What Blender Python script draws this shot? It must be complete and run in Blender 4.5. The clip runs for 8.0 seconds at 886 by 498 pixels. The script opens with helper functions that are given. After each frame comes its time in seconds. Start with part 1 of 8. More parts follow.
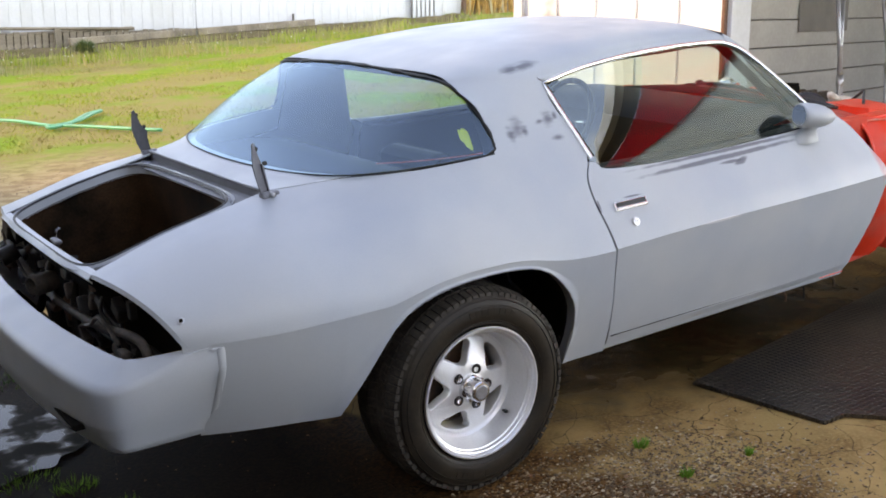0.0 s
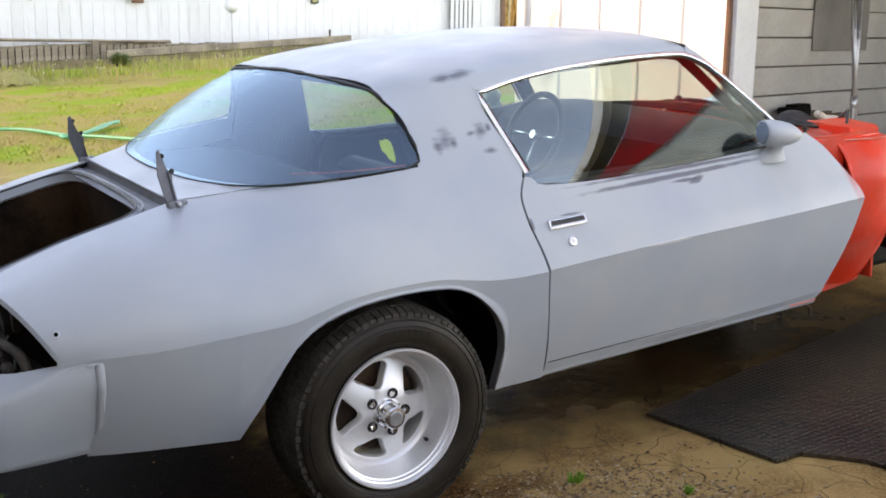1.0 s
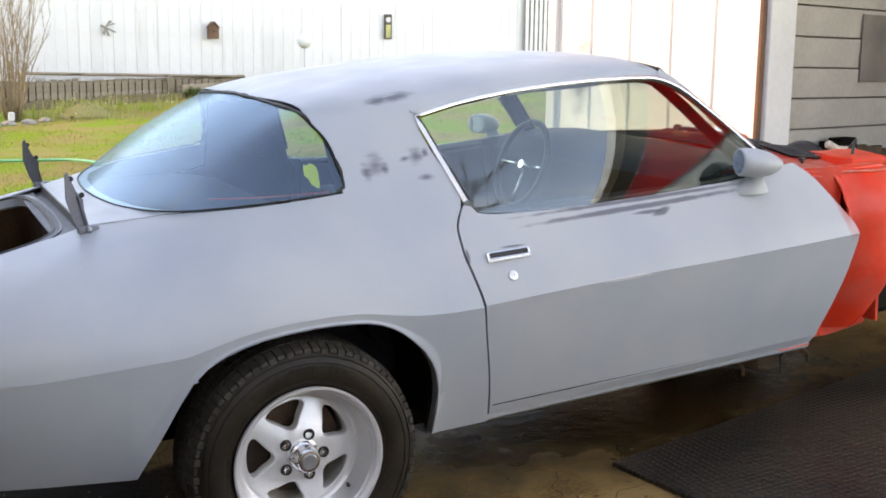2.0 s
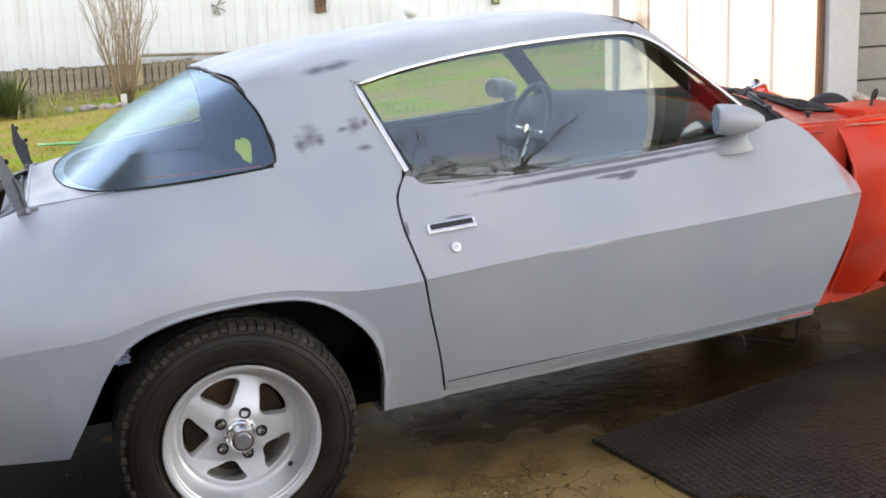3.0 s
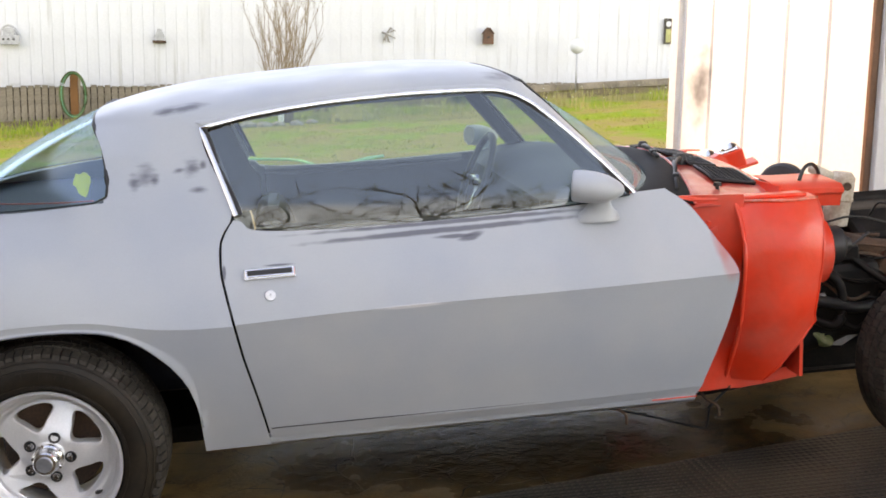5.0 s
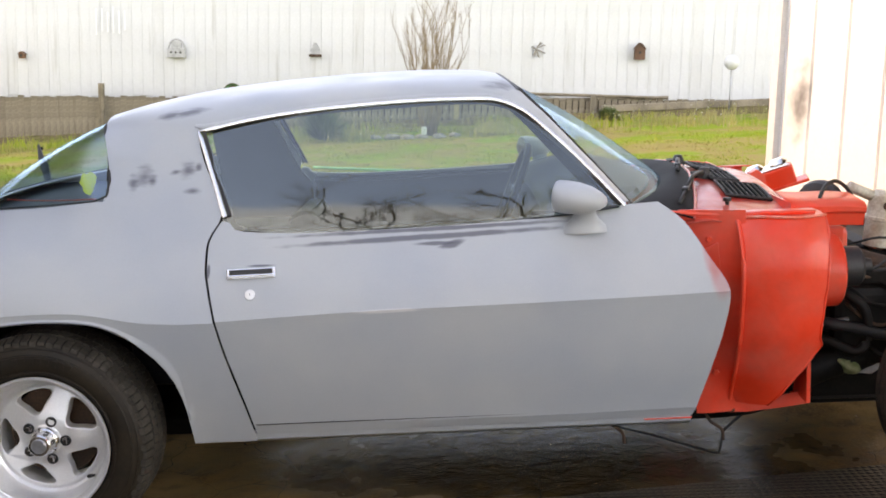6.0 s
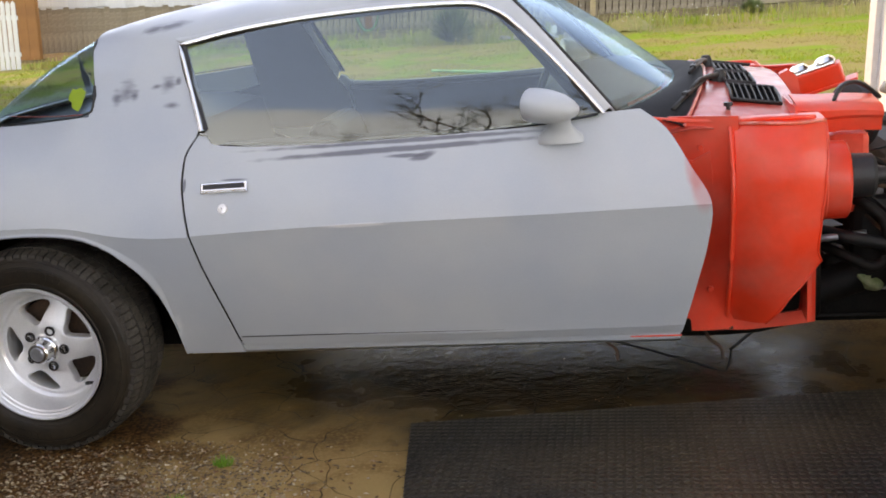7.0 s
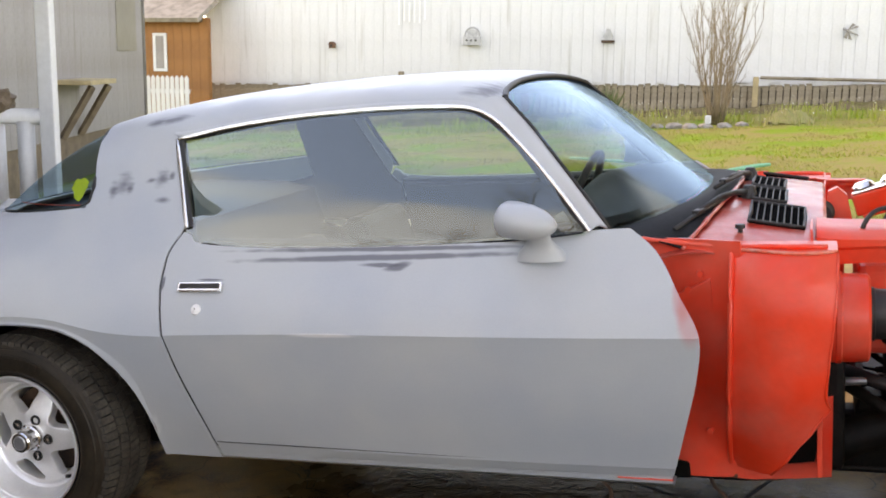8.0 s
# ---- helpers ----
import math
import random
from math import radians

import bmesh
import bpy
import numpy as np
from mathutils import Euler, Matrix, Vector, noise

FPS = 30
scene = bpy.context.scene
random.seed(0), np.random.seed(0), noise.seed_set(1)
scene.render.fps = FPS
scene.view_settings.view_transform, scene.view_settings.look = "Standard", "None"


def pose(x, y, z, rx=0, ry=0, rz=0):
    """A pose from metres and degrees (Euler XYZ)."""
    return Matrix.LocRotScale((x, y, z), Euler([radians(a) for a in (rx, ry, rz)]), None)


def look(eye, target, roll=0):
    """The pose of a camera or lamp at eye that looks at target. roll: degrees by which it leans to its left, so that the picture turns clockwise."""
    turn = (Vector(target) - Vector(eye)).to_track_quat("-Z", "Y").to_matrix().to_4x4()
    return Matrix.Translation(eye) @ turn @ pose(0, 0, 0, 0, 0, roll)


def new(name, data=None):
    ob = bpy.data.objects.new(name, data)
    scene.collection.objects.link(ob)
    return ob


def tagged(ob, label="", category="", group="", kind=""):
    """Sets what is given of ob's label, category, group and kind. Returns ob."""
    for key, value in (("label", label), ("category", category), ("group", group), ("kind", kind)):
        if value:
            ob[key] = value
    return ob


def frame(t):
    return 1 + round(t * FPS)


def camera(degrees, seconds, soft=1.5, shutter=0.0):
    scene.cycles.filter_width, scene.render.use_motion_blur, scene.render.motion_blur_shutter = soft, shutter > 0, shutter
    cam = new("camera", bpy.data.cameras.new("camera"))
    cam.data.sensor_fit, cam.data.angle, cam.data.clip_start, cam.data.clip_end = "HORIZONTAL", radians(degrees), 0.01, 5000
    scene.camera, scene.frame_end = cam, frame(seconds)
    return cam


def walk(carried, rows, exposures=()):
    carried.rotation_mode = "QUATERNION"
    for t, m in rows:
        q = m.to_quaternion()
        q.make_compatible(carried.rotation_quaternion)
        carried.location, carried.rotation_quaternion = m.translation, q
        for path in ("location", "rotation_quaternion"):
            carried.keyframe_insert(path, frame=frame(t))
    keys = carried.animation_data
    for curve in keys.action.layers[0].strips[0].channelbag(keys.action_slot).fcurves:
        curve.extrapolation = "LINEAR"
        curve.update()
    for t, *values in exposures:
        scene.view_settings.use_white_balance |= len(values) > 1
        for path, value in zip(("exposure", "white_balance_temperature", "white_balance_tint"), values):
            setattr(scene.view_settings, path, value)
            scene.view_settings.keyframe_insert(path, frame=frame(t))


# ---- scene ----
cam = camera(43.9, 8.0, soft=1.8)
PATH = [
    (0, (-1.826, -3.424, 1.469), (-0.735, -1.81, 1.016), 0.5),
    (0.5, (-1.621, -3.489, 1.453), (-0.59, -1.832, 1.016), 1.7),
    (1, (-1.41, -3.48, 1.43), (-0.392, -1.811, 1.009), 1.2),
    (1.5, (-1.186, -3.47, 1.447), (-0.148, -1.817, 1.012), 1.3),
    (1.7, (-1.085, -3.492, 1.407), (-0.092, -1.797, 1.033), 1.4),
    (2.8, (-0.459, -3.599, 1.373), (0.191, -1.751, 0.973), -2.0),
    (3, (-0.372, -3.635, 1.376), (0.267, -1.786, 0.959), -1.7),
    (3.5, (-0.152, -3.737, 1.422), (0.421, -1.871, 0.984), 0.4),
    (4, (0.09, -3.816, 1.418), (0.536, -1.922, 0.954), 0.1),
    (4.5, (0.41, -3.822, 1.418), (0.758, -1.884, 1.067), 2.4),
    (4.7, (0.499, -3.814, 1.429), (0.832, -1.874, 1.073), 2.0),
    (5.8, (1.055, -3.909, 1.432), (1.103, -1.946, 1.071), 0.5),
    (6, (1.160, -3.88, 1.420), (1.139, -1.911, 1.079), 1.3),
    (6.5, (1.395, -3.812, 1.445), (1.305, -1.858, 1.028), 0.4),
    (7, (1.675, -3.755, 1.439), (1.365, -1.848, 0.921), -0.8),
    (7.5, (1.909, -3.587, 1.453), (1.455, -1.681, 1.053), 1.3),
    (8, (2.129, -3.431, 1.489), (1.509, -1.568, 1.11), 0.4),
]
PLUMB = Matrix.Translation((0, -0.905, 0)) @ Vector((0, 0.015, 1)).rotation_difference(Vector((0, 0, 1))).to_matrix().to_4x4() @ Matrix.Translation((0, 0.905, 0))
walk(cam, [(t, PLUMB @ look(eye, target, roll)) for t, eye, target, roll in PATH],
     ((0.0, 2.96, 22500, 29), (1.7, 2.94, 24500, 29), (3.0, 2.87, 27500, 29), (4.5, 2.93, 32000, 31), (6.0, 2.85, 33500, 31), (8.0, 2.83, 33000, 31)))

# ---- world, sun, exposure ----
world = bpy.data.worlds.new("sky")
scene.world = world
world.use_nodes = True
wn = world.node_tree
sky = wn.nodes.new("ShaderNodeTexSky")
sky.sky_type = "NISHITA"
sky.sun_disc = False
sky.sun_elevation, sky.sun_rotation = radians(25), radians(293.6)
sky.altitude, sky.air_density, sky.dust_density, sky.ozone_density = 1500, 0.75, 0.1, 2.2
# drifting cloud: soft pale banks low round the horizon, clear blue overhead
wtc, wmp, wno, wmr, wlum, wcl, wmx, wblue = [wn.nodes.new("ShaderNode" + k) for k in ("TexCoord", "Mapping", "TexNoise", "MapRange", "RGBToBW", "VectorMath", "Mix", "VectorMath")]
wsp, whi, wthin = [wn.nodes.new("ShaderNode" + k) for k in ("SeparateXYZ", "MapRange", "Math")]
for k, v in (("From Min", 0.62), ("From Max", 1.0), ("To Max", 0.19)):
    whi.inputs[k].default_value = v
wthin.operation = "SUBTRACT"
wmp.inputs["Location"].default_value, wmp.inputs["Scale"].default_value = (7.1, -2.25, 4.56), (1.0, 1.0, 2.2)
wno.inputs["Scale"].default_value, wno.inputs["Detail"].default_value, wno.inputs["Distortion"].default_value = 1.5, 4.0, 0.35
wmr.interpolation_type = "SMOOTHSTEP"
wmr.inputs["From Min"].default_value, wmr.inputs["From Max"].default_value, wmr.inputs["To Max"].default_value = 0.53, 0.66, 0.88
wcl.operation, wblue.operation = "SCALE", "MULTIPLY"
wblue.inputs[1].default_value = (0.72, 0.91, 1.05)
wcl.inputs[0].default_value = (0.90, 1.42, 2.38)
wmx.data_type = "RGBA"
wn.links.new(wtc.outputs["Generated"], wmp.inputs[0])
wn.links.new(wmp.outputs[0], wno.inputs["Vector"])
wn.links.new(wtc.outputs["Generated"], wsp.inputs[0])
wn.links.new(wsp.outputs[2], whi.inputs[0])
wn.links.new(wno.outputs[0], wthin.inputs[0])
wn.links.new(whi.outputs[0], wthin.inputs[1])
wn.links.new(wthin.outputs[0], wmr.inputs[0])
wn.links.new(sky.outputs[0], wlum.inputs[0])
wn.links.new(wlum.outputs[0], wcl.inputs["Scale"])
wn.links.new(wmr.outputs[0], wmx.inputs["Factor"])
wn.links.new(sky.outputs[0], wblue.inputs[0])
wn.links.new(wblue.outputs[0], wmx.inputs["A"])
wn.links.new(wcl.outputs[0], wmx.inputs["B"])
wn.links.new(wmx.outputs["Result"], wn.nodes["Background"].inputs[0])
wn.nodes["Background"].inputs[1].default_value = 0.215
sun = new("sun", bpy.data.lights.new("sun", "SUN"))
sun.data.energy, sun.data.angle, sun.data.color = 0.47, radians(5), (1.0, 0.95, 0.88)
sun.matrix_world = look((-9.17, 4.0, 4.66), (0, 0, 0))


# ---- materials ----
def mat(name, color, rough=0.6, metal=0.0, spec=0.5, var=0.12, scale=6.0, grain=120.0, bump=0.15, color2=None, coat=0.0):
    """A surface with variation at two scales and a fine relief."""
    m = bpy.data.materials.new(name)
    m.use_nodes = True
    nt = m.node_tree
    b = nt.nodes["Principled BSDF"]
    b.inputs["Roughness"].default_value, b.inputs["Metallic"].default_value = rough, metal
    b.inputs["Specular IOR Level"].default_value, b.inputs["Coat Weight"].default_value = spec, coat
    tc = nt.nodes.new("ShaderNodeTexCoord")
    n1, n2 = nt.nodes.new("ShaderNodeTexNoise"), nt.nodes.new("ShaderNodeTexNoise")
    n1.inputs["Scale"].default_value, n2.inputs["Scale"].default_value = scale, grain
    n1.inputs["Detail"].default_value, n2.inputs["Detail"].default_value = 5, 3
    for n in (n1, n2):
        nt.links.new(tc.outputs["Object"], n.inputs["Vector"])
    mix = nt.nodes.new("ShaderNodeMix")
    mix.data_type = "RGBA"
    c2 = color2 or tuple(c * (1 - 2.2 * var) for c in color)
    mix.inputs["A"].default_value, mix.inputs["B"].default_value = (*c2, 1), (*color, 1)
    ramp = nt.nodes.new("ShaderNodeMapRange")
    ramp.inputs["From Min"].default_value, ramp.inputs["From Max"].default_value = 0.3, 0.62
    nt.links.new(n1.outputs[0], ramp.inputs[0])
    nt.links.new(ramp.outputs[0], mix.inputs["Factor"])
    hue = nt.nodes.new("ShaderNodeHueSaturation")
    val = nt.nodes.new("ShaderNodeMapRange")
    val.inputs["From Min"].default_value, val.inputs["From Max"].default_value = 0.25, 0.75
    val.inputs["To Min"].default_value, val.inputs["To Max"].default_value = 1 - var, 1 + var
    nt.links.new(n2.outputs[0], val.inputs[0])
    nt.links.new(val.outputs[0], hue.inputs["Value"])
    nt.links.new(mix.outputs["Result"], hue.inputs["Color"])
    nt.links.new(hue.outputs[0], b.inputs["Base Color"])
    if bump:
        bp = nt.nodes.new("ShaderNodeBump")
        bp.inputs["Strength"].default_value, bp.inputs["Distance"].default_value = bump, 0.004
        nt.links.new(n2.outputs[0], bp.inputs["Height"])
        nt.links.new(bp.outputs[0], b.inputs["Normal"])
    return m


def glass(name, tint, rough=0.0, base=0.10, gloss=(1, 1, 1), graze=1.0):
    """Thin pane: mostly clear with a tint, and a Fresnel reflection whose colour and strength gloss and graze set."""
    m = bpy.data.materials.new(name)
    m.use_nodes = True
    nt = m.node_tree
    nt.nodes.remove(nt.nodes["Principled BSDF"])
    tr, gl, lw, mx = (nt.nodes.new("ShaderNode" + k) for k in ("BsdfTransparent", "BsdfGlossy", "LayerWeight", "MixShader"))
    tr.inputs[0].default_value = (*tint, 1)
    gl.inputs["Roughness"].default_value = rough
    gl.inputs[0].default_value = (*gloss, 1)
    pw, ma = nt.nodes.new("ShaderNodeMath"), nt.nodes.new("ShaderNodeMath")
    pw.operation, ma.operation = "POWER", "MULTIPLY_ADD"
    lw.inputs["Blend"].default_value = 0.5
    nt.links.new(lw.outputs["Facing"], pw.inputs[0])
    pw.inputs[1].default_value = 5.0
    nt.links.new(pw.outputs[0], ma.inputs[0])
    ma.inputs[1].default_value, ma.inputs[2].default_value = graze - base, base
    nt.links.new(ma.outputs[0], mx.inputs[0])
    nt.links.new(tr.outputs[0], mx.inputs[1])
    nt.links.new(gl.outputs[0], mx.inputs[2])
    nt.links.new(mx.outputs[0], nt.nodes["Material Output"].inputs[0])
    return m


def primer(name, spots=(), light=(), red=()):
    """Grey primer; spots are sanded-through dark marks, as (x, z, half length, half height, slope) on the right-hand
    side; the pale group is a highlight put into the colour.
    """
    m = mat(name, (0.418, 0.446, 0.456), rough=0.40, var=0.022, scale=2.2, grain=260, bump=0.03, spec=0.5, color2=(0.330, 0.380, 0.424))
    nt = m.node_tree
    b = nt.nodes["Principled BSDF"]
    col = b.inputs["Base Color"].links[0].from_socket
    tc = nt.nodes.new("ShaderNodeTexCoord")
    nz = nt.nodes.new("ShaderNodeTexNoise")
    nz.inputs["Scale"].default_value, nz.inputs["Detail"].default_value = 52.0, 4
    st = nt.nodes.new("ShaderNodeMapping")
    st.inputs["Scale"].default_value = (0.35, 1, 1)
    nt.links.new(tc.outputs["Object"], st.inputs[0])
    nt.links.new(st.outputs[0], nz.inputs["Vector"])
    sep = nt.nodes.new("ShaderNodeSeparateXYZ")
    nt.links.new(tc.outputs["Object"], sep.inputs[0])
    near = nt.nodes.new("ShaderNodeMath")
    near.operation = "LESS_THAN"
    near.inputs[1].default_value = 0.0
    nt.links.new(sep.outputs[1], near.inputs[0])
    sheen, srg = nt.nodes.new("ShaderNodeTexNoise"), nt.nodes.new("ShaderNodeMapRange")
    sheen.inputs["Scale"].default_value, sheen.inputs["Detail"].default_value = 7.0, 6
    for k, v in (("From Min", 0.3), ("From Max", 0.7), ("To Min", 0.33), ("To Max", 0.52)):
        srg.inputs[k].default_value = v
    nt.links.new(tc.outputs["Object"], sheen.inputs["Vector"])
    nt.links.new(sheen.outputs[0], srg.inputs[0])
    nt.links.new(srg.outputs[0], b.inputs["Roughness"])
    for group, paint, most, ragged in ((spots, (0.062, 0.066, 0.088), 0.78, 2.3), (light, (0.62, 0.62, 0.62), 0.85, 1.7), (red, (0.62, 0.06, 0.04), 0.38, 0.3)):
        for x, z, rx, rz, slope in group:
            ragged = 1.1 if rx > 12 * rz else ragged
            mp = nt.nodes.new("ShaderNodeMapping")
            mp.vector_type = "TEXTURE"
            mp.inputs["Location"].default_value = (x, 0, z)
            mp.inputs["Rotation"].default_value = (0, -math.atan(slope), 0)
            mp.inputs["Scale"].default_value = (rx, 1e6, rz)
            ln = nt.nodes.new("ShaderNodeVectorMath")
            ln.operation = "LENGTH"
            wob = nt.nodes.new("ShaderNodeMath")
            wob.operation = "MULTIPLY_ADD"
            wob.inputs[1].default_value = ragged
            rg = nt.nodes.new("ShaderNodeMapRange")
            rg.interpolation_type = "SMOOTHSTEP"
            for k, v in (("From Min", 2.95 if ragged > 2 else 2.05), ("From Max", 1.15 if ragged > 2 else 1.2), ("To Min", 0.0), ("To Max", most)):
                rg.inputs[k].default_value = v
            only = nt.nodes.new("ShaderNodeMath")
            only.operation = "MULTIPLY"
            mx = nt.nodes.new("ShaderNodeMix")
            mx.data_type = "RGBA"
            mx.inputs["B"].default_value = (*paint, 1)
            nt.links.new(tc.outputs["Object"], mp.inputs[0])
            nt.links.new(mp.outputs[0], ln.inputs[0])
            nt.links.new(nz.outputs[0], wob.inputs[0])
            nt.links.new(ln.outputs["Value"], wob.inputs[2])
            nt.links.new(wob.outputs[0], rg.inputs[0])
            nt.links.new(rg.outputs[0], only.inputs[0])
            nt.links.new(near.outputs[0], only.inputs[1])
            nt.links.new(only.outputs[0], mx.inputs["Factor"])
            nt.links.new(col, mx.inputs["A"])
            col = mx.outputs["Result"]
    nt.links.new(col, b.inputs["Base Color"])
    return m


PRIMER = primer("grey primer")
PRIMERS = primer("grey primer with sanded spots", [(0.310, 1.046, 0.022, 0.021, 0.3), (0.278, 1.030, 0.013, 0.019, 0), (0.334, 1.034, 0.010, 0.012, 0), (0.436, 1.062, 0.018, 0.017, 0), (0.466, 1.068, 0.007, 0.008, 0), (0.452, 1.004, 0.018, 0.008, 0), (0.40, 1.057, 0.012, 0.006, 0.1), (0.43, 1.222, 0.040, 0.008, 0.15), (0.37, 1.214, 0.030, 0.008, 0.2), (1.36, 1.262, 0.05, 0.012, -0.1)])
PRIMERD = primer("grey primer with sanded streaks", [(1.13, 0.858, 0.34, 0.0065, 0.026), (1.14, 0.8785, 0.34, 0.0050, 0.017), (1.145, 0.841, 0.050, 0.0045, 0.0), (1.19, 0.838, 0.030, 0.008, 0.2), (0.655, 0.801, 0.030, 0.0025, 0.0), (0.509, 0.79, 0.004, 0.016, 0)],
                 # pale line on the crease: a highlight painted into the primer
                 [(1.01, 0.6735, 0.085, 0.0045, 0.012)], [(1.925, 0.745, 0.020, 0.050, 0.0), (1.905, 0.790, 0.016, 0.045, 0.0)])
# darker tone of the primer, on wheel lips and hinge knuckles
PRIMER_DARK = mat("darker grey primer", (0.20, 0.205, 0.22), rough=0.6, var=0.06, bump=0.05)
# near-black stands in for the deep shade of housings, tail and underbody
DARK = mat("near black", (0.008, 0.007, 0.006), rough=0.9, spec=0.05, var=0.3)
DIRTY = mat("dirty black metal", (0.014, 0.011, 0.009), rough=0.6, spec=0.25, var=0.35, scale=14)
RUST = mat("rusty steel", (0.10, 0.045, 0.025), rough=0.8, var=0.3, scale=10, color2=(0.03, 0.018, 0.012))
TRUNKMAT = mat("rusty trunk floor", (0.060, 0.028, 0.015), rough=0.9, spec=0.06, var=0.25, scale=5, color2=(0.010, 0.007, 0.005))
CHANNEL = mat("dark grey hinge channel", (0.15, 0.155, 0.17), rough=0.55, spec=0.3, var=0.12, scale=8)
RED = mat("red engine bay paint", (1.0, 0.050, 0.020), rough=0.34, spec=0.42, var=0.05, scale=6, grain=34, bump=0.30, color2=(0.90, 0.105, 0.070))
REDWORN = mat("red paint worn pink at an edge", (0.90, 0.13, 0.075), rough=0.45, var=0.2, scale=40, color2=(0.75, 0.28, 0.22))
CHROME = mat("chrome", (0.80, 0.80, 0.80), rough=0.22, metal=1.0, var=0.03, bump=0.02)
ALLOY = mat("cast aluminium", (0.80, 0.79, 0.77), rough=0.40, metal=0.5, var=0.05, scale=10, grain=200, bump=0.06)
ALLOYCUT = mat("machined aluminium", (0.80, 0.79, 0.78), rough=0.36, metal=0.6, var=0.04, bump=0.03)
RUBBER = mat("tyre rubber", (0.018, 0.0130, 0.0095), rough=0.46, spec=0.22, var=0.2, scale=9, grain=90, bump=0.12, color2=(0.034, 0.0235, 0.0155))
TREADM = mat("dusty tread rubber", (0.060, 0.050, 0.042), rough=0.75, spec=0.2, var=0.3, scale=11, grain=90, bump=0.2, color2=(0.022, 0.018, 0.014))
SEAL = mat("black rubber seal", (0.014, 0.014, 0.014), rough=0.55, var=0.2)
BLACKPL = mat("black plastic", (0.018, 0.018, 0.019), rough=0.5, var=0.2)
VINYL = mat("dark blue grey vinyl", (0.017, 0.022, 0.029), rough=0.6, spec=0.15, var=0.12)
# gloss paints a blue cast into the panes' reflections of the sky
GLASS = glass("side glass", (0.82, 0.94, 0.84), base=0.165, gloss=(0.80, 0.95, 0.97))
GLASSR = glass("rear glass", (0.64, 0.81, 0.85), rough=0.16, base=0.15, gloss=(0.52, 0.80, 0.98), graze=0.50)
GLASSW = glass("windscreen glass", (0.64, 0.77, 0.77), rough=0.10, base=0.125, gloss=(0.52, 0.80, 0.98), graze=0.47)


def shade_band(m, low, high, tint):
    """The blue sun strip that is dyed into the upper edge of a windscreen."""
    nt = m.node_tree
    clear = nt.nodes["Transparent BSDF"]
    tc, sp, rg, mx = (nt.nodes.new("ShaderNode" + k) for k in ("TexCoord", "SeparateXYZ", "MapRange", "Mix"))
    rg.interpolation_type, mx.data_type = "SMOOTHSTEP", "RGBA"
    rg.inputs["From Min"].default_value, rg.inputs["From Max"].default_value = low, high
    mx.inputs["A"].default_value, mx.inputs["B"].default_value = clear.inputs[0].default_value, (*tint, 1)
    nt.links.new(tc.outputs["Object"], sp.inputs[0])
    nt.links.new(sp.outputs[2], rg.inputs[0])
    nt.links.new(rg.outputs[0], mx.inputs["Factor"])
    nt.links.new(mx.outputs["Result"], clear.inputs[0])


shade_band(GLASSW, 1.14, 1.25, (0.16, 0.30, 0.55))
MIRRORM = mat("mirror", (0.75, 0.8, 0.85), rough=0.03, metal=1.0, var=0.0, bump=0)
WHITEP = mat("white painted boards", (0.61, 0.635, 0.65), rough=0.6, var=0.05, scale=1.5, grain=30, bump=0.1)


def smoked(m, x, z, rx, rz):
    """Adds a soft dark smoke stain of its own shape."""
    nt = m.node_tree
    b = nt.nodes["Principled BSDF"]
    col = b.inputs["Base Color"].links[0].from_socket
    tc, mp, ln, nz = (nt.nodes.new("ShaderNode" + k) for k in ("TexCoord", "Mapping", "VectorMath", "TexNoise"))
    mp.vector_type, ln.operation = "TEXTURE", "LENGTH"
    mp.inputs["Location"].default_value, mp.inputs["Scale"].default_value = (x, 0, z), (rx, 1e6, rz)
    nz.inputs["Scale"].default_value = 9.0
    ad, rg, mx = nt.nodes.new("ShaderNodeMath"), nt.nodes.new("ShaderNodeMapRange"), nt.nodes.new("ShaderNodeMix")
    ad.operation, rg.interpolation_type, mx.data_type = "MULTIPLY_ADD", "SMOOTHSTEP", "RGBA"
    ad.inputs[1].default_value = 1.2
    for k, v in (("From Min", 1.8), ("From Max", 0.5), ("To Max", 0.92)):
        rg.inputs[k].default_value = v
    mx.inputs["B"].default_value = (0.06, 0.055, 0.050, 1)
    nt.links.new(tc.outputs["Object"], mp.inputs[0])
    nt.links.new(tc.outputs["Object"], nz.inputs["Vector"])
    nt.links.new(mp.outputs[0], ln.inputs[0])
    nt.links.new(nz.outputs[0], ad.inputs[0])
    nt.links.new(ln.outputs["Value"], ad.inputs[2])
    nt.links.new(ad.outputs[0], rg.inputs[0])
    nt.links.new(rg.outputs[0], mx.inputs["Factor"])
    nt.links.new(col, mx.inputs["A"])
    nt.links.new(mx.outputs["Result"], b.inputs["Base Color"])
    return m


WHITEM = smoked(mat("white ribbed sheet with a stain", (0.76, 0.77, 0.77), rough=0.5, var=0.03, scale=1.2, grain=40, bump=0.05), 0.20, 1.28, 0.12, 0.25)


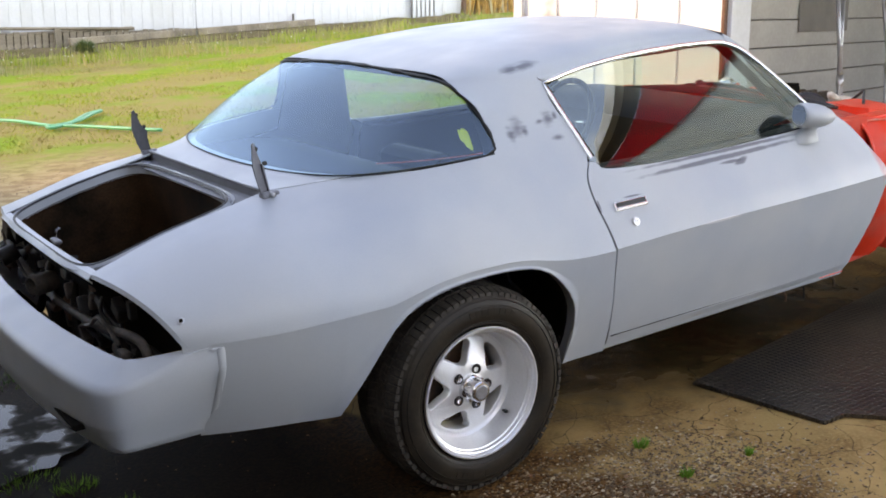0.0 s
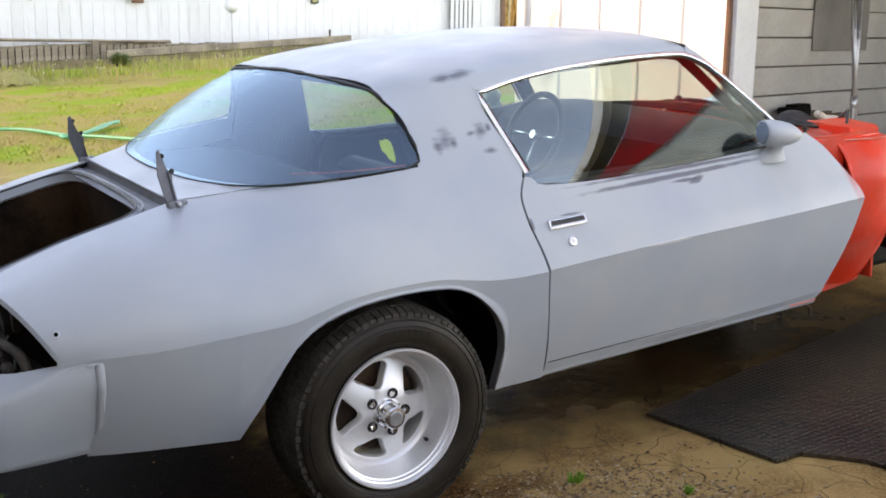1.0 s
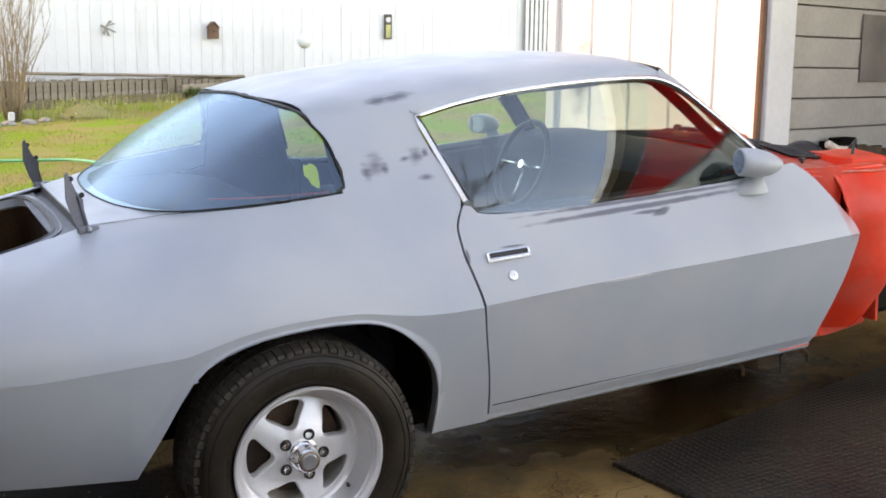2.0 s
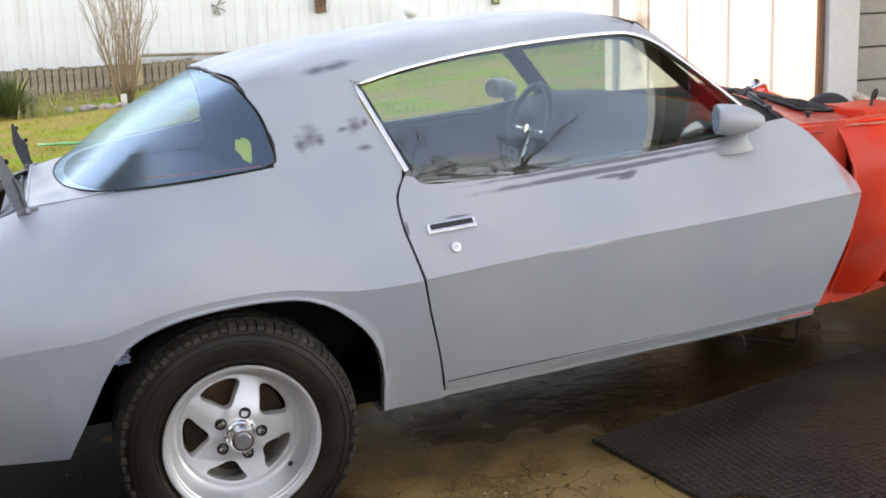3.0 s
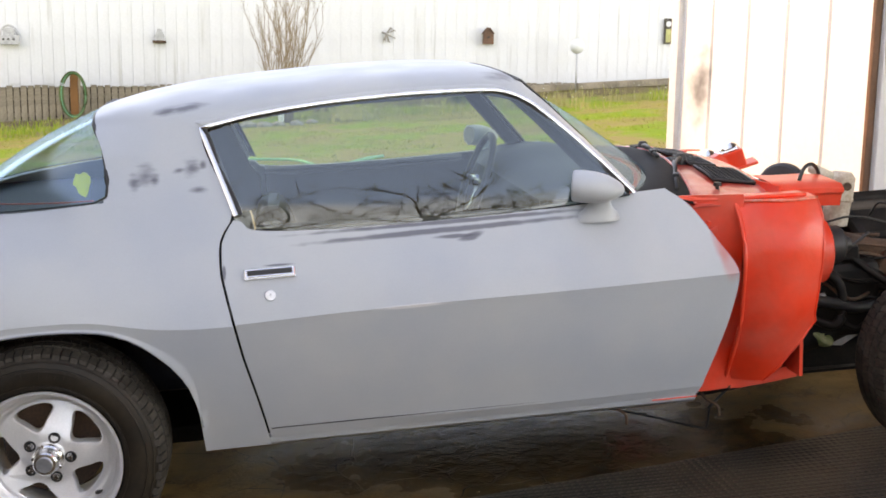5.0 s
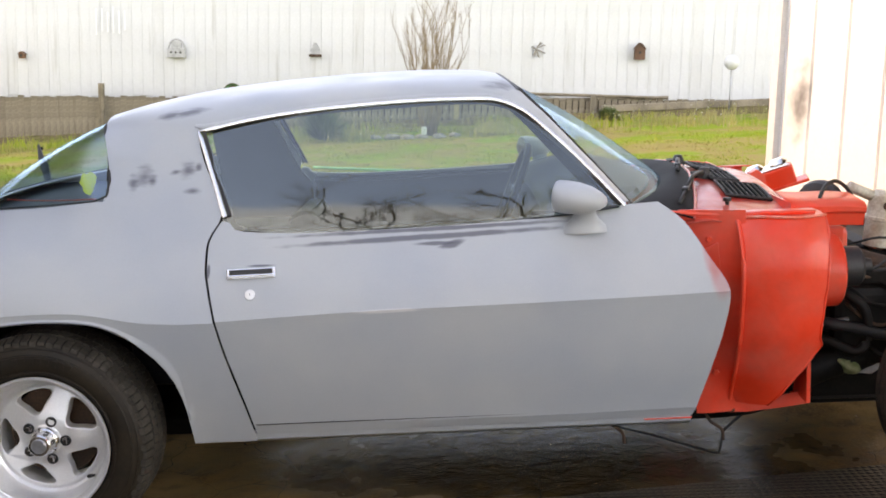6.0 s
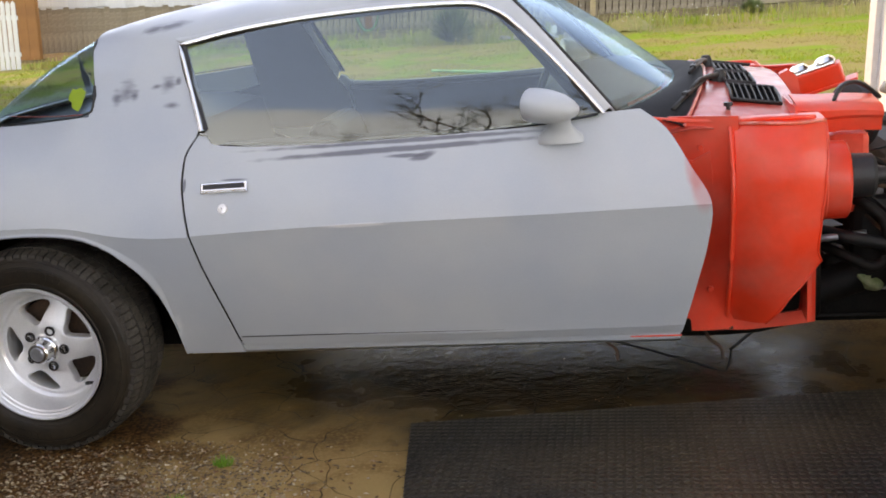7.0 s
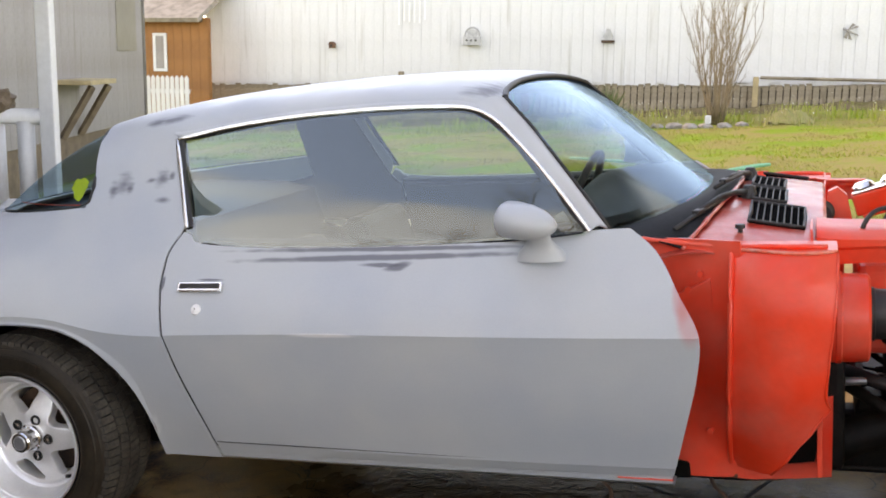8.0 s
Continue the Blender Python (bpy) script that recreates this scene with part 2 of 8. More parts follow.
def streaked(m, stain, most):
    """Adds thin rain streaks and washed-out patches that run down the boards."""
    nt = m.node_tree
    b = nt.nodes["Principled BSDF"]
    col = b.inputs["Base Color"].links[0].from_socket
    tc, oi, far, ad = (nt.nodes.new("ShaderNode" + k) for k in ("TexCoord", "ObjectInfo", "VectorMath", "VectorMath"))
    far.operation, ad.operation = "MULTIPLY", "ADD"
    far.inputs[1].default_value = (60, 60, 60)
    nt.links.new(oi.outputs["Random"], far.inputs[0])
    nt.links.new(tc.outputs["Object"], ad.inputs[0])
    nt.links.new(far.outputs[0], ad.inputs[1])
    for size, lo, hi, share in (((9.0, 9.0, 0.55), 0.60, 0.74, 1.0), ((1.1, 1.1, 0.25), 0.50, 0.75, 0.45)):
        mp, nz, rg, mx = (nt.nodes.new("ShaderNode" + k) for k in ("Mapping", "TexNoise", "MapRange", "Mix"))
        mp.inputs["Scale"].default_value = size
        nz.inputs["Scale"].default_value, nz.inputs["Detail"].default_value = 1.0, 5
        for k, v in (("From Min", lo), ("From Max", hi), ("To Max", most * share)):
            rg.inputs[k].default_value = v
        mx.data_type = "RGBA"
        mx.inputs["B"].default_value = (*stain, 1)
        nt.links.new(ad.outputs[0], mp.inputs[0])
        nt.links.new(mp.outputs[0], nz.inputs["Vector"])
        nt.links.new(nz.outputs[0], rg.inputs[0])
        nt.links.new(rg.outputs[0], mx.inputs["Factor"])
        nt.links.new(col, mx.inputs["A"])
        col = mx.outputs["Result"]
    nt.links.new(col, b.inputs["Base Color"])
    return m


WALLP = streaked(mat("white wall boards with rain streaks", (0.63, 0.65, 0.66), rough=0.6, var=0.04, scale=1.5, grain=30, bump=0.1), (0.30, 0.29, 0.26), 0.38)
FENCEW = mat("weathered fence boards", (0.33, 0.26, 0.19), rough=0.85, var=0.22, scale=3, grain=40, bump=0.4)
ORANGEW = mat("orange brown siding", (0.34, 0.125, 0.042), rough=0.75, var=0.15, scale=2)
BROWNT = mat("brown trim board", (0.17, 0.07, 0.04), rough=0.65, var=0.2, scale=5)
LAPMAT = mat("aged white lap siding", (0.35, 0.335, 0.31), rough=0.65, var=0.08, scale=1.6, grain=35, bump=0.15)
LAPDARK = mat("bare grey siding patch", (0.17, 0.155, 0.14), rough=0.75, var=0.12)
STEEL = mat("galvanised steel", (0.45, 0.46, 0.47), rough=0.4, metal=0.8, var=0.1)
MATM = mat("black rubber mat", (0.015, 0.011, 0.009), rough=0.40, spec=0.45, var=0.3, scale=2.2, grain=60, bump=0.2, color2=(0.072, 0.047, 0.028))


def knobbed(m, size):
    """Rows of small round knobs as a fine relief."""
    nt = m.node_tree
    tc, vo, rg, bp = (nt.nodes.new("ShaderNode" + k) for k in ("TexCoord", "TexVoronoi", "MapRange", "Bump"))
    vo.inputs["Scale"].default_value, vo.inputs["Randomness"].default_value = 1 / size, 0.0
    vo.voronoi_dimensions = "2D"
    rg.inputs["From Min"].default_value, rg.inputs["From Max"].default_value = 0.42, 0.22
    bp.inputs["Strength"].default_value, bp.inputs["Distance"].default_value = 1.0, 0.004
    nt.links.new(tc.outputs["Object"], vo.inputs["Vector"])
    nt.links.new(vo.outputs["Distance"], rg.inputs[0])
    nt.links.new(rg.outputs[0], bp.inputs["Height"])
    nt.links.new(bp.outputs[0], nt.nodes["Principled BSDF"].inputs["Normal"])


knobbed(MATM, 0.024)
ROTTEN = mat("rotten brown wood", (0.085, 0.052, 0.034), rough=0.85, var=0.3, scale=9, color2=(0.03, 0.022, 0.017))
WHITEPALE = mat("fresh white paint", (0.80, 0.81, 0.81), rough=0.5, var=0.03)
PALEGREY = mat("pale grey paint", (0.46, 0.47, 0.47), rough=0.7, var=0.15, scale=12)
HOSEG = mat("green garden hose", (0.03, 0.42, 0.22), rough=0.4, var=0.1)
WOODL = mat("raw lumber", (0.45, 0.33, 0.19), rough=0.75, var=0.15, scale=6)
WOODG = mat("grey brown wood", (0.19, 0.13, 0.09), rough=0.8, var=0.2, scale=6)
STONE = mat("grey stones", (0.33, 0.30, 0.27), rough=0.85, var=0.2, scale=9)
BARK = mat("bare twigs", (0.27, 0.19, 0.12), rough=0.85, var=0.15, scale=9)
BARKD = mat("dark bark", (0.095, 0.080, 0.066), rough=0.9, var=0.2, scale=7)
LEAFD = mat("spiky green leaves", (0.11, 0.17, 0.06), rough=0.6, var=0.25, scale=3)
YELLOW = mat("yellow sticker", (0.72, 0.66, 0.03), rough=0.5, var=0.12)
ROOFM = mat("roof shingles", (0.32, 0.27, 0.23), rough=0.85, var=0.2)
# worn red; the pink second colour paints the cowl's sheen
WORNSHEEN = mat("worn red cowl paint with painted sheen", (0.62, 0.052, 0.036), rough=0.26, spec=0.45, var=0.10, scale=9, color2=(0.74, 0.22, 0.18))
# flat black stands for the darkness inside vents and trim holes
VENTHOLE = mat("black vent opening", (0.004, 0.004, 0.004), rough=0.95, spec=0.02, var=0.3, bump=0)
LOWGLASS = mat("dark band along the windscreen foot", (0.010, 0.011, 0.013), rough=0.65, spec=0.08, var=0.2, scale=8, grain=60, bump=0.03)
TRAILERW = mat("weathered trailer siding", (0.285, 0.268, 0.266), rough=0.7, var=0.08, scale=1.6, grain=35, bump=0.15, color2=(0.235, 0.21, 0.20))
streaked(TRAILERW, (0.16, 0.13, 0.11), 0.5)
streaked(FENCEW, (0.12, 0.085, 0.055), 0.7)
CANM = mat("dirty pale metal", (0.52, 0.46, 0.38), rough=0.5, var=0.2, scale=18, color2=(0.30, 0.20, 0.14))
WOODO = mat("orange split wood", (0.50, 0.24, 0.07), rough=0.8, var=0.25, scale=8)
PIPEBR = mat("dusty brown pipe", (0.075, 0.055, 0.045), rough=0.75, var=0.3, scale=20)


# ---- mesh helpers ----
def link_mesh(name, verts, faces, material, parent=None, label="", smooth=False):
    me = bpy.data.meshes.new(name)
    me.from_pydata([tuple(v) for v in verts], [], faces)
    me.update()
    if smooth:
        me.polygons.foreach_set("use_smooth", [True] * len(me.polygons))
    me.materials.append(material)
    ob = new(name, me)
    ob.parent = parent
    if label:
        ob["label"] = label
    return ob


def part(name, bm, material, parent=None, label="", smooth=False):
    me = bpy.data.meshes.new(name)
    bmesh.ops.recalc_face_normals(bm, faces=bm.faces)
    bm.to_mesh(me)
    bm.free()
    if smooth:
        me.polygons.foreach_set("use_smooth", [True] * len(me.polygons))
    me.materials.append(material)
    ob = new(name, me)
    ob.parent = parent
    if label:
        ob["label"] = label
    return ob


def empty(name, m=None, parent=None):
    ob = new(name)
    ob.empty_display_size = 0.1
    ob.parent = parent
    if m is not None:
        ob.matrix_basis = m
    return ob


def grid_data(rows, closed=False):
    n = len(rows[0])
    verts = [p for r in rows for p in r]
    faces = []
    for i in range(len(rows) - 1):
        for j in range(n if closed else n - 1):
            k = (j + 1) % n
            faces.append((i * n + j, i * n + k, (i + 1) * n + k, (i + 1) * n + j))
    return verts, faces


def sheet(name, rows, material, parent, label="", thick=0.0, smooth=True, closed=False, sharp=35, offset=1.0):
    """A lofted sheet, given a thickness."""
    ob = link_mesh(name, *grid_data(rows, closed), material, parent, label, smooth)
    if thick:
        s = ob.modifiers.new("thickness", "SOLIDIFY")
        s.thickness, s.offset = thick, offset
    if smooth:
        crease(ob.data, sharp or 180)
    return ob


def crease(me, degrees):
    bm = bmesh.new()
    bm.from_mesh(me)
    for e in bm.edges:
        if e.is_boundary or (len(e.link_faces) == 2 and e.calc_face_angle(0) > radians(degrees)):
            e.smooth = False
    bm.to_mesh(me)
    bm.free()


def add_box(bm, c, size, m=None, bevel=0.0):
    g = bmesh.ops.create_cube(bm, size=1.0, matrix=Matrix.Translation(c) @ (m or Matrix()) @ Matrix.Diagonal((*size, 1)))
    if bevel:
        es = list({e for v in g["verts"] for e in v.link_edges})
        bmesh.ops.bevel(bm, geom=es, offset=bevel, segments=2, affect="EDGES", profile=0.5)
    return bm


def box(name, c, size, material, parent=None, label="", m=None, bevel=0.004):
    return part(name, add_box(bmesh.new(), c, size, m, bevel), material, parent, label)


def ring_points(r, n, f):
    return [f(r * math.cos(2 * math.pi * k / n), r * math.sin(2 * math.pi * k / n)) for k in range(n)]


def tube_data(points, r, n=8, radii=None):
    pts = [Vector(p) for p in points]
    rows = []
    up = Vector((0, 0, 1))
    for i, p in enumerate(pts):
        d = (pts[min(i + 1, len(pts) - 1)] - pts[max(i - 1, 0)]).normalized()
        a = d.cross(up if abs(d.z) < 0.95 else Vector((1, 0, 0))).normalized()
        b = d.cross(a)
        rr = radii[i] if radii else r
        rows.append([p + a * rr * math.cos(2 * math.pi * k / n) + b * rr * math.sin(2 * math.pi * k / n) for k in range(n)])
    verts, faces = grid_data(rows, True)
    faces.append(tuple(range(n))[::-1])
    faces.append(tuple(len(verts) - n + k for k in range(n)))
    return verts, faces


def tube(name, points, r, material, parent=None, label="", n=8, radii=None, smooth=True):
    return link_mesh(name, *tube_data(points, r, n, radii), material, parent, label, smooth)


def spline(points, n):
    """Catmull-Rom through the points."""
    p = [Vector(q) for q in points]
    p = [2 * p[0] - p[1], *p, 2 * p[-1] - p[-2]]
    out = []
    for i in range(1, len(p) - 2):
        for k in range(n):
            t = k / n
            out.append(0.5 * (2 * p[i] + (p[i + 1] - p[i - 1]) * t + (2 * p[i - 1] - 5 * p[i] + 4 * p[i + 1] - p[i + 2]) * t * t + (3 * p[i] - p[i - 1] - 3 * p[i + 1] + p[i + 2]) * t ** 3))
    out.append(p[-2])
    return out


def lathe(name, profile, material, parent=None, label="", n=64, axis="y", smooth=True, sharp=30):
    """Turns (radius, along) round the axis y or z."""
    rows = []
    for r, a in profile:
        rows.append(ring_points(r, n, (lambda u, v: (u, a, v)) if axis == "y" else (lambda u, v: (u, v, a))))
    ob = link_mesh(name, *grid_data(rows, True), material, parent, label, smooth)
    if smooth and sharp:
        crease(ob.data, sharp)
    return ob


def prism(name, outline, depth, material, parent=None, label="", f=None, bevel=0.0):
    """An outline in (u, v), extruded by depth along w, laid out by f(u, v, w)."""
    bm = bmesh.new()
    f = f or (lambda u, v, w: (u, w, v))
    lo = [bm.verts.new(f(u, v, 0)) for u, v in outline]
    hi = [bm.verts.new(f(u, v, depth)) for u, v in outline]
    n = len(outline)
    bm.faces.new(lo[::-1])
    top = bm.faces.new(hi)
    for k in range(n):
        bm.faces.new((lo[k], lo[(k + 1) % n], hi[(k + 1) % n], hi[k]))
    if bevel:
        bmesh.ops.bevel(bm, geom=list(top.edges), offset=bevel, segments=2, affect="EDGES", profile=0.5)
    return part(name, bm, material, parent, label)


def smooth_ip(x, pts):
    """Smooth interpolation through (x, value) pairs."""
    xs, ys = [p[0] for p in pts], [p[1] for p in pts]
    if x <= xs[0]:
        return ys[0]
    if x >= xs[-1]:
        return ys[-1]
    i = next(k for k in range(len(xs) - 1) if xs[k] <= x <= xs[k + 1])
    def slope(k):
        if k in (0, len(xs) - 1):
            return (ys[min(k + 1, len(xs) - 1)] - ys[max(k - 1, 0)]) / (xs[min(k + 1, len(xs) - 1)] - xs[max(k - 1, 0)])
        a, b = (ys[k] - ys[k - 1]) / (xs[k] - xs[k - 1]), (ys[k + 1] - ys[k]) / (xs[k + 1] - xs[k])
        return 0.0 if a * b <= 0 else 2 * a * b / (a + b)
    h = xs[i + 1] - xs[i]
    t = (x - xs[i]) / h
    return ((2 * t ** 3 - 3 * t * t + 1) * ys[i] + (t ** 3 - 2 * t * t + t) * h * slope(i) + (3 * t * t - 2 * t ** 3) * ys[i + 1] + (t ** 3 - t * t) * h * slope(i + 1))


def linspace(a, b, n):
    return [a + (b - a) * k / (n - 1) for k in range(n)]


def ground_z(x, y):
    """The yard rises along x and a little along y."""
    xc = max(-18.0, min(20.0, x))
    return 0.0136 + 0.0646 * xc + 0.015 * max(-8.0, min(30.0, y)) + 0.008 * max(0.0, min(28.0, y - 2))

# ---- the car ----
CAR = Matrix.Translation((0.0207, 0.005, 0.0136)) @ Matrix.Rotation(radians(0.86), 4, "X") @ Matrix.Rotation(radians(-3.7), 4, "Y")
car = tagged(empty("car", CAR), "two-door coupe in grey primer with front body panels removed", "car")

GAP = [(0.265, 0.598), (0.30, 0.592), (0.39, 0.577), (0.47, 0.561), (0.57, 0.540), (0.66, 0.526), (0.74, 0.510), (0.80, 0.500), (0.855, 0.501), (0.89, 0.515), (0.93, 0.540), (0.95, 0.5405), (0.985, 0.5285)]
ARCH = [(-0.424, 0.328), (-0.398, 0.378), (-0.37, 0.428), (-0.342, 0.482), (-0.315, 0.533), (-0.285, 0.580), (-0.245, 0.617), (-0.197, 0.642), (-0.15, 0.657), (-0.10, 0.667), (-0.04, 0.673), (0.028, 0.676), (0.09, 0.675), (0.142, 0.671), (0.18, 0.666), (0.213, 0.657), (0.25, 0.640), (0.29, 0.613), (0.32, 0.585), (0.35, 0.553), (0.375, 0.515), (0.392, 0.478), (0.405, 0.425), (0.411, 0.37), (0.412, 0.266)]
SIDE = [(0.24, 0.800), (0.275, 0.815), (0.33, 0.842), (0.45, 0.890), (0.55, 0.925), (0.655, 0.957)]
SIDE_UP = [(0.655, 0.957), (0.706, 0.939), (0.76, 0.912), (0.826, 0.872), (0.88, 0.839), (0.94, 0.804), (1.00, 0.771), (1.08, 0.726), (1.165, 0.680), (1.25, 0.625)]


def side_y(z):
    return smooth_ip(z, SIDE) if z <= 0.655 else smooth_ip(z, SIDE_UP)


def gap_x(z):
    return smooth_ip(z, GAP)


def crease_yz(x):
    y = smooth_ip(x, [(-0.97, 0.80), (-0.86, 0.866), (-0.70, 0.915), (-0.53, 0.945), (-0.3, 0.957), (0.6, 0.957)])
    z = smooth_ip(x, [(-0.97, 0.628), (-0.86, 0.634), (-0.5, 0.650), (-0.3, 0.655), (0.42, 0.657), (0.6, 0.657)])
    lip = smooth_ip(x, [(-0.40, 0.645), (-0.30, 0.655), (-0.22, 0.672), (-0.13, 0.690), (-0.03, 0.699), (0.09, 0.700), (0.17, 0.694), (0.25, 0.678), (0.33, 0.664), (0.42, 0.657)])
    return y, max(z, lip)


def top_edge(x):
    y = smooth_ip(x, [(-1.0, 0.49), (-0.53, 0.472), (-0.42, 0.475), (-0.36, 0.50), (-0.24, 0.60), (-0.12, 0.70), (0.04, 0.752), (0.12, 0.768), (0.17, 0.778), (0.21, 0.781), (0.6, 0.781)])
    z = smooth_ip(x, [(-1.0, 0.772), (-0.95, 0.787), (-0.75, 0.850), (-0.53, 0.900), (-0.42, 0.926), (-0.30, 0.945), (-0.12, 0.962), (0.02, 0.970), (0.05, 0.974), (0.12, 0.979), (0.17, 0.984), (0.21, 0.985), (0.6, 0.985)])
    return y, z


def control(x):
    y = smooth_ip(x, [(-1.0, 0.84), (-0.86, 0.90), (-0.53, 0.945), (-0.3, 0.94), (0.0, 0.925), (0.2, 0.90), (0.6, 0.90)])
    z = smooth_ip(x, [(-1.0, 0.765), (-0.86, 0.785), (-0.53, 0.875), (-0.3, 0.86), (0.0, 0.82), (0.2, 0.79), (0.6, 0.79)])
    return y, z


def bottom_yz(x):
    if x < -0.42:
        return smooth_ip(x, [(-0.80, 0.742), (-0.70, 0.775), (-0.43, 0.838)]), smooth_ip(x, [(-0.80, 0.342), (-0.43, 0.325)])
    return 0.812, 0.266


def quarter_panel(s):
    """Rear side panel: the lower field with the wheel opening, and the upper field up to the deck and the pillar's foot."""
    low, high = [], []
    xs = linspace(-0.80, -0.44, 10)
    cols = [(x, None) for x in xs] + ARCH + [(x, None) for x in (0.43, 0.45, 0.475, 0.50, 0.5235)]
    for x, za in cols:
        yc, zc = crease_yz(x)
        yb, zb = bottom_yz(x)
        z0 = zb if za is None else za
        col = []
        for k in range(9):
            v = k / 8
            z = z0 + (zc - z0) * v
            w = (z - zb) / (zc - zb)
            y = yb + (yc - yb) * w + 0.014 * math.sin(math.pi * w)
            if za is not None and v < 0.2:
                y += 0.006
            xx = x + (gap_x(z) - 0.5265) * max(0.0, min(1.0, (x - 0.42) / 0.1035))
            col.append((xx, s * y, z))
        low.append(col)
    for x in xs + [a[0] for a in ARCH[:-1]] + [0.43, 0.45, 0.475, 0.50, 0.5235]:
        col = []
        for k in range(17):
            v = k / 16
            end = -0.852 - 0.118 * v ** 0.85
            f = max(0.0, min(1.0, (-0.44 - x) / 0.36))
            xx = x + (end + 0.80) * f
            (ya, za_), (yb, zb), (yt, zt) = crease_yz(xx), control(xx), top_edge(xx)
            y = (1 - v) ** 2 * ya + 2 * v * (1 - v) * yb + v * v * yt
            z = (1 - v) ** 2 * za_ + 2 * v * (1 - v) * zb + v * v * zt
            fw = max(0.0, min(1.0, (x - 0.02) / 0.22))
            fw = fw * fw * (3 - 2 * fw)
            if fw > 0:
                y = y + (side_y(max(0.6551, z - (za_ - 0.655) * (1 - v))) - y) * fw
            xx += (gap_x(z) - 0.5265) * max(0.0, min(1.0, (x - 0.42) / 0.1035))
            col.append((xx, s * y, z))
        high.append(col)
    v1, f1 = grid_data(low)
    v2, f2 = grid_data(high)
    ob = link_mesh("quarter_panel", v1 + v2, f1 + [tuple(i + len(v1) for i in f) for f in f2], PRIMER, car, "", True)
    crease(ob.data, 180)
    sol = ob.modifiers.new("thickness", "SOLIDIFY")
    sol.thickness, sol.offset = 0.005, -1.0 if s > 0 else 1.0
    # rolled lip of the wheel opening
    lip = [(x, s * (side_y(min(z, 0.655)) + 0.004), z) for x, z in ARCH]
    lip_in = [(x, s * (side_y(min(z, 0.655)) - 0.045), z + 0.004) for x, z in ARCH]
    sheet("wheel_lip", [lip, lip_in], PRIMER_DARK, ob, thick=0.003)
    # inner wheel housing
    rows = []
    for x, z in ARCH:
        rows.append([(x, s * (side_y(min(z, 0.655)) - 0.03), z + 0.002), (x * 1.04, s * 0.72, z + 0.045), (x * 1.04, s * 0.50, z + 0.05), (x * 1.0, s * 0.46, z - 0.03), (x * 0.6, s * 0.45, 0.30)])
    sheet("wheel_housing", rows, DARK, ob, thick=0.003)
    return ob


def roof_center(x):
    return smooth_ip(x, [(0.13, 1.222), (0.25, 1.252), (0.45, 1.282), (0.68, 1.299), (0.88, 1.308), (1.08, 1.311), (1.27, 1.304), (1.37, 1.284), (1.42, 1.262)])


def roof_edge(x):
    y = smooth_ip(x, [(0.13, 0.57), (0.16, 0.586), (0.30, 0.640), (0.46, 0.672), (0.6, 0.660), (0.95, 0.636), (1.28, 0.634), (1.37, 0.632), (1.42, 0.615)])
    z = smooth_ip(x, [(0.13, 1.183), (0.16, 1.190), (0.30, 1.192), (0.46, 1.183), (0.6, 1.200), (0.78, 1.222), (0.95, 1.234), (1.12, 1.239), (1.28, 1.238), (1.37, 1.218), (1.42, 1.19)])
    return y, z


ROOF_T = [0.23936 * k / 10 for k in range(11)] + [0.23936 + 0.76064 * k / 24 for k in range(1, 25)]


def sail_rows(s):
    """Sail panel between rear window and door window, hung from the roof's edge."""
    rows = []
    for v in linspace(0, 1, 16):
        row = []
        for j in range(11):
            u = j / 10
            xe = 0.165 + 1.245 * ROOF_T[j]
            ye, ze = roof_edge(xe)
            z = ze + (0.985 - ze) * v
            xl = smooth_ip(z, [(0.93, 0.215), (0.96, 0.20), (0.99, 0.196), (1.02, 0.208), (1.07, 0.204), (1.12, 0.193), (1.192, 0.165)])
            xr = smooth_ip(z, [(0.93, 0.548), (0.95, 0.541), (1.165, 0.463), (1.192, 0.463)])
            def flank(zz):
                return side_y(zz) - 0.055 * max(0, (zz - 1.10) / 0.09) ** 1.5 * (1 - u) ** 1.3 - 0.006 * (1 - u) ** 3 * min(1.0, max(0.0, (zz - 0.985) / 0.06))
            w = max(0.0, (z - 1.12) / (ze - 1.12)) ** 2
            x = xl + (xr - xl) * u
            row.append((x + (xe - x) * w, s * (flank(z) + (ye - flank(ze)) * w), z))
        rows.append(row)
    return rows


